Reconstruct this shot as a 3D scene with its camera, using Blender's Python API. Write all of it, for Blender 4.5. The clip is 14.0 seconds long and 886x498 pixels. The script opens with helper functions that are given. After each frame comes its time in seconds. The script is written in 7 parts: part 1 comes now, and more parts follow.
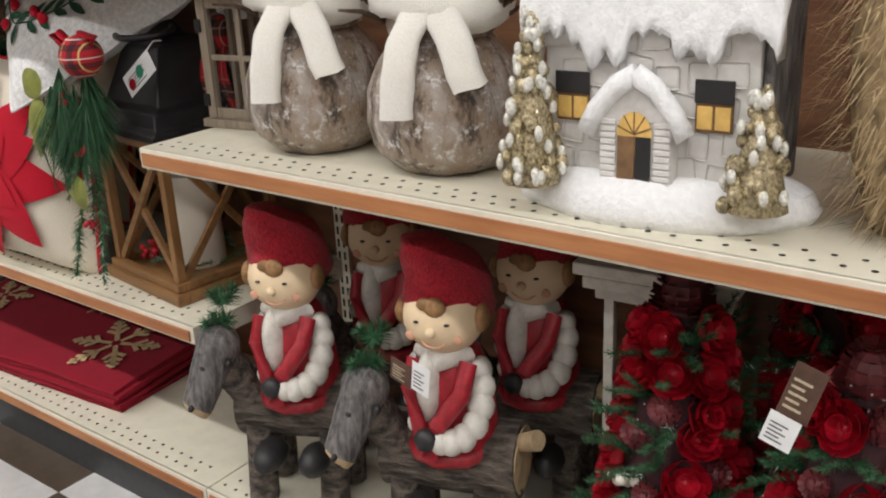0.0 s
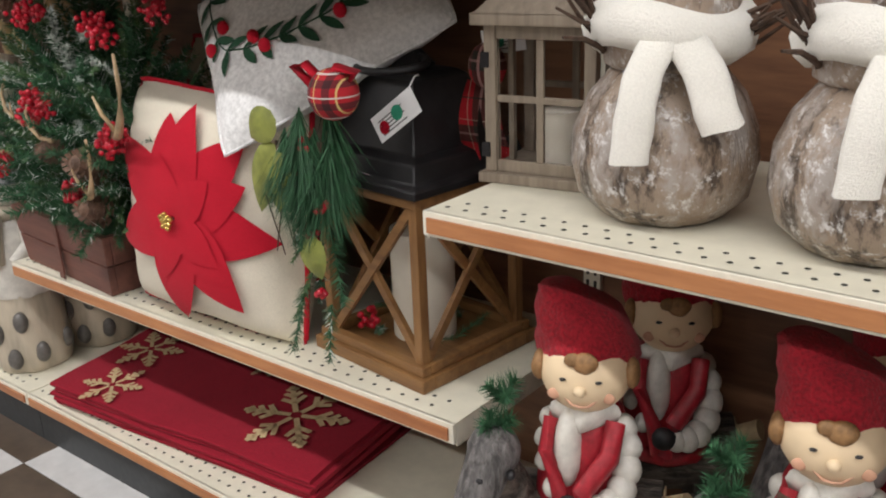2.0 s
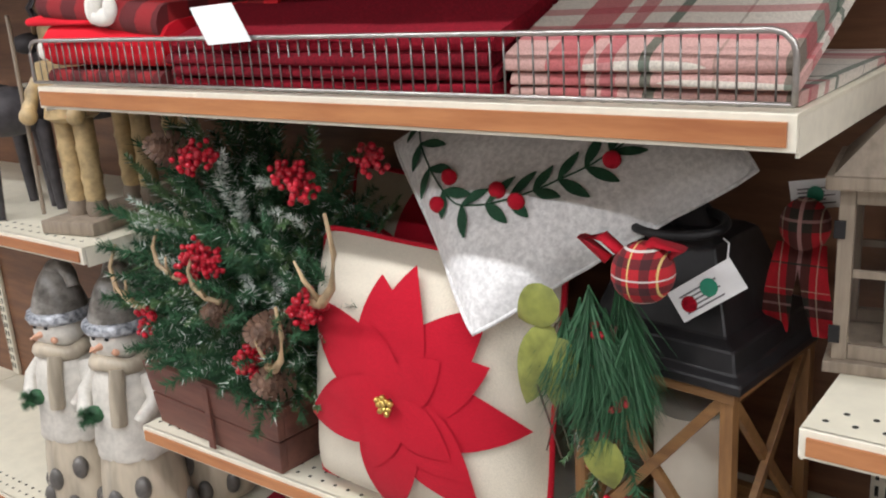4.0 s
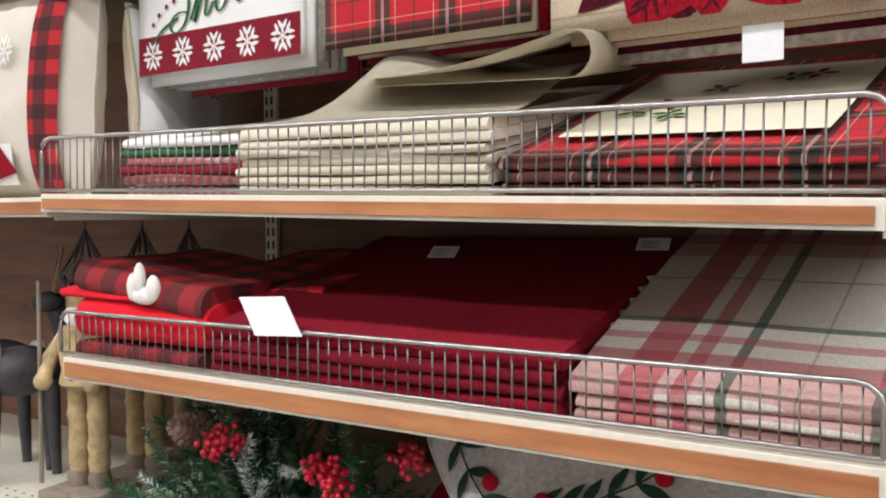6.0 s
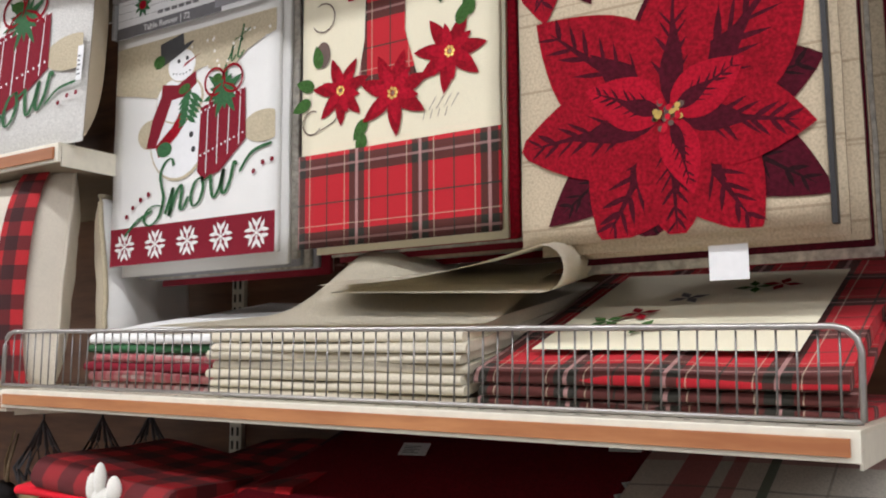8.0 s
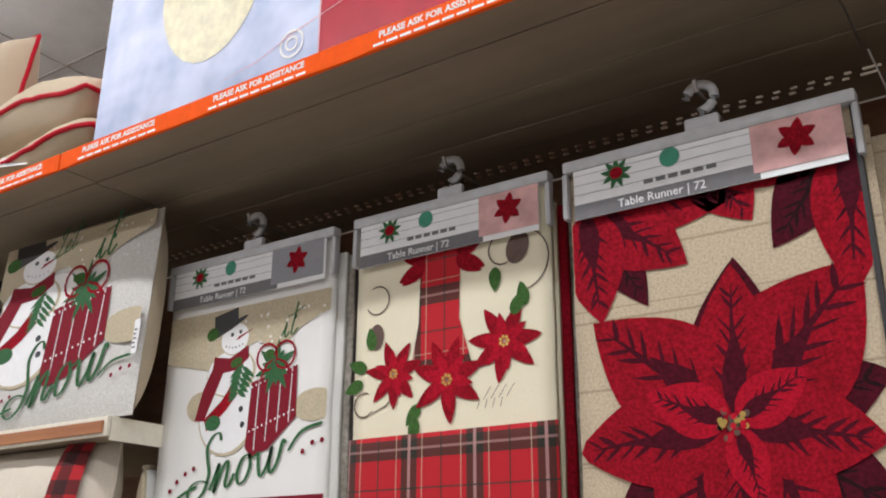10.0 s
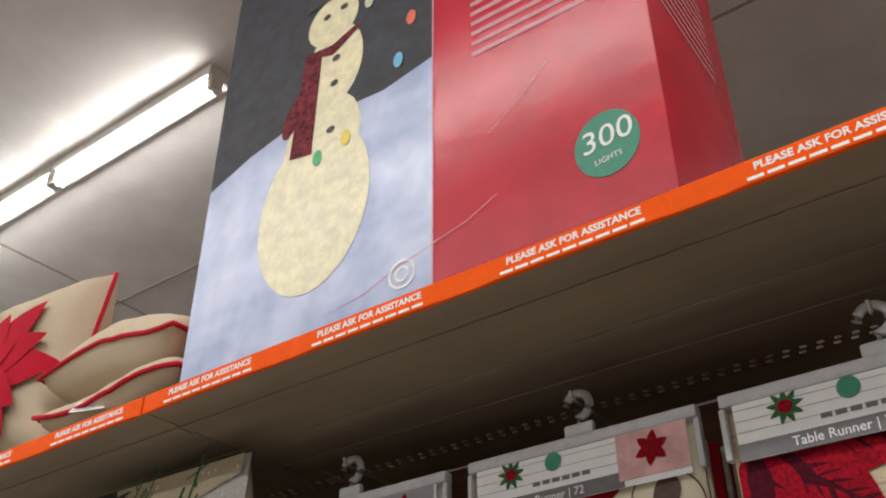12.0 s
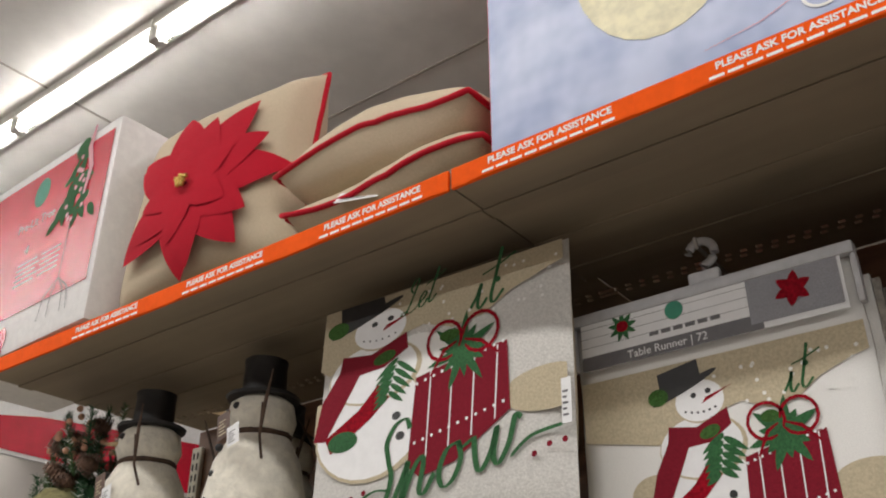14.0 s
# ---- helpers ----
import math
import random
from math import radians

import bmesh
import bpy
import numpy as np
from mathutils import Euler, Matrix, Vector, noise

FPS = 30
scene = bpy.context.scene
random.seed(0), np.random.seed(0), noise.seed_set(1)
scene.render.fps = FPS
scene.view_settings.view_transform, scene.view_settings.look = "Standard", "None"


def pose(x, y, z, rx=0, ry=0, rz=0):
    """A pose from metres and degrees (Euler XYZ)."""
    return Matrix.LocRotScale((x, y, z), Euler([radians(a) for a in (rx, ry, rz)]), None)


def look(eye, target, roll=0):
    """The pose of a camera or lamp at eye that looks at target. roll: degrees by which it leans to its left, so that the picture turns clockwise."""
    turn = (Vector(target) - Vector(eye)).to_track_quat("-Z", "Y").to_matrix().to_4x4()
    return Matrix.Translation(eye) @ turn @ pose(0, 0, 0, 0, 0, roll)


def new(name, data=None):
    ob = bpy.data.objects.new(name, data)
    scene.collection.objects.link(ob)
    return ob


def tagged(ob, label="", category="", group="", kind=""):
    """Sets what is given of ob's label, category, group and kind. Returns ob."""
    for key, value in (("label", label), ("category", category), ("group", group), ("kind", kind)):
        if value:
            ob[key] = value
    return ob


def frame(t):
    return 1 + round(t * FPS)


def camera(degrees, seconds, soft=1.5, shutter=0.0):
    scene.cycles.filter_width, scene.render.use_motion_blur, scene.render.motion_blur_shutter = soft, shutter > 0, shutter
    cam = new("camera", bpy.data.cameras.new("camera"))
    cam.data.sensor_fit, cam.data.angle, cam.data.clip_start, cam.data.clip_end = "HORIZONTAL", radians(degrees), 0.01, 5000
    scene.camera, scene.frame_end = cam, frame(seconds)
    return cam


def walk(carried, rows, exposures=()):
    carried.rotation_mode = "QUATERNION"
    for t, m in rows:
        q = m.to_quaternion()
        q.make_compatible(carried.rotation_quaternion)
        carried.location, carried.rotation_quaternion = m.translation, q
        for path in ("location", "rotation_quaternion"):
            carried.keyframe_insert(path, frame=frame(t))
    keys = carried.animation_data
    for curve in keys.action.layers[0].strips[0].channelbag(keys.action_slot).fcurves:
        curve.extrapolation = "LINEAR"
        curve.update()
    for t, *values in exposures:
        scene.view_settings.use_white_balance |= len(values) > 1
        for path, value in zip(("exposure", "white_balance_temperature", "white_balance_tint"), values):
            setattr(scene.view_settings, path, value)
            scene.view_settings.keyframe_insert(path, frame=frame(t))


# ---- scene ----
cam = camera(50.4, 14.0, soft=2.0)
PATH = [
    (0, (1.24, -0.816, 1.077), (0.094, 0.666, 0.377), -2.8),
    (0.5, (1.122, -0.801, 1.076), (-0.015, 0.681, 0.361), -1.5),
    (1, (0.953, -0.799, 1.087), (-0.16, 0.713, 0.398), -3.8),
    (1.5, (0.821, -0.815, 1.089), (-0.327, 0.68, 0.419), -4.4),
    (2, (0.725, -0.826, 1.083), (-0.461, 0.638, 0.412), -2.2),
    (2.5, (0.592, -0.799, 1.088), (-0.665, 0.607, 0.422), -3.8),
    (2.7, (0.541, -0.789, 1.095), (-0.742, 0.591, 0.425), -4.4),
    (4.8, (0.157, -0.87, 1.238), (-0.959, 0.734, 0.812), -2.7),
    (5, (0.154, -0.865, 1.242), (-0.981, 0.739, 0.867), -2.4),
    (5.5, (0.149, -0.884, 1.272), (-1.011, 0.731, 1.052), -2.1),
    (6, (0.145, -0.878, 1.274), (-1.006, 0.756, 1.205), -0.4),
    (6.5, (0.141, -0.884, 1.283), (-1.001, 0.758, 1.296), 0.5),
    (7, (0.146, -0.888, 1.298), (-0.99, 0.753, 1.424), 0.8),
    (7.2, (0.145, -0.887, 1.3), (-0.966, 0.768, 1.462), 0.7),
    (9.3, (0.12, -0.915, 1.431), (-0.958, 0.698, 1.92), 0.0),
    (9.5, (0.12, -0.917, 1.434), (-0.962, 0.669, 1.996), 0.6),
    (10, (0.115, -0.929, 1.45), (-0.947, 0.625, 2.126), 0.3),
    (10.5, (0.105, -0.932, 1.458), (-0.932, 0.6, 2.218), 0.7),
    (11, (0.085, -0.931, 1.468), (-0.951, 0.559, 2.307), 1.6),
    (11.5, (0.045, -0.933, 1.489), (-0.968, 0.483, 2.472), 2.4),
    (12, (-0.046, -0.921, 1.514), (-1.037, 0.424, 2.613), -0.3),
    (12.5, (-0.169, -0.912, 1.496), (-1.225, 0.4, 2.574), 1.8),
    (13, (-0.34, -0.935, 1.489), (-1.355, 0.442, 2.525), 0.0),
    (13.5, (-0.484, -0.96, 1.471), (-1.499, 0.442, 2.475), -0.8),
    (14, (-0.607, -0.944, 1.452), (-1.681, 0.454, 2.396), -0.0),
]
walk(cam, [(t, look(eye, target, roll)) for t, eye, target, roll in PATH], [(0, -0.05, 6350, 10), (1.6, -0.02, 6280, 10), (2.7, 0.28, 6200, 10), (5, 0.32, 6050, 11), (5.6, 0.42, 6050, 11), (6.4, 0.13, 6000, 11), (7.2, 0.10, 6000, 11), (9.5, 0.02, 6000, 11), (10.0, -0.1, 6080, 11), (11, -0.2, 6250, 10), (12.5, -0.41, 6450, 10), (14, -0.45, 6450, 10)])

# ---------- world and light ----------
world = bpy.data.worlds.new("store_air")
scene.world = world
world.use_nodes = True
world.node_tree.nodes["Background"].inputs[0].default_value = (1.0, 0.95, 0.88, 1)
world.node_tree.nodes["Background"].inputs[1].default_value = 0.12

FRONT = 0.035          # front edge of the eye-level shelves
BACK = 0.47            # face of the back panel
FLOOR = -0.03
CEIL = 4.10
BAY = 1.215


def ceiling_lamp(x, y, length, power):
    d = bpy.data.lights.new("tube_light", "AREA")
    d.shape, d.size, d.size_y = "RECTANGLE", length, 0.16
    d.energy, d.color = power, (1.0, 0.97, 0.94)
    ob = new("tube_light", d)
    ob.matrix_world = pose(x, y, CEIL - 0.13)
    return ob


for row_y, power in ((-1.75, 88), (-4.3, 82), (0.72, 34), (3.2, 30)):
    for row_x in (-6.6, -2.2, 2.2, 6.6):
        ceiling_lamp(row_x, row_y, 4.3, power)


# ---------- mesh helpers ----------
def empty(name, x=0, y=0, z=0, rz=0, rx=0, ry=0, label="", category="", group="", kind=""):
    ob = new(name)
    ob.empty_display_size = 0.05
    ob.matrix_world = pose(x, y, z, rx, ry, rz)
    return tagged(ob, label, category, group, kind)


def finish(bm, name, smooth=None):
    bmesh.ops.recalc_face_normals(bm, faces=bm.faces)
    me = bpy.data.meshes.new(name)
    if smooth:
        for f in bm.faces:
            f.smooth = True
    bm.to_mesh(me)
    bm.free()
    if smooth and smooth is not True:
        me.set_sharp_from_angle(angle=radians(smooth))
    return me


def part(name, bm, material, parent=None, label="", smooth=None, kind=""):
    me = finish(bm, name, smooth)
    for m in (material if isinstance(material, (list, tuple)) else [material]):
        me.materials.append(m)
    ob = new(name, me)
    ob.parent = parent
    return tagged(ob, label, kind=kind)


def again(name, me, parent, m, label=""):
    ob = new(name, me)
    ob.parent = parent
    ob.matrix_basis = m
    return tagged(ob, label)


def box(bm, x0, x1, y0, y1, z0, z1, bevel=0.0, m=None):
    r = bmesh.ops.create_cube(bm, size=1.0)
    vs = r["verts"]
    for v in vs:
        v.co = Vector((x0 + (v.co.x + .5) * (x1 - x0), y0 + (v.co.y + .5) * (y1 - y0), z0 + (v.co.z + .5) * (z1 - z0)))
    if bevel:
        es = list({e for v in vs for e in v.link_edges})
        r = bmesh.ops.bevel(bm, geom=es, offset=bevel, segments=2, profile=0.6, affect="EDGES")
        vs = list({v for f in r["faces"] for v in f.verts} | {v for v in vs if v.is_valid})
    if m:
        for v in vs:
            v.co = m @ v.co
    return vs


def rod(bm, a, b, r0, r1=None, seg=8):
    a, b = Vector(a), Vector(b)
    r1 = r0 if r1 is None else r1
    d = b - a
    q = d.to_track_quat("Z", "Y").to_matrix().to_4x4()
    bmesh.ops.create_cone(bm, cap_ends=True, segments=seg, radius1=r0, radius2=max(r1, 1e-4), depth=d.length,
                          matrix=Matrix.Translation((a + b) / 2) @ q)


def ball(bm, c, r, seg=12, rings=8, m=None):
    rr = (r, r, r) if isinstance(r, (int, float)) else r
    mm = Matrix.LocRotScale(c, None, rr)
    if m:
        mm = m @ mm
    return bmesh.ops.create_uvsphere(bm, u_segments=seg, v_segments=rings, radius=1, matrix=mm)["verts"]


def lathe(bm, prof, seg=20, c=(0, 0, 0), squash=1.0, wob=None):
    rings = []
    for r, z in prof:
        ring = []
        for i in range(seg):
            a = 2 * math.pi * i / seg
            k = wob(a, z) if wob else 1.0
            ring.append(bm.verts.new((c[0] + r * k * math.cos(a), c[1] + r * k * squash * math.sin(a), c[2] + z)))
        rings.append(ring)
    for p, q in zip(rings, rings[1:]):
        for i in range(seg):
            j = (i + 1) % seg
            bm.faces.new((p[i], p[j], q[j], q[i]))
    bm.faces.new(rings[0][::-1])
    bm.faces.new(rings[-1])


def tube(bm, pts, r, seg=6, r_end=None, closed=False):
    pts = [Vector(p) for p in pts]
    n = len(pts)
    rings = []
    for i, p in enumerate(pts):
        if closed:
            d = pts[(i + 1) % n] - pts[i - 1]
        else:
            d = pts[min(i + 1, n - 1)] - pts[max(i - 1, 0)]
        d.normalize()
        up = Vector((0, 0, 1)) if abs(d.z) < .9 else Vector((1, 0, 0))
        s = d.cross(up).normalized()
        t = s.cross(d)
        rr = r if r_end is None else r + (r_end - r) * i / (n - 1)
        rings.append([bm.verts.new(p + rr * (math.cos(2 * math.pi * k / seg) * s + math.sin(2 * math.pi * k / seg) * t)) for k in range(seg)])
    pairs = list(zip(rings, rings[1:])) + ([(rings[-1], rings[0])] if closed else [])
    for a, b in pairs:
        for k in range(seg):
            j = (k + 1) % seg
            bm.faces.new((a[k], a[j], b[j], b[k]))
    if not closed:
        bm.faces.new(rings[0])
        bm.faces.new(rings[-1][::-1])


def patch(bm, f, nu, nv, closed_u=False):
    g = [[bm.verts.new(f(i / nu, j / nv)) for j in range(nv + 1)] for i in range(nu + (0 if closed_u else 1))]
    for i in range(nu):
        for j in range(nv):
            a, b = g[i], g[(i + 1) % len(g)]
            bm.faces.new((a[j], b[j], b[j + 1], a[j + 1]))
    return g


def rough_up(bm, amp, scale, seed=0.0):
    for v in bm.verts:
        n = noise.noise_vector(v.co * scale + Vector((seed, seed, seed)))
        v.co += n * amp


# ---------- material helpers ----------
def nodes_of(name):
    m = bpy.data.materials.new(name)
    m.use_nodes = True
    nt = m.node_tree
    return m, nt, nt.nodes["Principled BSDF"]


def link(nt, a, b):
    nt.links.new(a, b)


def rgba(c):
    return (c[0], c[1], c[2], 1)


def shade(c, k):
    return tuple(min(1, v * k) for v in c)


def mixed(nt, fac, a, b):
    n = nt.nodes.new("ShaderNodeMix")
    n.data_type = "RGBA"
    for sock, v in ((n.inputs[0], fac), (n.inputs[6], a), (n.inputs[7], b)):
        if hasattr(v, "links"):
            link(nt, v, sock)
        elif isinstance(v, tuple):
            sock.default_value = rgba(v)
        else:
            sock.default_value = v
    return n.outputs[2]


def calc(nt, op, a, b=0.0):
    n = nt.nodes.new("ShaderNodeMath")
    n.operation = op
    for sock, v in ((n.inputs[0], a), (n.inputs[1], b)):
        if hasattr(v, "links"):
            link(nt, v, sock)
        else:
            sock.default_value = v
    return n.outputs[0]


def noisy(nt, scale, detail=3.0, rough=0.6, stretch=None):
    tc = nt.nodes.new("ShaderNodeTexCoord")
    src = tc.outputs["Object"]
    if stretch:
        mp = nt.nodes.new("ShaderNodeMapping")
        mp.inputs["Scale"].default_value = stretch
        link(nt, src, mp.inputs[0])
        src = mp.outputs[0]
    n = nt.nodes.new("ShaderNodeTexNoise")
    n.inputs["Scale"].default_value, n.inputs["Detail"].default_value, n.inputs["Roughness"].default_value = scale, detail, rough
    link(nt, src, n.inputs[0])
    return n.outputs[0]


def ramp(nt, fac, lo, hi):
    n = nt.nodes.new("ShaderNodeMapRange")
    n.inputs["From Min"].default_value, n.inputs["From Max"].default_value = lo, hi
    link(nt, fac, n.inputs[0])
    return n.outputs[0]


def bumpy(nt, bsdf, height, strength, dist=0.002):
    b = nt.nodes.new("ShaderNodeBump")
    b.inputs["Strength"].default_value, b.inputs["Distance"].default_value = strength, dist
    link(nt, height, b.inputs["Height"])
    link(nt, b.outputs[0], bsdf.inputs["Normal"])


def mat(name, col, rough=0.6, metal=0.0, var=0.18, scale=60, bump=0.25, col2=None, big=6, stretch=None, sheen=0.0, dist=0.002, each=0.0):
    m, nt, b = nodes_of(name)
    fine = noisy(nt, scale, stretch=stretch)
    c = mixed(nt, ramp(nt, fine, .35, .65), shade(col, 1 - var), col2 or shade(col, 1 + var))
    c = mixed(nt, calc(nt, "MULTIPLY", ramp(nt, noisy(nt, big), .45, .75), .35), c, shade(col, 1 - 1.6 * var))
    if each:
        oi = nt.nodes.new("ShaderNodeObjectInfo")
        c = mixed(nt, calc(nt, "MULTIPLY", oi.outputs["Random"], each), c, shade(col, .45))
    link(nt, c, b.inputs["Base Color"])
    b.inputs["Roughness"].default_value, b.inputs["Metallic"].default_value = rough, metal
    if sheen:
        b.inputs["Sheen Weight"].default_value = sheen
    if bump:
        bumpy(nt, b, fine, bump, dist)
    return m


def cloth(name, col, var=0.12, weave=700, sheen=0.04, bump=0.5, col2=None, big=9):
    m = mat(name, col, rough=0.95, var=var, scale=weave, bump=bump, big=big, sheen=sheen, dist=0.0012, col2=col2)
    for n in m.node_tree.nodes:
        if n.type == "BSDF_PRINCIPLED":
            n.inputs["Specular IOR Level"].default_value = .18
    return m


def plaid(name, base, stripes, axes=("X", "Z"), weave=600, gloss=0.95):
    """stripes: (axis 0 or 1, period, place, width, colour, strength)"""
    m, nt, b = nodes_of(name)
    tc = nt.nodes.new("ShaderNodeTexCoord")
    sep = nt.nodes.new("ShaderNodeSeparateXYZ")
    link(nt, tc.outputs["Object"], sep.inputs[0])
    c = base
    for ax, period, place, width, col, k in stripes:
        u = calc(nt, "MULTIPLY", sep.outputs[axes[ax]], 1 / period)
        u = calc(nt, "FRACT", calc(nt, "ADD", u, 20.5 - place / period))
        u = calc(nt, "ABSOLUTE", calc(nt, "SUBTRACT", u, .5))
        f = calc(nt, "MULTIPLY", calc(nt, "LESS_THAN", u, width / period / 2), k)
        c = mixed(nt, f, c, col)
    fine = noisy(nt, weave)
    c = mixed(nt, calc(nt, "MULTIPLY", ramp(nt, fine, .4, .7), .3), c, (.02, .015, .012))
    link(nt, c, b.inputs["Base Color"])
    b.inputs["Roughness"].default_value = gloss
    b.inputs["Sheen Weight"].default_value = .03
    bumpy(nt, b, fine, .5, .0012)
    return m


def wood(name, col, dark, rough=0.55, along="X", scale=14):
    m, nt, b = nodes_of(name)
    st = {"X": (.12, 1, 1), "Y": (1, .12, 1), "Z": (1, 1, .12)}[along]
    g = noisy(nt, scale * 3, 5, .65, st)
    knots = noisy(nt, 5.5, 2, .5, tuple(1.0 if s == 1 else .8 for s in st))
    c = mixed(nt, ramp(nt, g, .35, .68), col, dark)
    c = mixed(nt, calc(nt, "MULTIPLY", ramp(nt, knots, .66, .76), .7), c, shade(dark, .55))
    oi = nt.nodes.new("ShaderNodeObjectInfo")
    c = mixed(nt, calc(nt, "MULTIPLY", oi.outputs["Random"], .25), c, shade(dark, .8))
    link(nt, c, b.inputs["Base Color"])
    b.inputs["Roughness"].default_value = rough
    bumpy(nt, b, g, .25, .0015)
    return m


RED, DARKRED, CREAM, GREEN = (.50, .012, .022), (.13, .008, .014), (.72, .66, .50), (.02, .09, .035)
M_deck = mat("shelf_paint", (.70, .66, .53), .45, var=.05, scale=25, bump=.05)
M_edge = mat("shelf_edge_paint", (.74, .70, .58), .4, var=.05, bump=.05)
M_hole = mat("hole_dark", (.03, .03, .022), .9, var=.1, bump=0)
M_strip = wood("pine_look_strip", (.50, .22, .085), (.33, .12, .045), .4)
M_panel = wood("dark_wood_panel", (.22, .105, .052), (.12, .052, .028), .5)
# banded brown, its colour darkened to carry the shade below the shelves
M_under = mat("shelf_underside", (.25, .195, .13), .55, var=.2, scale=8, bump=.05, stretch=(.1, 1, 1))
M_orange = mat("orange_strip", (.86, .10, .002), .75, var=.05, bump=0)
M_orange.node_tree.nodes["Principled BSDF"].inputs["Specular IOR Level"].default_value = .15
M_white = mat("white_print", (.80, .80, .78), .5, var=.03, bump=.02)
M_black = mat("black_print", (.018, .017, .018), .5, var=.2, bump=.05)
M_kick = mat("kick_plate", (.03, .032, .034), .5, var=.2, bump=.1)
M_steel = mat("wire_steel", (.42, .40, .38), .35, metal=.9, var=.1, bump=.05)
M_wire = mat("fence_wire", (.20, .19, .18), .4, metal=.6, var=.1, bump=.05)
M_hang = mat("hanger_plastic", (.45, .45, .46), .3, var=.08, bump=.02)
M_ceil = mat("ceiling_paint", (.80, .775, .74), .9, var=.06, scale=4, bump=.1, big=1.2)
M_wall = mat("wall_paint", (.50, .46, .42), .9, var=.06, scale=3, bump=.1, big=.8)

# ---------- structure ----------
floor_base = part("floor", (lambda b: (box(b, -9, 9, -7, 7, FLOOR - .12, FLOOR - .012), b)[1])(bmesh.new()),
                  mat("floor_grout", (.10, .085, .07), .8), label="brown and white checked vinyl tile floor")
tagged(floor_base, category="floor", kind="structure")
bm = bmesh.new()
box(bm, -9, 9, -7, 7, CEIL, CEIL + .1)
tagged(part("ceiling", bm, M_ceil), "flat off-white painted store ceiling", "ceiling", kind="structure")
for nm, a in (("wall_north", (-9, 9, 6.9, 7)), ("wall_south", (-9, 9, -7, -6.9)), ("wall_west", (-9, -8.9, -6.9, 6.9)), ("wall_east", (8.9, 9, -6.9, 6.9))):
    bm = bmesh.new()
    box(bm, *a, FLOOR, CEIL)
    tagged(part(nm, bm, M_wall), "plain beige painted store wall", "wall", kind="structure")
# seams across the ceiling
bm = bmesh.new()
for y in (-.5, 1.6, 3.7):
    box(bm, -9, 9, y, y + .012, CEIL - .006, CEIL - .001)
for x in (-6.5, -4.1, -1.7, .7, 3.1):
    box(bm, x, x + .01, -7, 7, CEIL - .005, CEIL - .0005)
tagged(part("trim", bm, mat("seam_paint", (.42, .38, .34), .9)), "thin grey ceiling seams", "ceiling trim", kind="structure")
# back panel of the gondola
bm = bmesh.new()
box(bm, -2.44, 1.9, BACK, BACK + .03, FLOOR, 2.141)
box(bm, -3.66, -2.442, BACK, BACK + .03, FLOOR, 1.75)
tagged(part("wall_gondola", bm, M_panel), "dark brown wood-grain back panel of the shelving", "back panel", kind="structure")


def shelf(x0, x1, yf, zt, strip, lip=.03, holes=True, label="cream metal shelf with a pine-look front strip", yb=BACK, under=None):
    e = empty("shelf", x0, yf, zt, label=label, category="shelf", group="gondola shelves")
    w, d = x1 - x0 - .004, yb - yf
    bm = bmesh.new()
    box(bm, 0, w, 0, d, -.004, 0)
    part("deck", bm, M_deck, e)
    # slab below the cream deck, under-shelf shade put into its colour
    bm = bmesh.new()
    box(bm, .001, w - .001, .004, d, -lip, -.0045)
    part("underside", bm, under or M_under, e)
    bm = bmesh.new()
    box(bm, 0, w, -.004, .003, -lip - .002, 0, .0012)
    part("front_channel", bm, M_edge, e)
    bm = bmesh.new()
    box(bm, .008, w - .008, -.008, -.0042, -lip + .003, -.007, .0008)
    part("front_strip", bm, strip, e)
    for s in (0, w - .003):
        bm = bmesh.new()
        box(bm, s, s + .003, .004, d, -lip - .008, -.0042)
        part("side_bracket", bm, M_edge, e)
    if holes:
        bm = bmesh.new()
        n = int((w - .03) / .0283)
        for i in range(n):
            for r, yy in enumerate((.024, .048)):
                cx = .018 + .0283 * (i + .5 * r)
                bmesh.ops.create_circle(bm, cap_ends=True, segments=8, radius=.0036, matrix=pose(cx, yy, .0006))
        part("perforation", bm, M_hole, e, kind="stuff")
    return e


for x0, x1 in ((-3.645, -2.43), (-2.43, -BAY), (-BAY, 0), (0, BAY)):
    shelf(x0, x1, .06, .095, M_strip, .028, label="low cream metal base shelf with a pine-look front strip")
    k = empty("kick_plate", x0, .075, FLOOR, label="black metal kick plate under the base shelf", category="kick plate", group="kick plates")
    bm = bmesh.new()
    box(bm, .001, x1 - x0 - .001, 0, .01, 0, .092)
    part("plate", bm, M_kick, k)
shelf(0, BAY, FRONT, .735, M_strip)
shelf(-BAY, 0, .085, .405, M_strip)
shelf(-BAY, 0, 0, 1.054, M_strip, .033)
# this shelf is hooked one notch higher at its far end
TILTED = Matrix.Translation((0, 0, 1.287)) @ Matrix.Rotation(radians(1.25), 4, "Y") @ Matrix.Translation((0, 0, -1.287))


def tilted(ob):
    ob.matrix_world = TILTED @ ob.matrix_world
    return ob


tilted(shelf(-BAY - .012, 0, -.025, 1.287, M_strip, .026))
shelf(-2.43, -1.235, .04, .765, M_strip)
shelf(-2.43, -BAY - .02, 0, 1.31, M_strip)
shelf(-2.43, -BAY + .02, .035, 1.71, M_strip)
shelf(-3.645, -2.43, .05, 1.31, M_strip)

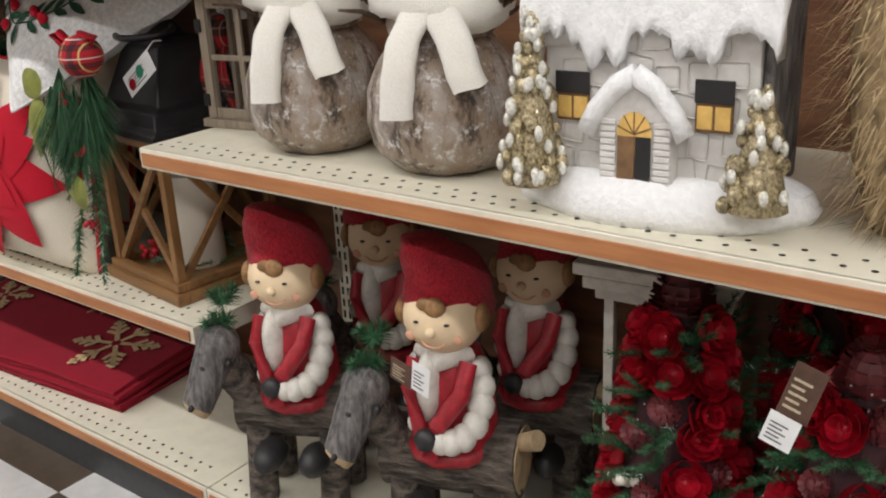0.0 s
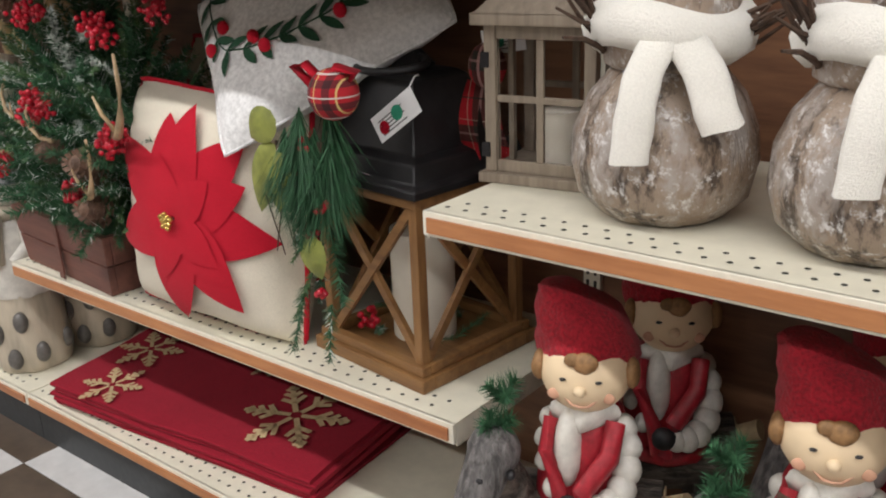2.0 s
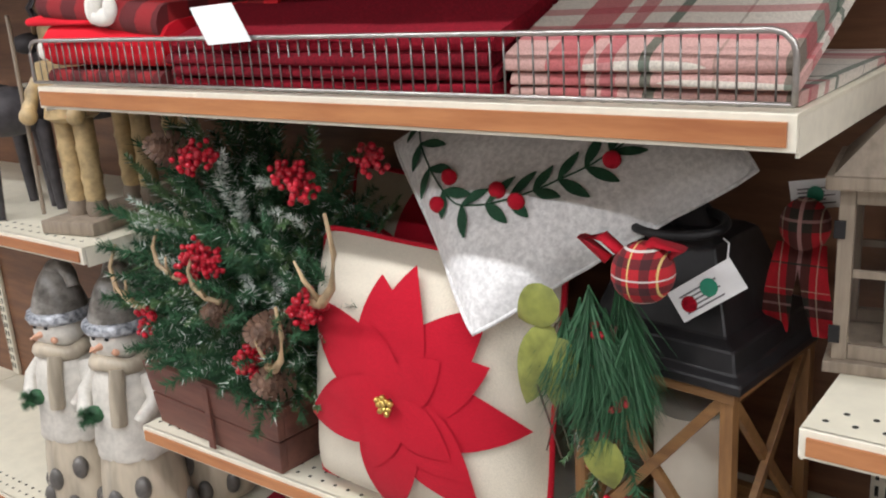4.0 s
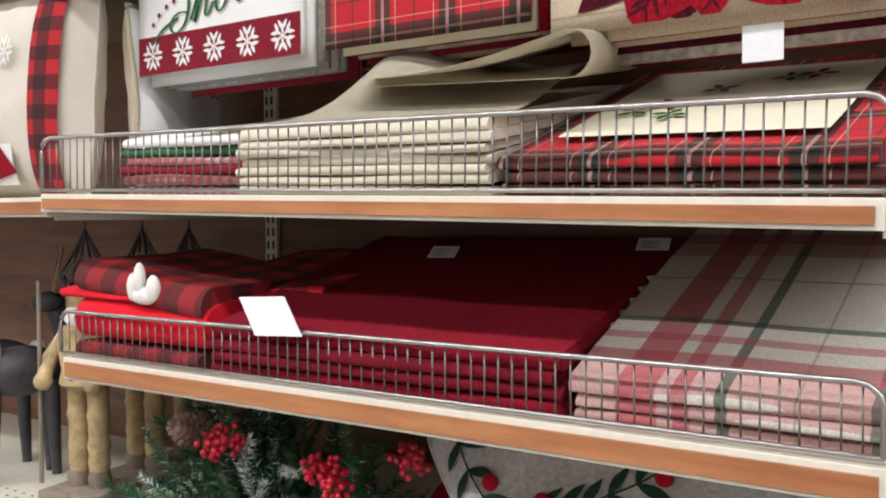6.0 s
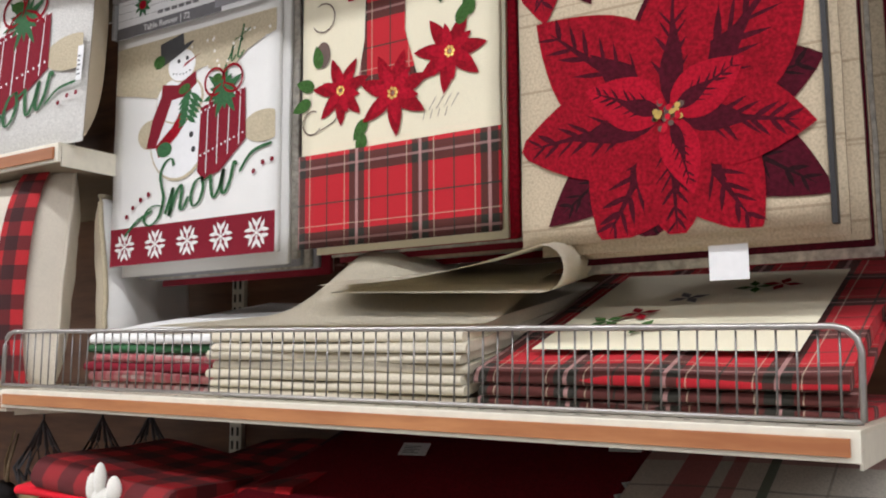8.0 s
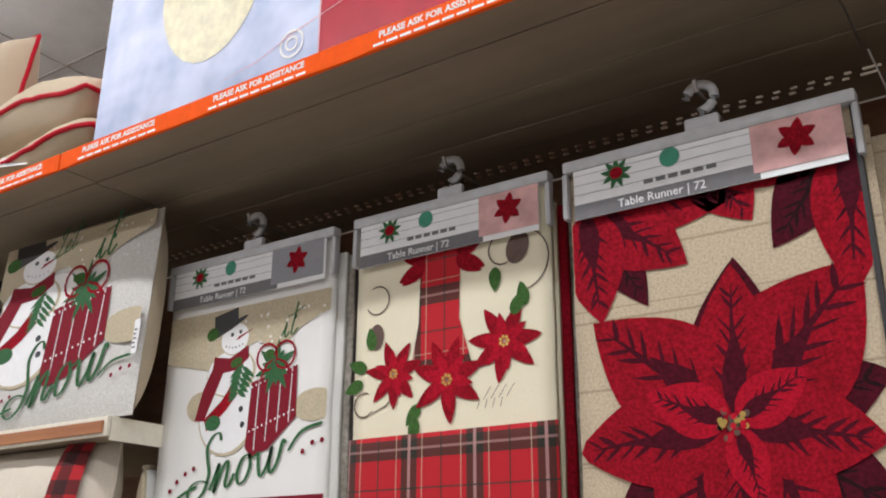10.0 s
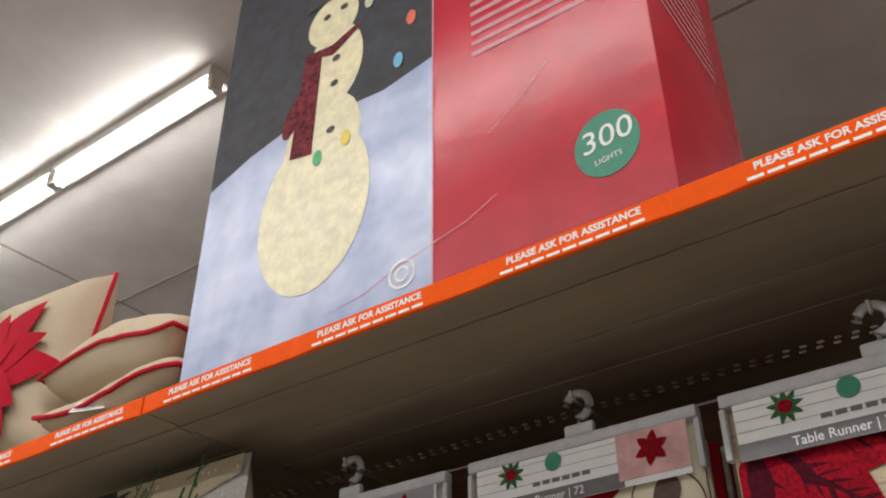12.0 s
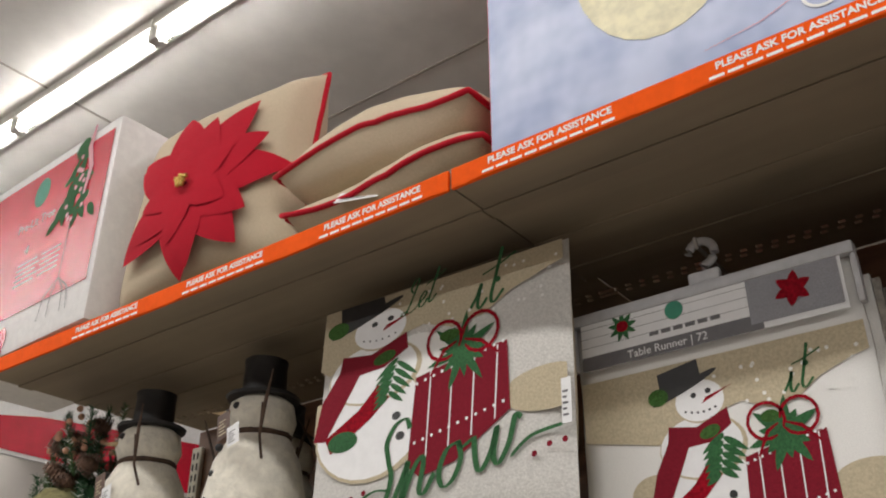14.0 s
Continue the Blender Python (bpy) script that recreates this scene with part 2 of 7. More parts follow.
# top shelf with the orange strip and a slotted row far back
for x0, x1 in ((-2.425, -1.25), (-1.25, -.035), (-.035, 1.18)):
    e = empty("top_shelf", x0, -.085, 2.15, label="brown top shelf edged with an orange printed strip", category="shelf", group="top shelves")
    w = x1 - x0 - .003
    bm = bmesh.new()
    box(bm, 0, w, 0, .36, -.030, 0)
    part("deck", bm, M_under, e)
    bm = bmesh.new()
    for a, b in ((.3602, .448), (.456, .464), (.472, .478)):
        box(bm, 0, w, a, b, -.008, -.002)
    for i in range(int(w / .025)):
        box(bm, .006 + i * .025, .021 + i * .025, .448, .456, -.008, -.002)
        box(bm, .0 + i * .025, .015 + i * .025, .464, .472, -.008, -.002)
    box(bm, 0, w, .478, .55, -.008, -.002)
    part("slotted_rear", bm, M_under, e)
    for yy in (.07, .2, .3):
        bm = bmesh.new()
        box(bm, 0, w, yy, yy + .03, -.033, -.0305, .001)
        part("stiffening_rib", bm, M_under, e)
    bm = bmesh.new()
    box(bm, .001, w - .001, -.006, -.0005, -.036, -.004, .0015)
    part("front_strip", bm, M_orange, e, "orange printed strip")

# slotted uprights in the back
for x in (-2.43, -BAY, 0, BAY):
    e = empty("upright", x, BACK, .1, label="cream slotted metal upright of the shelving", category="upright", group="uprights")
    bm = bmesh.new()
    box(bm, -.016, .016, -.012, -.0005, 0, 2.0, .002)
    part("post", bm, M_edge, e)
    bm = bmesh.new()
    for i in range(76):
        for s in (-.007, .007):
            box(bm, s - .0025, s + .0025, -.0132, -.0122, .02 + i * .026, .036 + i * .026)
    part("slot", bm, M_hole, e, kind="stuff")


def wire_fence(x0, x1, y, z, h):
    e = empty("wire_fence", x0, y, z, label="chrome wire fence along the shelf front", category="shelf fence", group="wire fences")
    w = x1 - x0
    bm = bmesh.new()
    r = .022
    pts = [(0, 0, .004)] + [(r - r * math.cos(a), 0, h - r + r * math.sin(a)) for a in (0, .5, 1.05, 1.57)]
    pts += [(w - r + r * math.sin(a), 0, h - r + r * math.cos(a)) for a in (0, .5, 1.05, 1.57)] + [(w, 0, .004)]
    tube(bm, pts, .0032, 8)
    part("rail", bm, M_steel, e, smooth=True)
    bm = bmesh.new()
    rod(bm, (0, 0, .004), (w, 0, .004), .0026)
    part("bottom_rail", bm, M_steel, e, smooth=True)
    bm = bmesh.new()
    rod(bm, (0, 0, .003), (0, 0, h - .002), .0011, seg=6)
    me = finish(bm, "wire", True)
    me.materials.append(M_wire)
    n = int(w / .0180)
    for i in range(1, n):
        again("wire", me, e, pose(i * w / n, .0035, 0))
    return e


wire_fence(-1.235, -.010, .006, 1.056, .070)
tilted(wire_fence(-1.245, -.003, -.016, 1.289, .086))

# lamps in the ceiling
M_tube = bpy.data.materials.new("tube_glow")
M_tube.use_nodes = True
M_tube.node_tree.nodes["Principled BSDF"].inputs["Emission Color"].default_value = (1, .97, .92, 1)
M_tube.node_tree.nodes["Principled BSDF"].inputs["Emission Strength"].default_value = 24.0
M_fix = mat("fixture_enamel", (.75, .74, .70), .4, var=.04, bump=0)
for i in range(4):
    x = -5.895 + i * 1.025
    e = empty("strip_light", x, .72, CEIL - .02, label="bare fluorescent tube strip light under the ceiling", category="ceiling light", group="strip lights")
    bm = bmesh.new()
    box(bm, -.508, .508, -.055, .055, -.03, .018, .004)
    part("batten", bm, M_fix, e)
    bm = bmesh.new()
    rod(bm, (-.49, -.02, -.075), (.49, -.02, -.075), .021, seg=12)
    part("fluorescent_tube", bm, M_tube, e, "glowing white tube", smooth=60)
    for s in (-.498, .498):
        bm = bmesh.new()
        box(bm, s - .014, s + .014, -.045, .012, -.095, -.03, .003)
        part("tube_holder", bm, M_fix, e)

# ---------- cloth, print and pillows ----------
M_linen = cloth("natural_linen", (.62, .54, .40))
M_linen2 = cloth("sand_linen", (.55, .46, .33))
M_burlap = plaid("burlap", (.56, .46, .32), [(1, .085, .02, .003, (.30, .22, .14), .6), (1, .19, .1, .002, (.3, .22, .14), .5)], weave=320)
M_whitecloth = cloth("white_cotton", (.78, .77, .74), .06)
# white plush greyed in its colour for the shade under the top shelf
M_shadewhite = cloth("off_white_plush", (.60, .585, .55), .12, 300, .2, .9, big=14)
M_creamcloth = cloth("cream_cotton", (.78, .72, .54), .06)
M_redfelt = cloth("red_felt", (.46, .008, .024), .2, 900, .06)
M_burg = cloth("burgundy_cloth", (.20, .010, .022), .2)
M_darkred = cloth("dark_petal_print", (.060, .003, .010), .3, 200, 0)
M_vein = cloth("near_black_print", (.018, .004, .006), .3, 200, 0)
M_redprint = cloth("red_petal_print", (.255, .003, .012), .34, 240, 0, big=20)
M_redprint2 = cloth("red_petal_print_light", (.36, .004, .018), .30, 240, 0, big=20)
M_greenprint = cloth("green_print", (.035, .12, .045), .25, 300, .1)
M_leafprint = cloth("holly_print", (.05, .12, .028), .3, 300, .0)
M_tanprint = cloth("tan_print", (.50, .43, .30), .12, 300, .1)
M_goldbead = mat("gold_bead", (.60, .42, .12), .3, metal=.9, var=.15, bump=.05)
M_greycloth = cloth("grey_cloth", (.30, .30, .32), .15)
M_piping = cloth("red_piping", (.50, .012, .028), .1)
M_greyfur = cloth("grey_plush", (.72, .71, .70), .16, 130, .6, .9, big=25)
M_paper = mat("tag_paper", (.78, .78, .78), .5, var=.03, bump=.02)
M_greyband = mat("grey_print", (.13, .125, .13), .5, var=.08, bump=.02)
M_brownprint = mat("brown_print", (.09, .045, .03), .5, var=.2, bump=.02)
M_teal = mat("green_disc_print", (.02, .22, .13), .5, var=.1, bump=.02)
M_pinkprint = mat("pale_pink_print", (.62, .35, .33), .5, var=.2, scale=30, bump=.02)
TARTAN = [(0, .108, 0, .027, (.008, .022, .014), .82), (1, .108, .01, .027, (.008, .022, .014), .82), (0, .108, 0, .0048, (.55, .30, .28), .7),
          (1, .108, .01, .0036, (.50, .28, .26), .5), (0, .108, .054, .0024, (.020, .03, .02), .8), (1, .108, .064, .0024, (.015, .03, .02), .8),
          (0, .108, .022, .0015, (.6, .5, .36), .6), (0, .108, .086, .0015, (.6, .5, .36), .6), (1, .108, .032, .0013, (.6, .5, .36), .5)]
M_tartan = plaid("red_tartan", (.50, .008, .018), TARTAN)
M_tartan_flat = plaid("red_tartan_flat", (.50, .008, .018), TARTAN, ("X", "Y"))
M_buffalo = plaid("buffalo_check", (.74, .014, .024), [(0, .074, 0, .037, (.012, .008, .009), .62), (1, .074, 0, .037, (.012, .008, .009), .62)], ("X", "Y"))
M_buffalo_up = plaid("buffalo_check_upright", (.45, .012, .018), [(0, .05, 0, .025, (.010, .008, .009), .72), (1, .05, 0, .025, (.010, .008, .009), .72)])
M_throw = plaid("cream_plaid_throw", (.66, .61, .53), [
    (0, .36, .07, .045, (.42, .04, .06), .8), (1, .30, .02, .045, (.45, .10, .10), .55), (0, .36, .118, .018, (.40, .05, .07), .7), (0, .36, .16, .012, (.03, .08, .05), .8), (0, .36, .30, .010, (.03, .08, .05), .7),
    (0, .36, .335, .012, (.40, .05, .07), .6), (0, .36, .23, .003, (.2, .16, .12), .5), (1, .30, .05, .030, (.40, .05, .07), .7), (1, .30, .095, .014, (.40, .05, .07), .6),
    (1, .30, .13, .010, (.03, .08, .05), .75), (1, .30, .235, .004, (.15, .14, .12), .6)], ("X", "Y"), 420)
M_folds = cloth("folded_edges", (.42, .39, .34), .3, 90)


def slab(bm, w, h, t, wave=.0012, seed=0, nx=14, nz=18):
    """an upright folded cloth, front at y 0, with a rounded fold at its foot"""
    def f(u, v):
        x, z = u * w, v * h
        return Vector((x + .002 * noise.noise(Vector((seed, v * 6, 1))), wave * noise.noise(Vector((x * 9, z * 7, seed))), z))
    g = patch(bm, f, nx, nz)
    k = [[bm.verts.new(v.co + Vector((0, t, .003 * (1 if j == 0 else 0)))) for j, v in enumerate(col)] for col in g]
    for a, b in zip(k, k[1:]):
        for j in range(nz):
            bm.faces.new((a[j], a[j + 1], b[j + 1], b[j]))
    for i in range(nx):
        bm.faces.new((g[i][0], k[i][0], k[i + 1][0], g[i + 1][0]))
        bm.faces.new((g[i][nz], g[i + 1][nz], k[i + 1][nz], k[i][nz]))
    for j in range(nz):
        bm.faces.new((g[0][j], g[0][j + 1], k[0][j + 1], k[0][j]))
        bm.faces.new((g[nx][j], k[nx][j], k[nx][j + 1], g[nx][j + 1]))


FLAT = lambda x, z: 0.0


def petal(bm, cx, cz, ang, length, width, lift, sheet=FLAT, n=8, start=None, curl=0.0, clip=None, sharp=.8):
    """a pointed petal lying on a sheet whose y is sheet(x, z)"""
    ca, sa = math.cos(radians(ang)), math.sin(radians(ang))
    start = .06 * length if start is None else start
    rows = []
    for i in range(n + 1):
        t = i / n
        hw = width / 2 * (math.sin(math.pi * min(1, t ** .8 * .93 + .07)) ** sharp if t < 1 else 0.0)
        d = start + t * (length - start)
        row = []
        for s in (-1, 0, 1):
            x, z = cx + d * ca - s * hw * sa, cz + d * sa + s * hw * ca
            if clip:
                x, z = min(max(x, clip[0]), clip[1]), min(max(z, clip[2]), clip[3])
            row.append(bm.verts.new((x, sheet(x, z) - lift - curl * (t - t * t) * 4 * (1 if s == 0 else .4), z)))
        rows.append(row)
    for a, b in zip(rows, rows[1:]):
        for k in (0, 1):
            bm.faces.new((a[k], a[k + 1], b[k + 1], b[k]))


def disc(bm, cx, cz, rx, rz=None, y=0.0, seg=20, rot=0):
    rz = rz or rx
    c, s = math.cos(radians(rot)), math.sin(radians(rot))
    vs = []
    for i in range(seg):
        a = 2 * math.pi * i / seg
        x, z = rx * math.cos(a), rz * math.sin(a)
        vs.append(bm.verts.new((cx + x * c - z * s, y, cz + x * s + z * c)))
    bm.faces.new(vs)


def plate(bm, x0, x1, z0, z1, y):
    bm.faces.new([bm.verts.new(p) for p in ((x0, y, z0), (x1, y, z0), (x1, y, z1), (x0, y, z1))])


def stroke(bm, pts, w, y):
    """a flat line of width w along points (x, z)"""
    prev = None
    for i, (x, z) in enumerate(pts):
        a, b = pts[max(0, i - 1)], pts[min(len(pts) - 1, i + 1)]
        d = Vector((b[0] - a[0], b[1] - a[1]))
        d = d.normalized() if d.length > 1e-9 else Vector((1, 0))
        k = w / 2 * (.5 if i in (0, len(pts) - 1) else 1)
        cur = (bm.verts.new((x - d.y * k, y, z + d.x * k)), bm.verts.new((x + d.y * k, y, z - d.x * k)))
        if prev:
            bm.faces.new((prev[0], prev[1], cur[1], cur[0]))
        prev = cur


def arc(cx, cz, r, a0, a1, n=10, k=0.0):
    return [(cx + (r + k * i / n) * math.cos(radians(a0 + (a1 - a0) * i / n)), cz + (r + k * i / n) * math.sin(radians(a0 + (a1 - a0) * i / n))) for i in range(n + 1)]


def lettering(name, words, size, material, parent, m, shear=0.0, label="", align="CENTER", space=1.0, deep=.0002, heavy=0.0):
    c = bpy.data.curves.new(name, "FONT")
    c.body, c.size, c.shear, c.align_x, c.align_y = words, size, shear, align, "CENTER"
    c.space_character, c.extrude, c.resolution_u, c.offset = space, deep, 3, heavy
    t = new(name, c)
    bpy.context.view_layer.update()
    me = bpy.data.meshes.new_from_object(t.evaluated_get(bpy.context.evaluated_depsgraph_get()))
    bpy.data.objects.remove(t)
    me.materials.clear()
    me.materials.append(material)
    ob = new(name, me)
    ob.parent = parent
    ob.matrix_basis = m
    return tagged(ob, label)


def facing(x, y, z, roll=0):
    """text on a sheet that faces the aisle, turned by roll"""
    return pose(x, y, z, 90, 0, 0) @ pose(0, 0, 0, 0, 0, roll)


def deco(name, material, parent, draw, label=""):
    bm = bmesh.new()
    draw(bm)
    return part(name, bm, material, parent, label)


def bloom(parent, cx, cz, size, petals, lift=.003, clip=None, centre=True):
    """a printed poinsettia: (angle, length, width, tone) petals from the lowest up, with dark feathered veins"""
    rng = random.Random(int(cx * 1000 + size * 777))
    seedsize = .0036
    for i, (a, l, wd, tone) in enumerate(petals):
        l, wd, up = l * size, wd * size, lift + i * .0008
        mtl = (M_darkred, M_redprint, M_redprint2)[tone]
        ca, sa = math.cos(radians(a)), math.sin(radians(a))
        deco(("dark_leaf", "petal", "inner_petal")[tone], mtl, parent, lambda b: petal(b, cx, cz, a, l, wd, up, n=12, clip=clip, sharp=.92))
        def veins(b):
            petal(b, cx, cz, a + rng.uniform(-3, 3), l * .60, wd * .32, up + .0003, FLAT, 6, .01 * size, clip=clip, sharp=1.2)
            petal(b, cx, cz, a, l * .9, wd * .07, up + .0004, FLAT, 6, .01 * size, clip=clip)
            for t in (.22, .34, .46, .58, .70, .80):
                for s in (-1, 1):
                    q = t + rng.uniform(-.03, .03)
                    petal(b, cx + ca * l * q, cz + sa * l * q, a + s * rng.uniform(30, 44), wd * .44 * (1.1 - q * .75), wd * rng.uniform(.03, .065), up + .0005, FLAT, 4, 0, clip=clip)
        deco("petal_vein", M_vein if tone == 0 else M_darkred, parent, veins)
    if centre:
        for nm, mtl, n0 in (("flower_centre", M_brownprint, 14), ("flower_seed", M_goldbead, 9), ("flower_seed", M_redfelt, 7)):
            def seeds(b):
                for i in range(n0):
                    r, a = seedsize * 5.2 * math.sqrt(rng.random()), rng.random() * 6.28
                    disc(b, cx + r * math.cos(a), cz + r * math.sin(a), seedsize, y=-lift - .017 - i * .0001 - (.001 if n0 < 14 else 0) - (.001 if n0 < 8 else 0), seg=7)
            tagged(deco(nm, mtl, parent, seeds), kind="stuff")


def small_bloom(parent, cx, cz, size, y):
    for n, l, wd, off, mtl, dy in ((7, 1.05, .40, 0, M_redprint, 0), (6, .74, .28, 30, M_redprint2, .0010)):
        for i in range(n):
            deco("petal", mtl, parent, lambda b: petal(b, cx, cz, off + 360 / n * i + 12 + 9 * math.sin(i * 5 + cx * 90), size * l, size * wd, y + dy + i * .0001))
    def seeds(b):
        for i in range(7):
            disc(b, cx + size * .11 * math.cos(i * .9), cz + size * .11 * math.sin(i * .9), size * .045, y=-y - .0018, seg=8)
    deco("flower_centre", M_goldbead, parent, seeds)


def snowflake(b, cx, cz, r, y):
    """a woven flake: six arms of paired leaves"""
    for i in range(6):
        a = 60 * i + 30
        ca, sa = math.cos(radians(a)), math.sin(radians(a))
        petal(b, cx, cz, a, r * .62, r * .16, -y, n=4, start=r * .08)
        for s in (-1, 1):
            petal(b, cx + ca * r * .38, cz + sa * r * .38, a + s * 34, r * .62, r * .24, -y + .0001, n=4, start=0)
    disc(b, cx, cz, r * .10, y=y, seg=8)


def header_card(parent, w, z, ry, bars=True, photo=(.68, .97)):
    """the printed header: white planks, a round green mark, a grey band with the words, a photo panel"""
    y = -.010
    deco("header_card", M_paper, parent, lambda b: box(b, .03 * w, .97 * w, y, y + .001, z - .080, z - .004))
    def lines(b):
        for i in range(4):
            plate(b, .03 * w, photo[0] * w, z - .020 - i * .0135, z - .0194 - i * .0135, y - .0006)
        for i in range(6):
            plate(b, .30 * w + i * .045 * w, .335 * w + i * .045 * w, z - .052, z - .046, y - .0007)
    deco("print_bar", M_greyband, parent, lines)
    deco("round_mark", M_teal, parent, lambda b: disc(b, .40 * w, z - .024, .013, y=y - .0008))
    def sprig(b):
        for i in range(9):
            petal(b, .2 * w, z - .028, i * 40 + 10, .022, .008, -y + .0007 + i * .00005, start=0)
    deco("pine_print", M_greenprint, parent, sprig)
    deco("cone_print", M_redprint, parent, lambda b: disc(b, .2 * w, z - .028, .009, .008, y - .0014))
    deco("grey_band", M_greyband, parent, lambda b: plate(b, .03 * w, .70 * w, z - .080, z - .060, y - .0009))
    lettering("lettering", "Table Runner | 72", .0155, M_paper, parent, facing(.36 * w, y - .0013, z - .0705))
    deco("photo_panel", M_greycloth if not bars else M_pinkprint, parent, lambda b: plate(b, photo[0] * w, photo[1] * w, z - .072, z - .006, y - .0011))
    def figure(b):
        for i in range(6):
            petal(b, (photo[0] + photo[1]) / 2 * w, z - .038, 60 * i + 20, .024, .014, -y + .0016 + i * .0001, start=0)
    deco("photo_flower", M_redprint, parent, figure)


def hanger(parent, w, h, d):
    bm = bmesh.new()
    box(bm, -.004, w + .006, -.013, .006, h - .012, h + .004, .003)
    part("hanger_bar", bm, M_hang, parent, "clear grey plastic hanger bar", 40)
    for s in (-.003, w + .003):
        bm = bmesh.new()
        box(bm, s - .004, s + .004, -.010, .004, h - .075, h - .012, .003)
        part("hanger_clip", bm, M_hang, parent, smooth=40)
    bm = bmesh.new()
    cx = w * .52
    box(bm, cx - .022, cx + .022, -.008, .002, h + .003, h + .022, .004)
    pts = [(cx, -.003, h + .02)] + [(cx + .018 * math.cos(radians(a)), -.003, h + .048 + .018 * math.sin(radians(a))) for a in range(-90, 171, 20)]
    tube(bm, pts, .0062, 8)
    part("hanger_hook", bm, M_hang, parent, "clear grey plastic hook", 50)
    bm = bmesh.new()
    rod(bm, (cx + .002, -.02, h + .050), (cx + .002, d, h + .050), .0028)
    rod(bm, (cx + .002, -.02, h + .050), (cx + .002, -.026, h + .062), .0028)
    part("peg_hook", bm, M_steel, parent, "steel peg hook")


def stack(parent, w, h, colours, seed, depth=.012):
    rng = random.Random(seed)
    for i, c in enumerate(colours):
        bm = bmesh.new()
        drop = rng.uniform(.002, .014)
        slab(bm, w - .012 + rng.uniform(-.008, .008), h - .03 + drop, depth - .003, .002, seed + i, 6, 8)
        ob = part("folded_cloth", bm, c, parent, smooth=True)
        ob.location = (.016 + .006 * i + rng.uniform(0, .006), .012 + depth * i, -drop - .004 - .0025 * i)


# snowman runner


def snow_design(e, w, h, y, ox=0.0, sx=1.0, oz=0.0, sz=1.0):
    """a snowman with scarf and hat beside a sled, in parts of the width and height"""
    k = -y
    U, V = (lambda u: min(max((ox + sx * u) * w, .003), w - .003)), (lambda v: min(max((oz + sz * v) * h, .003), h * .985))

    def poly(name, mtl, pts, lift):
        deco(name, mtl, e, lambda b: b.faces.new([b.verts.new((U(u), k - lift, V(v))) for u, v in pts]))

    def spot(name, mtl, u, v, ru, rv, lift, rot=0):
        c, s = math.cos(radians(rot)), math.sin(radians(rot))
        poly(name, mtl, [(u + ru * math.cos(a) * c - rv * math.sin(a) * s, v + ru * math.cos(a) * s + rv * math.sin(a) * c) for a in [2 * math.pi * i / 24 for i in range(24)]], lift)

    poly("tan_snow_print", M_tanprint, [(-.4, 1.06), (1.1, 1.06), (1.1, .92), (.94, .90), (.80, .84), (.70, .76), (.58, .74), (.46, .80), (.38, .78), (.20, .70), (.05, .66), (-.12, .70), (-.4, .74)], -.0006)
    for u, v, ru, rv in ((.93, .34, .16, .10), (.02, .42, .12, .10)):
        spot("tan_snow_print", M_tanprint, u, v, ru, rv, -.0006)
    spot("snow_hill_print", M_whitecloth, .42, .62, .16, .14, -.0002)
    def flakes(b):
        rng = random.Random(5)
        for i in range(26):
            disc(b, U(rng.uniform(.35, .98)), V(rng.uniform(.74, .98)), .0026, y=k - .0001, seg=8)
    tagged(deco("flake_print", M_whitecloth, e, flakes), kind="stuff")
    for u, v, ru, rv, d in ((.25, .36, .23, .26, .0), (.25, .62, .19, .15, .0004), (.27, .845, .115, .105, .0012)):
        spot("snowman_rim_print", M_tanprint, u + .008, v - .006, ru * 1.07, rv * 1.05, .0002 + d)
        spot("snowman_print", M_paper, u, v, ru, rv, .0004 + d)
    spot("hat_brim_print", M_black, .205, .925, .175, .022, .0021, 22)
    poly("hat_print", M_black, ((.09, .90), (.29, .965), (.28, 1.06), (.08, 1.02)), .0023)
    spot("holly_print", M_leafprint, .075, .90, .05, .045, .0026)
    for u, v in ((.245, .875), (.315, .885)):
        spot("coal_print", M_black, u, v, .014, .014, .0023)
    for u, v in ((.365, .37), (.385, .27)):
        spot("coal_print", M_black, u, v, .018, .020, .0023)
    def mouth(b):
        for i in range(6):
            disc(b, U(.20 + .028 * i), V(.80 - .008 * math.sin(i * .6) * 2), .0018, y=k - .0023, seg=6)
    tagged(deco("mouth_print", M_black, e, mouth), kind="stuff")
    poly("nose_print", M_redprint, ((.28, .825), (.30, .855), (.43, .895)), .0026)
    poly("scarf_print", M_burg, ((.11, .74), (.24, .715), (.39, .785), (.40, .70), (.30, .63), (.16, .62), (.10, .66)), .0025)
    poly("scarf_end_print", M_burg, ((.12, .70), (.21, .66), (.15, .52), (.06, .32), (-.02, .33), (.03, .52)), .0028)
    poly("scarf_end_print", M_redprint, ((.28, .55), (.33, .47), (.25, .38), (.09, .25), (.06, .33), (.20, .44)), .0030)
    spot("mitten_print", M_greenprint, .14, .30, .065, .05, .0033)
    def sprig(b):
        for i in range(11):
            t = i / 11
            petal(b, U(.36 - .04 * t), V(.66 - .2 * t), 215 + 110 * (i % 2), .05 * sx * (1 - .4 * t), .009, y + .0033 + i * .00005, start=0)
    deco("pine_print", M_greenprint, e, sprig)
    spot("leaf_print", M_leafprint, .30, .68, .05, .03, .0036, 20)
    poly("sled_print", M_burg, ((.42, .12), (.47, .06), (.60, .10), (.80, .28), (.79, .60), (.62, .58), (.44, .53)), .0028)
    for i in range(4):
        deco("sled_slat_print", M_paper, e, lambda b: stroke(b, [(U(.49 + .085 * i), V(.10 + .05 * i)), (U(.50 + .085 * i), V(.56 + .01 * i))], .0045 * sx, k - .0032))
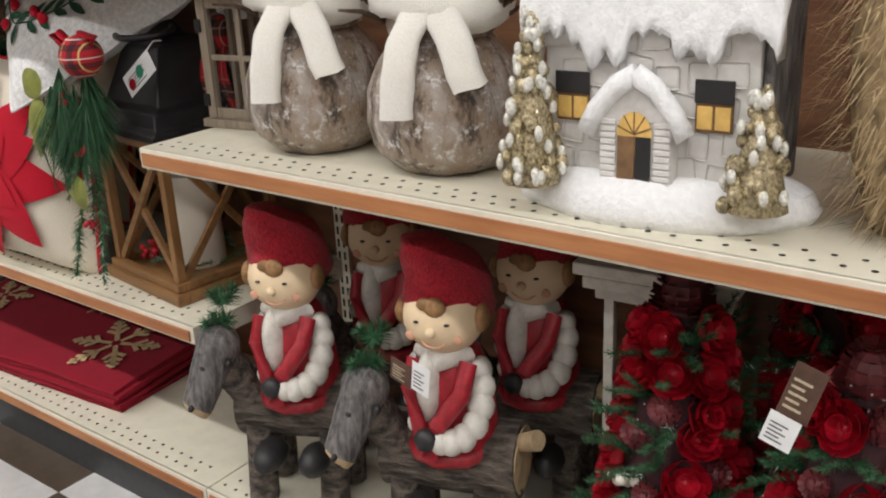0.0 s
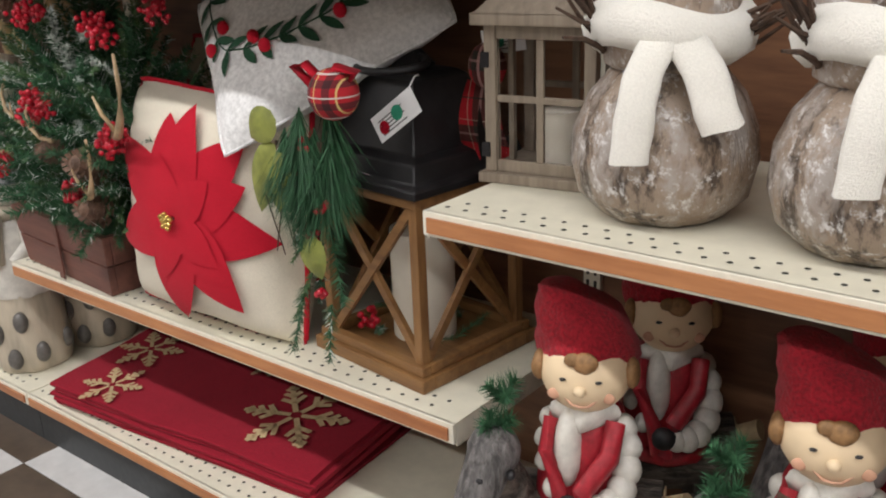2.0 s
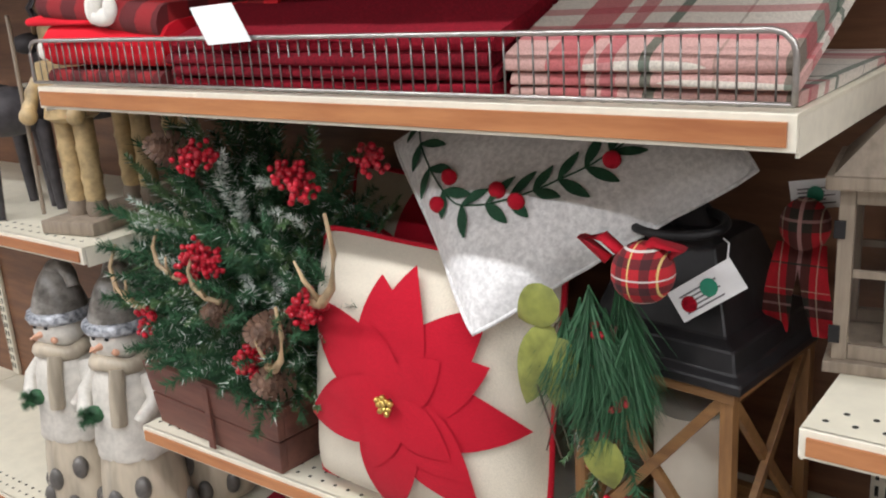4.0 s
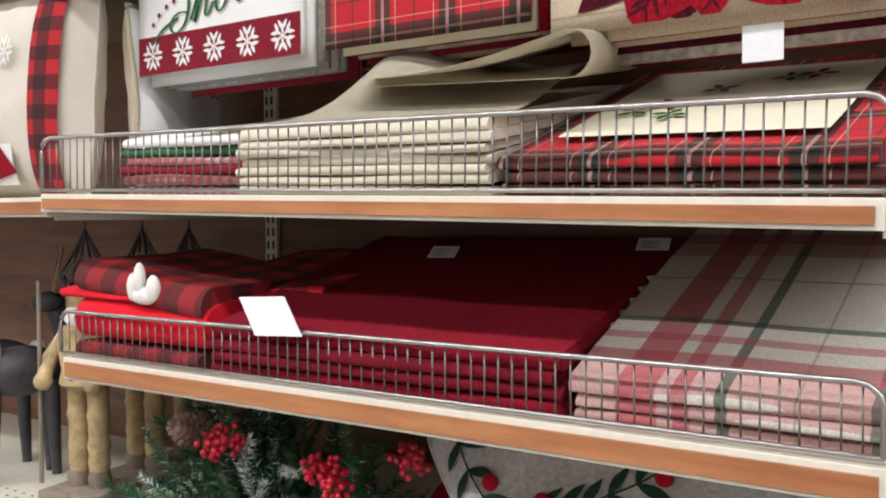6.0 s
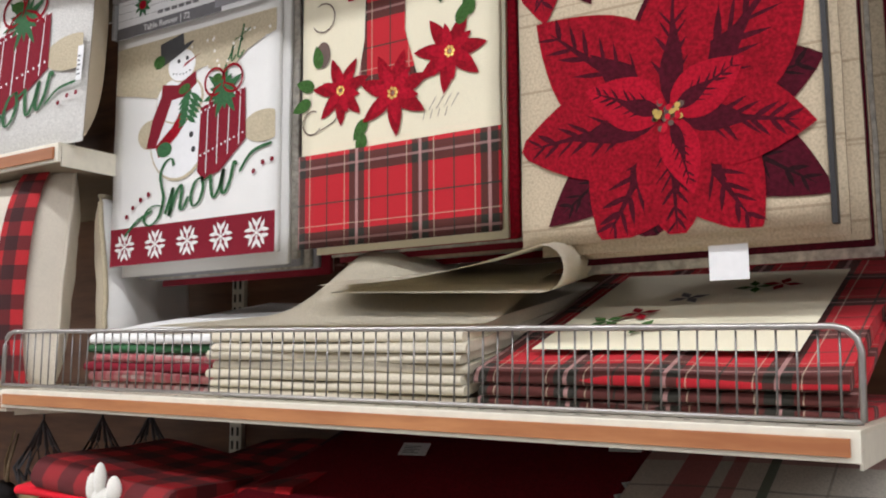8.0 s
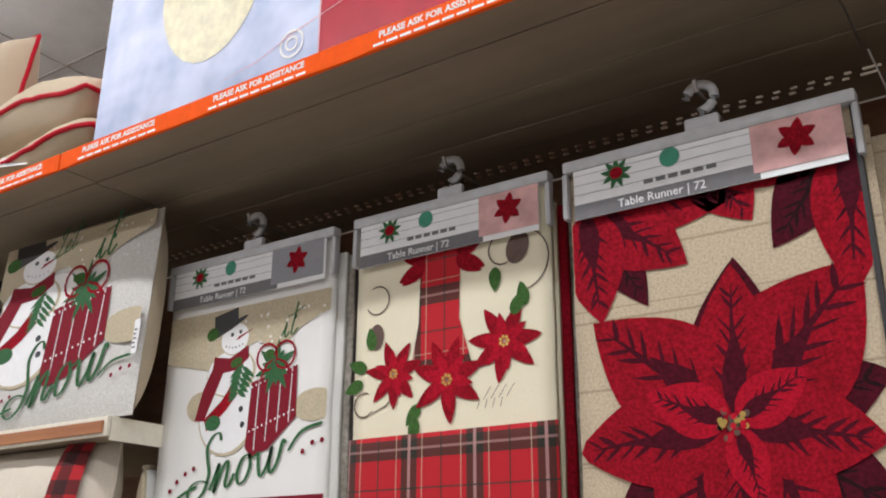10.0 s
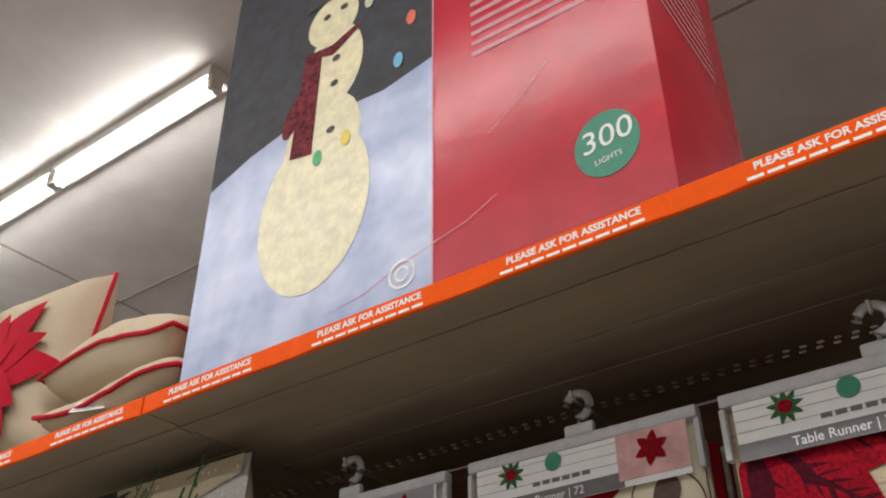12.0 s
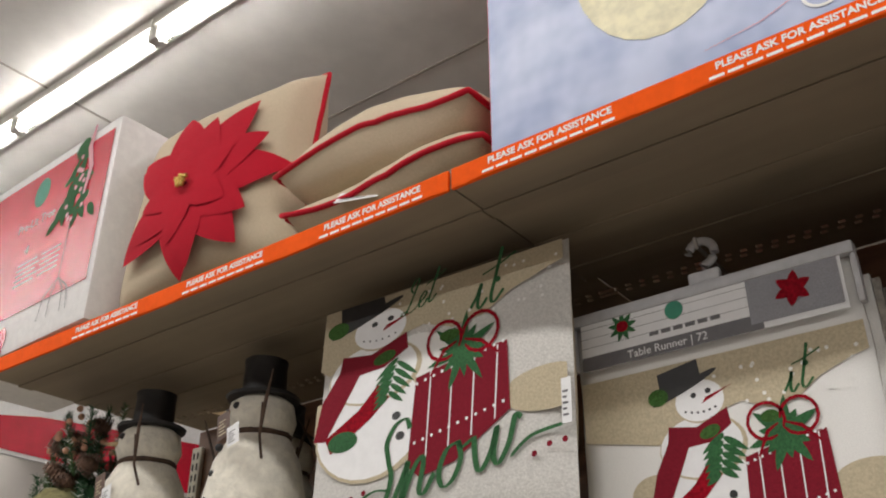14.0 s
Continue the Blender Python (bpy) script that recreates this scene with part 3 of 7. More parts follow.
    def dots(b):
        for v0 in (.22, .50):
            for i in range(11):
                disc(b, U(.445 + .033 * i), V(v0 + .010 * i), .0026 * sx, y=k - .0034, seg=6)
    tagged(deco("sled_dot_print", M_paper, e, dots), kind="stuff")
    for i in range(13):
        deco("pine_print", M_greenprint, e, lambda b: petal(b, U(.62), V(.61), i * 27.7, (.062 if i % 2 else .042) * sx, .013, y + .0036 + i * .0001, start=0))
    spot("leaf_print", M_leafprint, .57, .70, .04, .03, .0052)
    for a, cu in ((150, .55), (30, .69)):
        deco("ribbon_print", M_redprint, e, lambda b: stroke(b, arc(U(cu), V(.68), .030 * sx, a - 180, a + 150, 14), .0055 * sx, k - .0056))
    for a in ((.60, .66, .50, .52), (.63, .66, .76, .55)):
        deco("ribbon_print", M_redprint, e, lambda b: stroke(b, [(U(a[0]), V(a[1])), (U((a[0] + a[2]) / 2), V(a[1] - .03)), (U(a[2]), V(a[3]))], .006 * sx, k - .0058))
    script(e, "it", U(.66), V(.785), .080 * sx * w / .43, k - .003, 10)
    deco("dot_print", M_greenprint, e, lambda b: disc(b, U(.755), V(.915), .005 * sx, y=k - .003, seg=8))


def smooth_line(pts, n=6):
    """a soft curve through the points"""
    out = []
    for i in range(len(pts) - 1):
        p = [Vector(pts[max(0, min(len(pts) - 1, i + k))]) for k in (-1, 0, 1, 2)]
        for j in range(n):
            t = j / n
            out.append(tuple(.5 * (2 * p[1] + (p[2] - p[0]) * t + (2 * p[0] - 5 * p[1] + 4 * p[2] - p[3]) * t * t + (3 * p[1] - p[0] - 3 * p[2] + p[3]) * t ** 3)))
    return out + [tuple(pts[-1])]


# each letter of the brush script: strokes in a box one unit high, and its advance
SCRIPT = {
    "S": (.62, [[(.70, .86), (.62, 1.0), (.46, .98), (.36, .80), (.42, .58), (.50, .34), (.42, .06), (.20, -.04), (.02, .08), (.08, .24), (.28, .28), (.52, .20)]]),
    "n": (.57, [[(-.04, .06), (.06, .30), (.12, .46), (.10, .20), (.08, .0), (.20, .32), (.32, .46), (.36, .34), (.34, .08), (.42, .02), (.54, .20)]]),
    "o": (.50, [[(.28, .44), (.12, .40), (.04, .18), (.12, .0), (.26, .04), (.34, .24), (.28, .44), (.34, .36), (.48, .40)]]),
    "w": (.60, [[(.0, .42), (.06, .12), (.14, .0), (.26, .16), (.32, .42), (.30, .12), (.38, .0), (.50, .18), (.56, .46), (.64, .40)]]),
    "L": (.58, [[(.30, .60), (.18, .74), (.26, .96), (.42, .94), (.36, .60), (.24, .20), (.10, .02), (.0, .08), (.10, .14), (.34, .02), (.58, .10)]]),
    "e": (.36, [[(.0, .12), (.16, .20), (.28, .34), (.18, .44), (.06, .26), (.10, .04), (.24, .02), (.38, .18)]]),
    "t": (.34, [[(.22, .98), (.14, .50), (.08, .12), (.16, .0), (.34, .16)], [(-.16, .62), (.14, .66), (.52, .76)]]),
    "i": (.28, [[(-.06, .08), (.06, .28), (.12, .46), (.08, .14), (.14, .0), (.28, .14)]]),
}


def script(e, word, x, z, size, y, turn=0.0, lean=.30, thick=.075):
    """a word in brush script on a sheet at depth y, each letter a mesh of its own"""
    ca, sa, pen = math.cos(radians(turn)), math.sin(radians(turn)), 0.0
    for letter in word:
        adv, lines = SCRIPT[letter]
        def draw(b):
            for k, line in enumerate(lines):
                pts = []
                for px, pz in smooth_line(line):
                    u, v = (pen + px + lean * pz) * size, pz * size
                    pts.append((x + u * ca - v * sa, z + u * sa + v * ca))
                prev = None
                for i, (px, pz) in enumerate(pts):
                    a, c = pts[max(0, i - 1)], pts[min(len(pts) - 1, i + 1)]
                    d = Vector((c[0] - a[0], c[1] - a[1]))
                    d = d.normalized() if d.length > 1e-9 else Vector((1, 0))
                    w = size * thick * (.32 + .68 * abs(d.y) ** 1.5) / 2
                    cur = (b.verts.new((px - d.y * w, y - .0002 * k, pz + d.x * w)), b.verts.new((px + d.y * w, y - .0002 * k, pz - d.x * w)))
                    if prev:
                        b.faces.new((prev[0], prev[1], cur[1], cur[0]))
                    prev = cur
        deco("letter", M_greenprint, e, draw)
        pen += adv


def snow_word(e, u, v, w, h, size, y):
    script(e, "Snow", (u - .32) * w, (v - .10) * h, size, -y - .0062, 11)
    deco("swash_print", M_greenprint, e, lambda b: stroke(b, smooth_line([((u - .44) * w, (v - .13) * h), ((u - .36) * w, (v - .08) * h), ((u - .26) * w, (v - .05) * h)]), .005, -y - .006))
    deco("swash_print", M_greenprint, e, lambda b: stroke(b, smooth_line([((u + .26) * w, (v + .04) * h), ((u + .33) * w, (v + .10) * h), ((u + .44) * w, (v + .12) * h)]), .005, -y - .006))
    for px, pz in ((-.43, -.06), (-.39, -.03), (-.34, -.005), (-.29, .01), (.34, .035), (.39, .06), (.44, .065)):
        deco("dot_print", M_burg, e, lambda b: disc(b, (u + px) * w, (v + pz) * h, .0042, y=-y - .006, seg=10))


def press(e, keep=("front_cloth", "tartan_hem", "front_cover", "back_cover", "seam"), base=-.0014, k=.2):
    """lay all that is printed on a cloth flat against it"""
    for ch in e.children:
        if ch.name.startswith(keep):
            continue
        if ch.matrix_basis.translation.length > 0:
            ch.location.y = base + (ch.location.y - base) * k
        else:
            for v in ch.data.vertices:
                v.co.y = base + (v.co.y - base) * k


def snow_runner(x, y, z, w, h):
    e = empty("table_runner", x, y, z, label="white snowman table runner on a plastic hanger", category="table runner", group="hanging table runners")
    bm = bmesh.new()
    slab(bm, w, h, .010, .0004, 3)
    part("front_cloth", bm, M_whitecloth, e, smooth=True)
    deco("border_band", M_burg, e, lambda b: plate(b, .001, w - .001, .001, .135 * h, -.0022))
    for i in range(5):
        deco("snowflake_print", M_whitecloth, e, lambda b: snowflake(b, (.1 + .2 * i) * w, .068 * h, .027, -.0032))
    snow_design(e, w, h, .0022, .24, .74, .235, .535)
    snow_word(e, .54, .235, w, h, .092, .0022)
    press(e)
    header_card(e, w, h, 0, bars=False, photo=(.66, .96))
    hanger(e, w, h, .25)
    stack(e, w, h, [M_whitecloth, M_folds, M_greycloth, M_folds, M_greycloth, M_burg, M_folds, M_tartan], 2)
    return e


def stocking_runner(x, y, z, w, h):
    e = empty("table_runner", x, y, z, label="cream table runner with appliqued poinsettias and a tartan hem", category="table runner", group="hanging table runners")
    bm = bmesh.new()
    slab(bm, w, h, .010, .0004, 8)
    part("front_cloth", bm, M_creamcloth, e, smooth=True)
    bm = bmesh.new()
    slab(bm, w + .006, .29 * h, .004, .0006, 5, 10, 6)
    part("tartan_hem", bm, M_tartan, e, "red tartan hem", True).location = (-.002, -.005, -.002)
    deco("tartan_panel", M_tartan, e, lambda b: b.faces.new([b.verts.new((px * w, -.0022, pz * h)) for px, pz in ((.31, .48), (.62, .48), (.56, .62), (.57, .86), (.36, .86), (.35, .62))]))
    for cx, turns in ((.38, (200, 215, 160, 150)), (.55, (-20, -35, 20, 30))):
        for i, a in enumerate(turns):
            deco("red_leaf", M_redprint, e, lambda b: petal(b, cx * w, (.80 + .012 * i) * h, a, .05, .026, .0026 + i * .0002, start=0))
    def curls(b):
        stroke(b, arc(.78 * w, .80 * h, .028, 20, 300, 12, -.008), .0022, -.0026)
        stroke(b, arc(.86 * w, .76 * h, .045, -80, 60, 10), .0022, -.0026)
        stroke(b, arc(.12 * w, .72 * h, .022, -150, 120, 12), .0022, -.0026)
        stroke(b, arc(.06 * w, .39 * h, .018, 60, 330, 12), .0022, -.0026)
        stroke(b, [(.10 * w, .36 * h), (.18 * w, .38 * h), (.26 * w, .44 * h)], .0022, -.0026)
        for i in range(8):
            stroke(b, [(.66 * w + i * .006, .365 * h), (.66 * w + i * .006 + (.012 if i % 2 else -.004), .34 * h + (.06 * h if i % 2 else 0))], .0018, -.0027)
    tagged(deco("scroll_print", M_brownprint, e, curls), kind="stuff")
    deco("cone_print", M_brownprint, e, lambda b: disc(b, .85 * w, .80 * h, .018, .024, -.0028, rot=-20))
    deco("cone_print", M_brownprint, e, lambda b: disc(b, .12 * w, .60 * h, .014, .020, -.0028))
    for i, (cx, cz, a) in enumerate(((.10, .56, 100), (.07, .5, 160), (.05, .46, 200), (.36, .37, 230), (.34, .33, 260), (.82, .60, 60), (.88, .62, 100), (.74, .75, 270))):
        deco("leaf_print", M_leafprint, e, lambda b: petal(b, cx * w, cz * h, a, .036, .020, .0031 + i * .0002, start=0))
    small_bloom(e, .22 * w, .475 * h, .050, .0036)
    small_bloom(e, .78 * w, .525 * h, .056, .0036)
    small_bloom(e, .50 * w, .435 * h, .060, .0066)
    press(e)
    header_card(e, w, h, 0)
    hanger(e, w, h, .25)
    stack(e, w, h, [M_creamcloth, M_redprint, M_folds, M_burg, M_burlap, M_folds, M_redprint, M_burlap], 7)
    return e


def poinsettia_runner(x, y, z, w, h):
    e = empty("table_runner", x, y, z, label="burlap table runner printed with one huge red poinsettia", category="table runner", group="hanging table runners")
    bm = bmesh.new()
    slab(bm, w, h, .012, .0004, 11)
    part("front_cloth", bm, M_burlap, e, smooth=True)
    c = (.002, w - .002, .002, h - .01)
    bloom(e, .187, .137, 1.0, ((13, .172, .105, 0), (-32, .200, .095, 0), (-143, .190, .085, 0), (-103, .150, .10, 0), (85, .190, .105, 0), (122, .12, .07, 0),
                               (140, .212, .135, 1), (47, .222, .150, 1), (86, .182, .088, 1), (-56, .172, .110, 1), (-120, .168, .125, 1), (-88, .150, .085, 1),
                               (186, .194, .112, 1), (-11, .158, .105, 1), (-75, .096, .045, 2), (157, .108, .062, 2), (31, .100, .058, 2)), .0022, c)
    bloom(e, .02, .43, 1.0, ((-62, .165, .07, 0), (-8, .20, .09, 1), (-38, .165, .10, 1), (-84, .16, .09, 1)), .0022, c, False)
    bloom(e, .17, .47, 1.0, ((-25, .15, .07, 1), (-60, .12, .08, 1)), .0022, c, False)
    bloom(e, .345, .45, 1.0, ((-128, .155, .085, 0), (-95, .19, .085, 1)), .0022, c, False)
    press(e)
    bm = bmesh.new()
    box(bm, w - .004, w + .002, -.002, .012, 0, h, .001)
    part("hem", bm, M_black, e)
    header_card(e, w, h, 0)
    hanger(e, w, h, .29)
    stack(e, w, h, [M_burlap, M_redprint, M_burlap, M_darkred, M_burlap, M_folds, M_burlap, M_burg], 12)
    bm = bmesh.new()
    box(bm, .62 * w, .74 * w, .014, .0148, -.05, .0)
    part("price_tag", bm, M_paper, e, "white paper tag")
    return e


snow_runner(-1.205, .145, 1.514, .378, .475)
stocking_runner(-.777, .145, 1.515, .334, .475)
poinsettia_runner(-.390, .105, 1.483, .354, .490)
# more stock hanging on the next hook
e = empty("table_runner", .03, .12, 1.50, label="burlap table runner with holly on a plastic hanger", category="table runner", group="hanging table runners")
bm = bmesh.new()
slab(bm, .34, .46, .012, .0008, 21)
part("front_cloth", bm, M_burlap, e, smooth=True)
deco("holly_leaf", M_leafprint, e, lambda b: [petal(b, .03, .36, a, .05, .026, .003, start=0) for a in (30, 100, 170, 240)])
stack(e, .34, .46, [M_burlap, M_greycloth, M_folds, M_burlap], 33)


# ---------- pillows ----------
def pillow_shape(w, h, t, waist=.06):
    def y(u, v, side):
        return side * t / 2 * max(0.0, (1 - abs(u) ** 2.3) * (1 - abs(v) ** 2.3)) ** .44
    def p(u, v, side):
        x = w / 2 * u * (1 - waist * (1 - v * v)) * (1 - .05 * (u * v) ** 4)
        z = h / 2 * v * (1 - waist * (1 - u * u)) * (1 - .05 * (u * v) ** 4)
        wr = (.006 * noise.noise(Vector((u * 2.5, v * 2.5, side + w * 7))) + .004 * noise.noise(Vector((u * 6, v * 6, side)))) * (1 - abs(u * v))
        return Vector((x, y(u, v, side) + wr, z))
    return p, y


def pillow(e, w, h, t, material, piping=None, back=None, bend=None, waist=.06):
    p, yf = pillow_shape(w, h, t, waist)
    for side, nm in ((-1, "front_cover"), (1, "back_cover")):
        bm = bmesh.new()
        patch(bm, lambda a, b: p(2 * a - 1, 2 * b - 1, side), 22, 22)
        if bend:
            for v in bm.verts:
                v.co = bend(v.co)
        part(nm, bm, material if side < 0 else (back or material), e, smooth=True)
    bm = bmesh.new()
    n = 24
    edge = [(-1 + 2 * i / n, -1) for i in range(n)] + [(1, -1 + 2 * i / n) for i in range(n)] + [(1 - 2 * i / n, 1) for i in range(n)] + [(-1, 1 - 2 * i / n) for i in range(n)]
    pts = [p(u, v, 1) for u, v in edge]
    if bend:
        pts = [bend(q) for q in pts]
    tube(bm, pts, .0052 if piping else .003, 6, closed=True)
    part("piping" if piping else "seam", bm, piping or material, e, smooth=True)
    def sheet(x, z):
        u, v = max(-1, min(1, x / (w / 2))), max(-1, min(1, z / (h / 2)))
        return yf(u, v, -1) - .004
    return sheet


def felt_flower(e, sheet, cx, cz, size, seed=1, turn=0):
    rng = random.Random(seed)
    for n, k, off, lift, wide in ((7, 1.0, 0, .003, .50), (6, .90, 26, .006, .46), (5, .55, 40, .010, .34)):
        for i in range(n):
            bm = bmesh.new()
            petal(bm, cx, cz, turn + off + 360 / n * i + rng.uniform(-7, 7), size * k * rng.uniform(.86, 1.08), size * wide, lift + .0006 * i, sheet, 12, .005, .003, sharp=.85)
            part("felt_petal", bm, M_redfelt, e, smooth=True)
    bm = bmesh.new()
    for i in range(11):
        a, r = i * 2.4, .014 * math.sqrt(i / 11)
        ball(bm, (cx + r * math.cos(a), sheet(cx, cz) - .024, cz + r * math.sin(a)), .0048, 8, 6)
    part("bead", bm, M_goldbead, e, "gold bead cluster", True, "stuff")


def poinsettia_pillow(x, y, z, w, h, t, rx=0, ry=0, rz=0, cx=0, cz=0, size=.2, seed=1, label="cream throw pillow with a red felt poinsettia and red piping", base=None, waist=.06):
    e = empty("throw_pillow", x, y, z, rz, rx, ry, label, "pillow", "poinsettia pillows")
    s = pillow(e, w, h, t, base or M_linen, M_piping, waist=waist)
    felt_flower(e, s, cx, cz, size, seed)
    return e


poinsettia_pillow(-.566, .158, .612, .425, .425, .19, rx=-6, ry=3, rz=4, cx=.0, cz=.0, size=.20, seed=3, base=cloth("pillow_linen", (.72, .66, .54)))
poinsettia_pillow(-.70, .36, .65, .42, .44, .12, rx=-8, ry=3, rz=0, cx=.0, cz=.02, size=.2, seed=9)
poinsettia_pillow(-1.855, .012, 2.372, .45, .47, .19, rx=-7, ry=-2, rz=6, cx=.012, cz=-.045, size=.195, seed=5, base=M_linen2, waist=.10)
for i, (px, zz, w, t, turn) in enumerate(((-1.41, 2.202, .40, .12, 2), (-1.425, 2.300, .43, .17, -2))):
    e = empty("throw_pillow", px, .10, zz, turn, 90, 2, "sand throw pillow with red piping lying flat in a stack", "pillow", "stacked pillows")
    pillow(e, w, .36, t, M_linen2, M_piping, waist=.08, bend=lambda q: q + Vector((0, .016 * math.sin(q.x * 14 + i * 2), 0)))

# grey plush pillow on its corner, its far corner squashed under the shelf
T, E1, E2 = Vector((-.42, .055, .735)), Vector((.30, .23, .20)), Vector((-.27, .19, .21))
NRM = E1.cross(E2).normalized()


def squash(q):
    a, b = q.x / .44 + .5, q.z / .44 + .5
    p = T + E1 * a + E2 * b + NRM * (-q.y)
    p.z = p.z if p.z < .98 else .98 + .035 * math.tanh((p.z - .98) * 6)
    p.y = min(p.y, .44)
    return p


e = empty("throw_pillow", 0, 0, 0, label="grey plush pillow embroidered with holly lying on its corner", category="pillow")
pillow(e, .44, .44, .12, M_greyfur, None, bend=squash)
pshape, _ = pillow_shape(.44, .44, .12)


def on_grey(u, v, lift):
    return squash(pshape(u, v, -1) + Vector((0, -lift, 0)))


def sprig_leaf(bm, u, v, ang, l, w):
    ca, sa = math.cos(radians(ang)), math.sin(radians(ang))
    rows = []
    for i in range(6):
        t = i / 5
        hw = w * math.sin(math.pi * (t * .9 + .05))
        rows.append([bm.verts.new(on_grey(u + ca * l * t - s * hw * sa, v + sa * l * t + s * hw * ca, .004)) for s in (-1, 0, 1)])
    for a, b in zip(rows, rows[1:]):
        for k in (0, 1):
            bm.faces.new((a[k], a[k + 1], b[k + 1], b[k]))


M_embroid = cloth("green_felt", (.025, .075, .04), .2, 500)
rng = random.Random(4)
GARLAND = smooth_line([(-.70, .95), (-.78, .62), (-.80, .25), (-.74, -.10), (-.55, -.29), (-.34, -.40), (-.12, -.45), (.12, -.50), (.36, -.47), (.60, -.40), (.80, -.28)], 4)
bm = bmesh.new()
tube(bm, [on_grey(u, v, .003) for u, v in GARLAND], .0013, 5)
part("stem", bm, M_embroid, e, "embroidered stem", True)
for i in range(1, len(GARLAND) - 1, 3):
    (u0, v0), (u, v) = GARLAND[i - 1], GARLAND[i]
    ang = math.degrees(math.atan2(v - v0, u - u0))
    for s in (-1, 1):
        bm = bmesh.new()
        sprig_leaf(bm, u, v, ang + s * rng.uniform(28, 52), rng.uniform(.20, .27), .040)
        part("felt_leaf", bm, M_embroid, e)
for u, v in ((-.36, -.44), (-.44, -.26), (.28, -.55), (-.70, .12), (-.86, .0), (.66, -.46)):
    bm = bmesh.new()
    ball(bm, on_grey(u, v, .005), (.013, .008, .012), 10, 6)
    part("felt_berry", bm, M_redfelt, e, smooth=True)

# ---------- boxes on the top shelf ----------
M_boxred = mat("red_carton", (.50, .005, .026), .27, var=.14, scale=8, bump=.35, dist=.006)
M_boxblue = mat("snow_blue_print", (.30, .38, .64), .28, var=.2, scale=7, bump=.05, col2=(.50, .56, .74))
M_boxnight = mat("night_print", (.012, .013, .022), .6, var=.5, scale=25, bump=.03, col2=(.022, .022, .034))
M_boxman = mat("lit_snowman_print", (.72, .66, .42), .35, var=.12, scale=40, bump=.03)
M_boxwhite = mat("white_carton", (.72, .70, .68), .4, var=.05, bump=.03)
M_boxpink = mat("pink_edge_print", (.65, .28, .32), .3, var=.1, bump=.02)

X0, X1, XM, ZB, ZT = -1.20, -.345, -.703, 2.151, 3.06
e = empty("display_box", X0, -.068, ZB, rz=1.5, label="large red and blue carton printed with a lit snowman", category="carton")
W, H = X1 - X0, ZT - ZB
bm = bmesh.new()
box(bm, 0, W, 0, .35, 0, H, .006)
part("carton", bm, M_boxred, e, smooth=30)
xm = XM - X0
deco("snow_print", M_boxblue, e, lambda b: plate(b, .004, xm, .004, .445, -.0012))
deco("night_print", M_boxnight, e, lambda b: b.faces.new([b.verts.new((px, -.0014, pz)) for px, pz in ((.004, .385), (.10, .425), (.20, .450), (.30, .432), (.40, .425), (xm, .445), (xm, H - .01), (.004, H - .01))]))
def lit_man(b):
    disc(b, .262, .250, .118, .165, -.0020, 28)
    disc(b, .27, .38, .085, .10, -.0021, 28)
    disc(b, .285, .545, .066, .10, -.0022, 24)
    disc(b, .275, .665, .060, .062, -.0024, 24)
deco("snowman_print", M_boxman, e, lit_man)
def mans_scarf(b):
    stroke(b, [(.22, .60), (.28, .585), (.34, .615)], .026, -.003)
    b.faces.new([b.verts.new((px, -.0032, pz)) for px, pz in ((.215, .605), (.255, .59), (.25, .36), (.20, .37))])
    disc(b, .20, .47, .02, .05, -.0028, rot=-20)
deco("scarf_print", cloth("scarf_print", (.16, .03, .04), .5, 90), e, mans_scarf)
def mans_dots(b):
    for px, pz in ((.29, .56), (.29, .50), (.29, .395), (.26, .68), (.30, .685)):
        disc(b, px, pz, .009, .007, -.0034, 10)
    b.faces.new([b.verts.new((px, -.0034, pz)) for px, pz in ((.205, .72), (.345, .725), (.33, .80), (.225, .80))])
deco("coal_print", M_black, e, mans_dots)
for px, pz, c in ((.265, .345, (.02, .35, .10)), (.325, .36, (.7, .55, .04)), (.43, .475, (.12, .40, .62)), (.455, .56, (.7, .12, .05)), (.36, .66, (.55, .5, .4))):
    deco("bulb_print", mat("bulb_ink", c, .4, var=.1, bump=0), e, lambda b: disc(b, px, pz, .010, .017, -.0036, 10))
deco("edge_print", M_boxpink, e, lambda b: plate(b, xm, xm + .003, .004, H - .01, -.0012))
def bars(b):
    for i in range(7):
        plate(b, xm + .075, xm + .27 - .012 * (i % 3), .40 + i * .022, .409 + i * .022, -.0014)
    plate(b, xm + .075, xm + .24, .60, .635, -.0014)
deco("print_bar", M_boxpink, e, bars)
deco("round_mark", M_teal, e, lambda b: disc(b, xm + .275, .135, .046, .052, -.0014, 28))
lettering("lettering", "6 feet", .036, M_white, e, facing(xm + .095, -.0022, .598, 0), heavy=.0006)
lettering("lettering", "300", .050, M_white, e, facing(xm + .275, -.0022, .145, 6), .1)
lettering("lettering", "LIGHTS", .012, M_white, e, facing(xm + .275, -.0022, .110, 6))
deco("round_logo", M_white, e, lambda b: (stroke(b, arc(xm - .05, .055, .022, 0, 360, 20), .004, -.0024), stroke(b, arc(xm - .05, .055, .011, 0, 360, 14), .004, -.0024)))
def scuff(b):
    stroke(b, [(xm - .19, .035), (xm - .12, .045), (xm - .05, .072), (xm + .06, .10), (xm + .11, .125)], .0014, -.0026)
    stroke(b, [(xm + .10, .235), (xm + .16, .28), (xm + .20, .32)], .0014, -.0026)
deco("crease", M_boxpink, e, scuff)
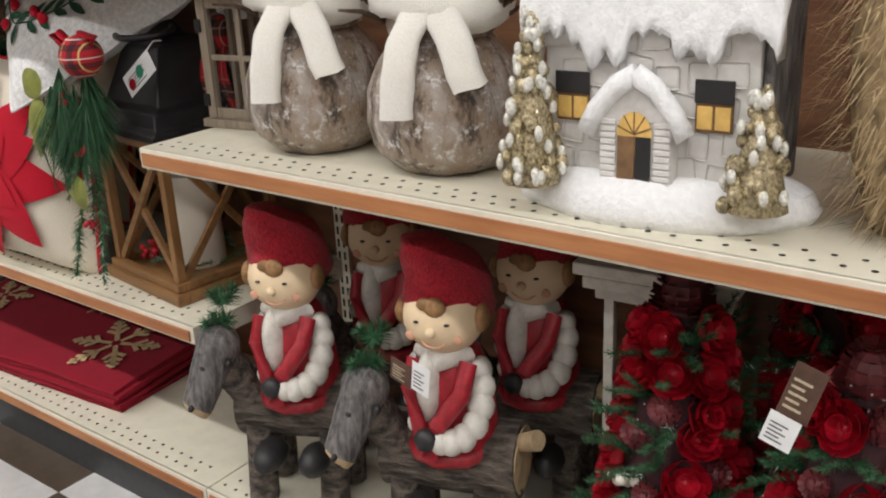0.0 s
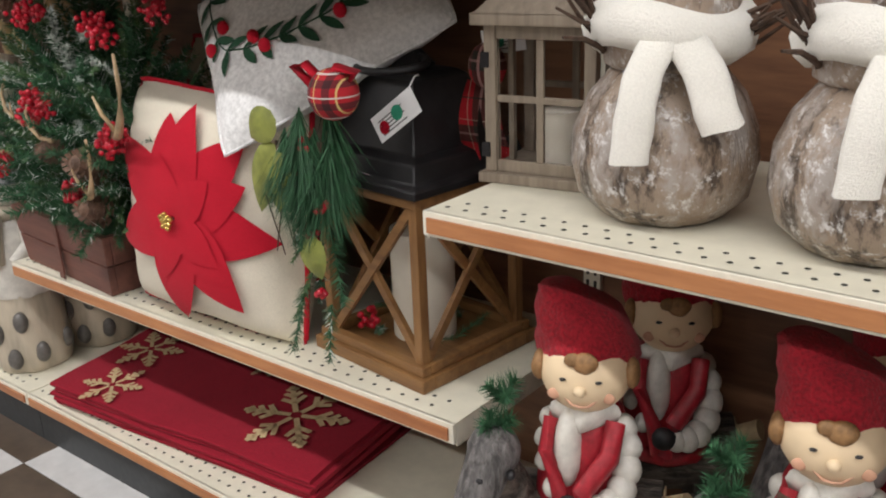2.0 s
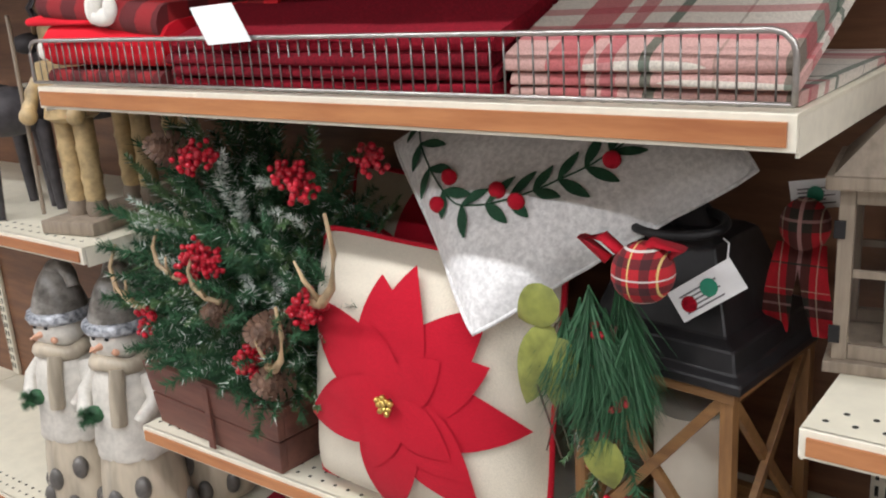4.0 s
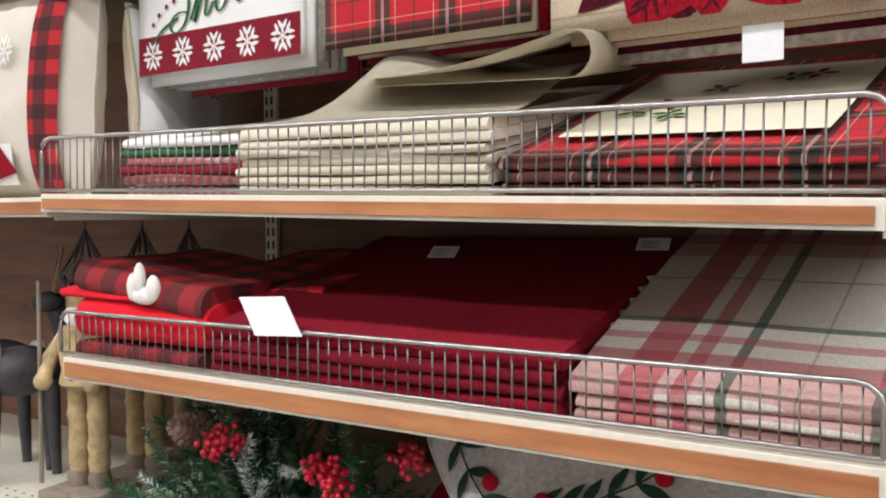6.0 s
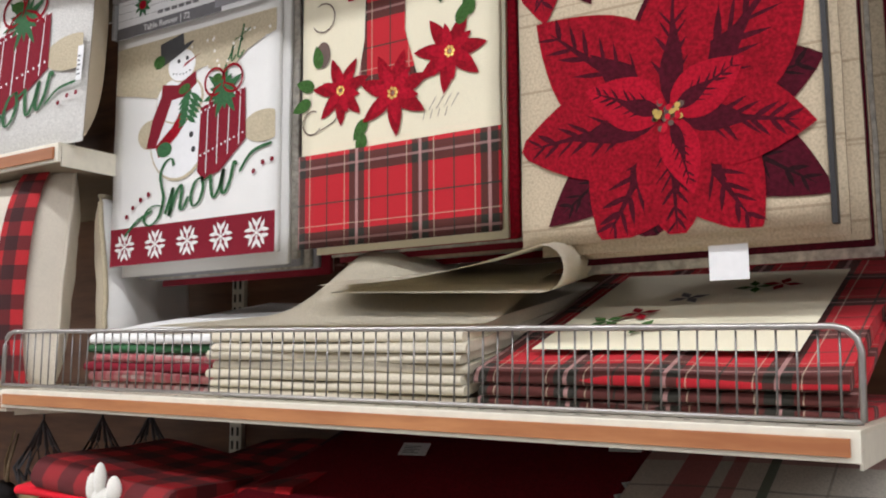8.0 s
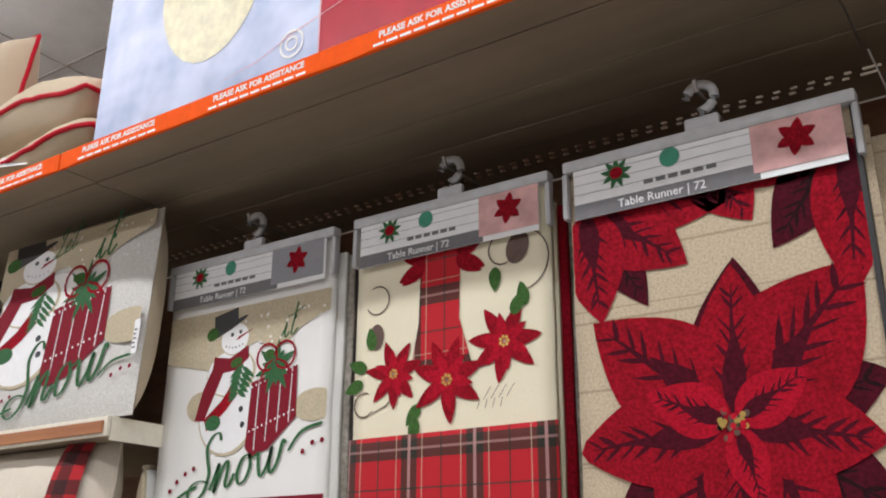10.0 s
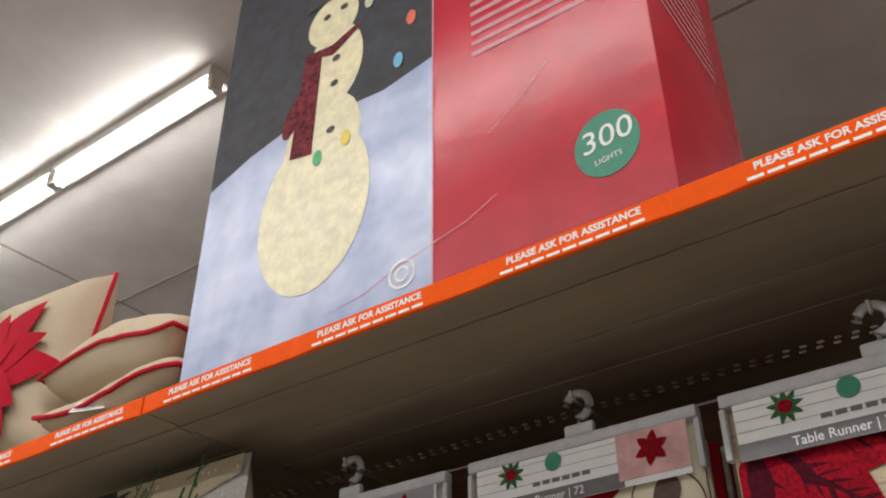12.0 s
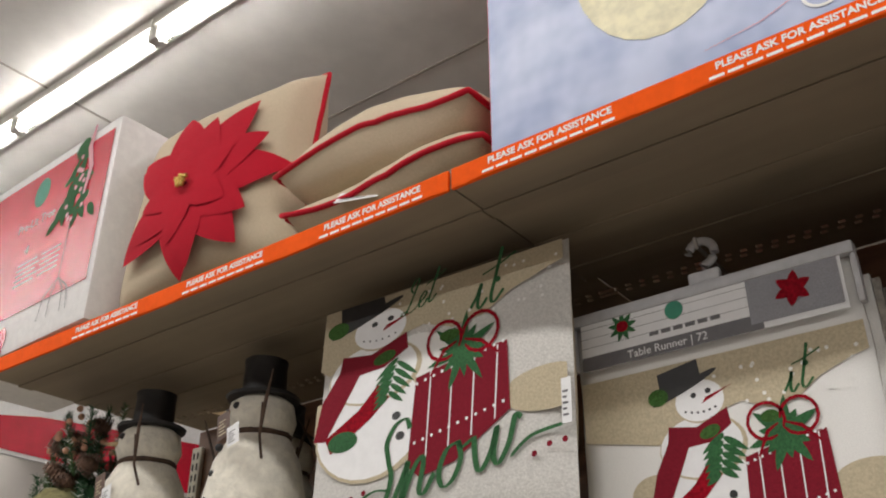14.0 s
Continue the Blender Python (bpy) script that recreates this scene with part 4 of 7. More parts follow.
def side_bars(b):
    for i in range(9):
        vs = [(W + .0012, yy, .40 + i * .02 + dz) for yy, dz in ((.06, 0), (.27, 0), (.27, .006), (.06, .006))]
        b.faces.new([b.verts.new(v) for v in vs])
deco("side_print_bar", M_boxpink, e, side_bars)

e = empty("tree_box", -2.645, -.078, 2.151, rz=-2, label="white carton printed with a small lit tree on red", category="carton")
bm = bmesh.new()
box(bm, 0, .56, 0, .26, 0, .46, .012)
part("carton", bm, M_boxwhite, e, smooth=40)
deco("red_panel", M_boxred, e, lambda b: plate(b, .03, .545, .085, .43, -.0012))
def tree_print(b):
    rr = random.Random(8)
    for i in range(46):
        t = rr.random()
        petal(b, .44 + rr.uniform(-1, 1) * .065 * (1 - t), .26 + .19 * t, rr.uniform(200, 340), .045, .02, .0016 + i * .00003, start=0)
deco("tree_print", M_greenprint, e, tree_print)
def tree_bits(b):
    rr = random.Random(9)
    for i in range(14):
        t = rr.random()
        disc(b, .44 + rr.uniform(-1, 1) * .05 * (1 - t), .25 + .17 * t, .006, y=-.0034, seg=8)
    stroke(b, [(.47, .47), (.46, .42), (.48, .36), (.47, .30)], .016, -.0032)
deco("ornament_print", M_boxpink, e, tree_bits)
def stand(b):
    stroke(b, [(.44, .25), (.44, .115)], .005, -.003)
    for dx in (-.055, -.02, .03, .05):
        stroke(b, [(.44, .12), (.44 + dx * .8, .09), (.44 + dx, .04)], .003, -.003)
deco("stand_print", M_black, e, stand)
deco("round_mark", M_teal, e, lambda b: disc(b, .285, .375, .03, .036, -.0016))
lettering("lettering", "Pre-Lit Tree", .030, M_white, e, facing(.29, -.002, .30, 0))
def small_bars(b):
    for i in range(5):
        plate(b, .25, .33 + .01 * (i % 2), .20 - i * .012, .205 - i * .012, -.0018)
        plate(b, .345, .42, .20 - i * .012, .204 - i * .012, -.0018)
deco("print_bar", M_white, e, small_bars)
lettering("lettering", "4", .03, M_white, e, facing(.275, -.002, .235))
deco("round_logo", M_boxred, e, lambda b: disc(b, .25, .035, .02, .03, -.0016))

# words on the orange strip
for x0 in (-2.485, -1.25, -.035):
    for i in range(1 if x0 < -2 else 0, 4):
        e = empty("shelf_label", x0 + .153 + i * .3135, -.0915, 2.130, label="orange strip label asking to call for assistance", category="shelf label", group="strip labels")
        deco("label_band", M_orange, e, lambda b: plate(b, -.12, .12, -.0145, .0145, -.0004))
        lettering("lettering", "PLEASE ASK FOR ASSISTANCE", .0138, M_white, e, facing(0, -.0008, .004), heavy=.0004)
        bm = bmesh.new()
        for k in range(9):
            plate(bm, -.10 + .022 * k, -.082 + .022 * k, -.0115, -.0075, -.0008)
        part("print_bar", bm, M_white, e)

# ---------- figures and decorations ----------
class Figure:
    """one mesh in several colours"""
    def __init__(self, *mats):
        self.bm, self.mats = bmesh.new(), list(mats)

    def use(self, i, draw):
        lay = self.bm.faces.layers.int.get("painted") or self.bm.faces.layers.int.new("painted")
        draw(self.bm)
        for f in self.bm.faces:
            if not f[lay]:
                f[lay], f.material_index = 1, i
        return self

    def done(self, name, m, label, category, group="", rough=0.0, scale=60):
        if rough:
            rough_up(self.bm, rough, scale)
        ob = part(name, self.bm, self.mats, smooth=50)
        ob.matrix_world = m
        return tagged(ob, label, category, group)


M_bark = mat("grey_bark", (.062, .047, .035), .8, var=.55, scale=70, bump=1.0, col2=(.16, .13, .105), stretch=(.3, 1, 1), dist=.016, big=14)
M_barkgrey = mat("silver_bark", (.14, .13, .125), .75, var=.5, scale=85, bump=1.0, stretch=(1, 1, .35), dist=.012, big=18)
M_logend = mat("cut_wood", (.42, .31, .18), .7, var=.2, scale=40)
M_knitred = mat("red_knit", (.34, .007, .018), .95, var=.3, scale=190, bump=.9, dist=.004, sheen=.1)
M_vest = mat("red_vest_glaze", (.33, .014, .024), .45, var=.25, scale=70, bump=.5)
M_glazewhite = mat("white_glaze", (.62, .59, .53), .45, var=.12, scale=50, bump=.3)
M_face = mat("painted_face", (.80, .62, .40), .5, var=.06, scale=14, bump=.05)
M_hair = mat("painted_hair", (.28, .15, .06), .6, var=.25, scale=90, bump=.4)
M_blush = mat("painted_blush", (.62, .34, .22), .5, var=.08, bump=0)
M_needle = mat("pine_needles", (.030, .105, .042), .7, var=.4, scale=40, bump=0, each=.35)
M_needle2 = mat("light_pine_needles", (.085, .17, .06), .7, var=.35, scale=40, bump=0, each=.3)
M_needle3 = mat("olive_fern", (.10, .17, .07), .65, var=.3, scale=40, bump=0, each=.25)
M_frost = mat("frosted_needles", (.64, .69, .64), .8, var=.3, scale=40, bump=0)
M_twig = mat("brown_twig", (.07, .04, .025), .8, var=.35, scale=70, bump=.5)
M_berry = mat("red_berries", (.42, .005, .020), .3, var=.2, scale=50, bump=.05)
M_berry2 = mat("white_berries", (.72, .68, .58), .35, var=.08, bump=.05)
M_cone = mat("pine_cone", (.15, .085, .055), .7, var=.4, scale=60, bump=.3)
M_antler = mat("antler", (.46, .33, .19), .5, var=.35, scale=25, bump=.3)
M_oak = wood("stained_oak", (.30, .155, .055), (.17, .08, .028), .5, "Z", 20)
M_oakx = wood("stained_oak_rail", (.30, .155, .055), (.17, .08, .028), .5, "X", 20)
M_greywood = wood("weathered_wood", (.30, .245, .185), (.19, .15, .11), .65, "Z", 22)
M_redwood = wood("red_brown_planks", (.19, .075, .052), (.11, .04, .03), .55, "X", 16)
M_blackmetal = mat("black_metal", (.016, .015, .016), .45, metal=.3, var=.3, scale=30, bump=.15)
M_candle = mat("wax", (.72, .66, .55), .5, var=.04, scale=20, bump=.05)
M_snow = mat("fake_snow", (.82, .82, .82), .9, var=.05, scale=120, bump=.7, dist=.004)
M_stone = mat("plaster_stone", (.66, .64, .61), .85, var=.10, scale=35, bump=.8, dist=.004)
M_glit = mat("gold_glitter", (.50, .42, .26), .22, metal=.55, var=.6, scale=240, bump=.9, dist=.003)
M_glitw = mat("silver_glitter", (.76, .75, .68), .22, metal=.2, var=.3, scale=240, bump=.9, dist=.003)
M_straw = mat("straw", (.36, .26, .14), .8, var=.4, scale=50, bump=0)
M_fleece = mat("white_fleece", (.86, .83, .75), .95, var=.05, scale=420, bump=.8, dist=.003, sheen=.6)
M_birch, nt, gb = nodes_of("mottled_bark")
patchy = noisy(nt, 26, 5, .72, (1, 1, .45))
c = mixed(nt, ramp(nt, patchy, .40, .50), (.075, .054, .040), (.32, .245, .185))
c = mixed(nt, ramp(nt, noisy(nt, 19, 4, .7, (1, 1, .7)), .50, .62), c, (.40, .355, .32))
c = mixed(nt, ramp(nt, noisy(nt, 48, 5, .78), .54, .64), c, (.70, .68, .665))
c = mixed(nt, calc(nt, "MULTIPLY", ramp(nt, noisy(nt, 9, 3), .55, .70), .6), c, (.20, .125, .075))
link(nt, c, gb.inputs["Base Color"])
gb.inputs["Roughness"].default_value = .34
bumpy(nt, gb, patchy, .9, .008)
M_ceramic = mat("birch_ceramic", (.44, .38, .29), .3, var=.3, scale=20, bump=.3, stretch=(1, 1, .25), big=9)
M_knot = mat("grey_knot", (.12, .11, .10), .35, var=.3, scale=40, bump=.2)
M_hatgrey = mat("grey_glaze", (.17, .155, .135), .3, var=.3, scale=32, bump=.4, col2=(.34, .32, .29))
M_bluegrey = mat("blue_grey_band", (.16, .18, .23), .4, var=.6, col2=(.62, .64, .68), scale=70, bump=.5)
M_gold = mat("dull_gold", (.46, .34, .17), .5, var=.3, scale=35, bump=.2)
M_navy = mat("slate_coat", (.06, .055, .06), .5, var=.3, scale=40, bump=.2)
M_amber = mat("amber_pane", (.75, .48, .14), .4, var=.15, scale=40, bump=.05)
M_brown = mat("brown_paint", (.20, .11, .05), .6, var=.25, scale=60, bump=.2)
M_cotton = mat("cotton_batting", (.72, .68, .58), .95, var=.12, scale=45, bump=.9, dist=.006, sheen=.3)
M_glass = bpy.data.materials.new("pane_glass")
M_glass.use_nodes = True
gb = M_glass.node_tree.nodes["Principled BSDF"]
gb.inputs["Transmission Weight"].default_value, gb.inputs["Roughness"].default_value, gb.inputs["IOR"].default_value = 1.0, .03, 1.1


def sprig_mesh(name, length, needle, n, mtl, seed, flat=.5, frost=None, thick=.0015, along=(.35, .8)):
    """a twig with many thin needles, along +x"""
    rng = random.Random(seed)
    bm = bmesh.new()
    rod(bm, (0, 0, 0), (length, 0, 0), .0016, .0008, 5)
    for i in range(n):
        t = (i + .5) / n
        a = rng.uniform(0, 2 * math.pi)
        l = needle * rng.uniform(.75, 1.1) * (1 - .35 * t)
        d = Vector((rng.uniform(*along), math.cos(a), math.sin(a) * flat)).normalized()
        p = Vector((length * t, 0, 0))
        s = d.cross(Vector((rng.uniform(-1, 1), rng.uniform(-1, 1), rng.uniform(-1, 1)))).normalized() * thick
        f = bm.faces.new([bm.verts.new(q) for q in (p - s, p + s, p + d * l)])
        f.material_index = 1 if frost and rng.random() < frost else 0
    me = finish(bm, name)
    me.materials.append(mtl)
    me.materials.append(M_frost)
    return me


SPRIGS = [sprig_mesh("pine_sprig", .15, .034, 150, M_needle, 1), sprig_mesh("pine_sprig", .12, .030, 130, M_needle, 2, .7, .12), sprig_mesh("pine_sprig", .13, .022, 150, M_needle2, 3, .4, .12), sprig_mesh("frosted_sprig", .11, .024, 160, M_needle, 4, .7, .7)]
TUFT = sprig_mesh("pine_tuft", .035, .035, 110, M_needle, 5, 1.0)
LONGPINE = sprig_mesh("long_pine_sprig", .09, .13, 260, M_needle, 6, .7, None, .0014, (1.3, 3.2))
FERN = sprig_mesh("fern_sprig", .13, .024, 170, M_needle3, 7, .12, .06, .0022, (.5, .8))
FROSTED = sprig_mesh("frosted_sprig", .10, .026, 170, M_needle, 8, .8, .85, .0017)


def aim(p, d, roll=0.0, k=1.0):
    q = Vector(d).to_track_quat("X", "Z").to_matrix().to_4x4()
    return Matrix.Translation(p) @ q @ pose(0, 0, 0, roll) @ Matrix.Diagonal((k, k, k, 1))


def berry_cluster(parent, c, r, n, seed, size=.0065, mtl=None, name="berry_cluster"):
    rng = random.Random(seed)
    bm = bmesh.new()
    for i in range(n):
        d = Vector((rng.gauss(0, 1), rng.gauss(0, 1), rng.gauss(0, 1))).normalized() * r * rng.random() ** .5
        ball(bm, Vector(c) + d, size, 8, 6)
    return part(name, bm, mtl or M_berry, parent, smooth=True, kind="stuff")


def cone_part(parent, c, r, d=(0, -1, .4), name="pine_cone", mtl=None):
    bm = bmesh.new()
    q = Vector(d).to_track_quat("Z", "Y").to_matrix().to_4x4()
    m = Matrix.Translation(c) @ q
    ball(bm, (0, 0, 0), (r * .6, r * .6, r * .85), 10, 8, m)
    for k in range(7):
        z = -r * .8 + k * r * .28
        rr = r * (1 - (k / 7) ** 2 * .75)
        for i in range(9):
            a = 2 * math.pi * (i + .5 * (k % 2)) / 9
            p = Vector((rr * .55 * math.cos(a), rr * .55 * math.sin(a), z))
            o = Vector((rr * math.cos(a), rr * math.sin(a), z + r * .16))
            s = Vector((-math.sin(a), math.cos(a), 0)) * rr * .26
            bm.faces.new([bm.verts.new(m @ v) for v in (p - s * .5, p + s * .5, o + s, o - s)])
    return part(name, bm, mtl or M_cone, parent)


def tag_card(parent, m, w, h, dark=True):
    bm = bmesh.new()
    box(bm, 0, w, -.0004, .0004, 0, h, 0, m)
    part("tag_card", bm, M_brownprint if dark else M_paper, parent, "brown printed tag" if dark else "white printed tag")
    bm = bmesh.new()
    for i in range(5):
        for q in ((.12 * w, .55 * w if i % 2 else .7 * w),):
            vs = [m @ Vector((x, -.0009, h * (.15 + .13 * i) + z)) for x, z in ((q[0], 0), (q[1], 0), (q[1], h * .05), (q[0], h * .05))]
            bm.faces.new([bm.verts.new(v) for v in vs])
    part("tag_print_bar", bm, M_tanprint if dark else M_greyband, parent)


# sewn label on the stacked pillows
e = empty("price_tag", -1.475, -.083, 2.178, 20, -35, 0, "white sewn label on a stacked pillow", "price tag", "price tags")
tag_card(e, pose(0, 0, 0), .07, .035, False)


# --- child figure riding a log deer ---
def rider(x, y, z, rz, label):
    f = Figure(M_bark, M_logend, M_barkgrey, M_vest, M_glazewhite, M_face, M_hair, M_knitred, M_black, M_blush)
    def logs(b):
        rod(b, (-.13, .0, .175), (.125, 0, .185), .066, .064, 18)
        for lx, ly in ((-.085, -.045), (.075, -.045), (-.085, .05), (.075, .05)):
            rod(b, (lx - .005, ly - .01, .002), (lx, ly, .15), .031, .028, 12)
        rod(b, (-.10, -.03, .20), (-.155, -.06, .30), .036, .038, 12)
    f.use(0, logs)
    f.use(1, lambda b: (rod(b, (-.1315, 0, .175), (-.130, 0, .175), .058, .058, 18), rod(b, (.12, -.01, .22), (.165, -.035, .245), .014, .017, 10),
                        rod(b, (-.177, -.111, .216), (-.184, -.117, .206), .029, .026, 14), rod(b, (.125, 0, .185), (.1275, 0, .185), .056, .056, 18)))
    f.use(2, lambda b: (rod(b, (-.140, -.072, .318), (-.178, -.112, .215), .041, .030, 16), ball(b, (-.140, -.072, .316), (.044, .041, .040), 14, 10)))
    f.use(8, lambda b: (ball(b, (-.152, -.116, .29), .008, 8, 6), ball(b, (-.106, -.100, .295), .008, 8, 6), ball(b, (-.176, -.140, .222), .007, 8, 6),
                        ball(b, (-.045, -.09, .115), (.032, .05, .028), 12, 8), ball(b, (.05, -.09, .115), (.03, .045, .028), 12, 8), ball(b, (-.012, -.112, .262), (.022, .018, .018), 10, 8)))
    f.use(3, lambda b: (lathe(b, [(.066, .205), (.080, .215), (.083, .24), (.079, .29), (.070, .34), (.054, .375), (.04, .385)], 20, (0, -.01, 0), .82),
                        tube(b, [(-.074, -.028, .212), (-.045, -.070, .212), (0, -.086, .212), (.045, -.070, .212), (.074, -.028, .212)], .013, 8),
                        tube(b, [(-.05, -.055, .37), (-.055, -.078, .33), (-.03, -.098, .28), (-.02, -.102, .23)], .013, 8),
                        tube(b, [(.05, -.055, .372), (.045, -.08, .33), (.005, -.10, .28), (-.01, -.104, .23)], .016, 8)))
    f.use(4, lambda b: (ball(b, (-.022, -.060, .325), (.024, .030, .062), 12, 10), tube(b, [(-.04, -.04, .375), (0, -.062, .372), (.04, -.04, .378), (0, 0, .38)], .017, 8, closed=True),
                        [ball(b, q, r, 12, 8) for q, r in (((.060, -.026, .348), .022), ((.067, -.038, .326), .024), ((.069, -.054, .301), .025), ((.064, -.072, .278), .024), ((.049, -.088, .262), .023), ((.030, -.099, .256), .022), ((.012, -.104, .256), .019))],
                        [ball(b, q, r, 10, 8) for q, r in (((-.062, -.01, .345), .017), ((-.067, -.022, .318), .017), ((-.063, -.040, .292), .017), ((-.045, -.072, .268), .016))]))
    f.use(5, lambda b: (ball(b, (0, -.028, .4380), (.073, .066, .058), 24, 16), ball(b, (0, -.024, .4220), (.064, .060, .046), 24, 14), ball(b, (0, -.094, .4320), (.010, .009, .008), 10, 8)))
    f.use(9, lambda b: (ball(b, (-.042, -.080, .4190), (.010, .003, .008), 8, 6), ball(b, (.042, -.080, .4190), (.010, .003, .008), 8, 6),
                        tube(b, [(-.024, -.083, .4160), (-.012, -.0865, .4080), (.0, -.0875, .4060), (.012, -.0865, .4080), (.024, -.083, .4160)], .0018, 5)))
    f.use(8, lambda b: (ball(b, (-.027, -.0905, .4460), (.0055, .003, .0022), 8, 6), ball(b, (.027, -.0905, .4460), (.0055, .003, .0022), 8, 6)))
    f.use(6, lambda b: (ball(b, (.071, -.040, .4420), (.013, .020, .022), 10, 8), ball(b, (-.071, -.040, .4420), (.013, .020, .022), 10, 8), ball(b, (.006, -.086, .4700), (.020, .010, .015), 12, 8), ball(b, (-.012, -.086, .4740), (.014, .008, .010), 10, 8)))
    def hat(b):
        # a slouching knitted hat, pulled down at the sides and back, its tip flopped over
        rings = []
        for px, py, zz, r in ((0, -.006, .462, .070), (0, -.005, .466, .077), (0, -.002, .478, .081), (-.003, .0, .494, .080), (-.008, .003, .512, .077), (-.015, .004, .530, .071), (-.023, .003, .546, .062),
                              (-.031, .0, .558, .052), (-.038, -.003, .568, .043), (-.044, -.005, .578, .038), (-.048, -.006, .586, .029), (-.049, -.007, .590, .010)):
            ring, zz = [], .460 + (zz - .462) * .74
            for i in range(36):
                a = 2 * math.pi * i / 36
                k = 1 + .17 * noise.noise(Vector((math.cos(a) * 1.3, math.sin(a) * 1.3, zz * 38 + x * 7))) + (.010 * math.sin(a * 18) if zz < .49 else .025 * math.sin(a * 5 + zz * 90))
                drop = (.022 * abs(math.cos(a)) ** 2 + .055 * max(0, math.sin(a))) * max(0, (.51 - zz) / .05)
                ring.append(b.verts.new((px + r * k * math.cos(a), py + r * .94 * k * math.sin(a), zz - drop)))
            rings.append(ring)
        for p, q in zip(rings, rings[1:]):
            for i in range(36):
                b.faces.new((p[i], p[(i + 1) % 36], q[(i + 1) % 36], q[i]))
        b.faces.new(rings[0][::-1])
        b.faces.new(rings[-1])
    f.use(7, hat)
    ob = f.done("child_figurine", pose(x, y, z, 0, 0, rz) @ Matrix.Diagonal((.84, .88, .96, 1)), label, "figurine", "deer rider figurines", .0015, 55)
    for k, (px, py, pz) in enumerate(((-.140, -.07, .345), (-.130, -.05, .385))):
        w = ob.matrix_world @ Vector((px, py, pz))
        for a in range(3):
            t = again("pine_tuft", TUFT, ob, aim((px, py, pz), (math.cos(a * 2.1 + k), math.sin(a * 2.1 + k), .8), 0, .9 + .2 * (a == 0)))
    return ob


rider(.160, .172, .096, 22, "figurine of a red-hatted child on a log deer")
rider(.474, .185, .096, 17, "figurine of a child on a log deer with a price tag")
rider(.172, .392, .097, 30, "figurine of a child on a log deer behind the others")
rider(.500, .392, .097, 12, "figurine of a child on a log deer at the back")
e = empty("price_tag", .486, .068, .438, -8, 0, 8, "brown and white price tag hanging from a figurine", "price tag", "price tags")
tag_card(e, pose(-.04, 0, 0), .042, .036)
tag_card(e, pose(.004, -.001, .004), .034, .046, False)


# --- bark snowmen with fleece scarves ---
def bark_snowman(x, y, z, rz, k=1.0):
    f = Figure(M_birch, M_fleece, M_twig, M_black)
    rib = lambda a, zz: 1 + .026 * abs(math.sin(a * 5 + .7 * math.sin(zz * 17))) + .010 * math.sin(a * 17 + zz * 30) + .008 * math.sin(a * 29 - zz * 50)
    f.use(0, lambda b: (lathe(b, [(.05, .0), (.085, .004), (.115, .03), (.126, .07), (.122, .11), (.105, .15), (.078, .180), (.06, .19)], 72, (0, 0, 0), 1, rib),
                        lathe(b, [(.06, .175), (.085, .19), (.092, .23), (.088, .28), (.07, .315), (.05, .325)], 30, (0, 0, 0), 1, rib),
                        ball(b, (0, 0, .385), .075, 22, 14)))
    def scarf(b):
        tube(b, [(.088 * math.cos(a), .088 * math.sin(a) - .004, .232 + .012 * math.sin(a * 2)) for a in [2 * math.pi * i / 18 for i in range(18)]], .030, 10, closed=True)
        for sx, bot, lean in ((-.028, .092, -.020), (.032, .132, .034)):
            pts = [(sx * .5, -.105, .225), (sx + lean * .3, -.125, .19), (sx + lean * .7, -.135, .15), (sx + lean, -.137, bot)]
            def strip(u, v):
                t = v * 2.999
                i, fr = int(t), t - int(t)
                p = Vector(pts[i]).lerp(Vector(pts[i + 1]), fr)
                a = 2 * math.pi * u
                return p + Vector((.025 * math.copysign(abs(math.cos(a)) ** .5, math.cos(a)), .014 * math.sin(a), .008 * math.cos(a) * (lean > 0)))
            g = patch(b, strip, 16, 14, True)
            b.faces.new([c[14] for c in g])
            b.faces.new([c[0] for c in g][::-1])
    f.use(1, scarf)
    def twigs(b):
        rng = random.Random(3)
        for s in (-1, 1):
            for i in range(13):
                e0 = Vector((s * .085, -.035, .205 + .003 * i))
                e1 = e0 + Vector((s * rng.uniform(.025, .065), rng.uniform(-.07, .0), rng.uniform(.02, .10) if s < 0 else rng.uniform(-.01, .05)))
                tube(b, [e0, (e0 + e1) / 2 + Vector((0, 0, rng.uniform(-.008, .008))), e1], .0042, 5, .0018)
    f.use(2, twigs)
    f.use(3, lambda b: (ball(b, (-.024, -.07, .40), .008, 8, 6), ball(b, (.024, -.07, .40), .008, 8, 6)))
    return f.done("bark_snowman", pose(x, y, z, 0, 0, rz) @ Matrix.Diagonal((k, k, k * 1.13, 1)), "bark snowman figure wearing a cream fleece scarf", "figurine", "bark snowmen", .002, 40)


bark_snowman(.250, .182, .736, 27, .84)
bark_snowman(.488, .180, .736, 25, .835)


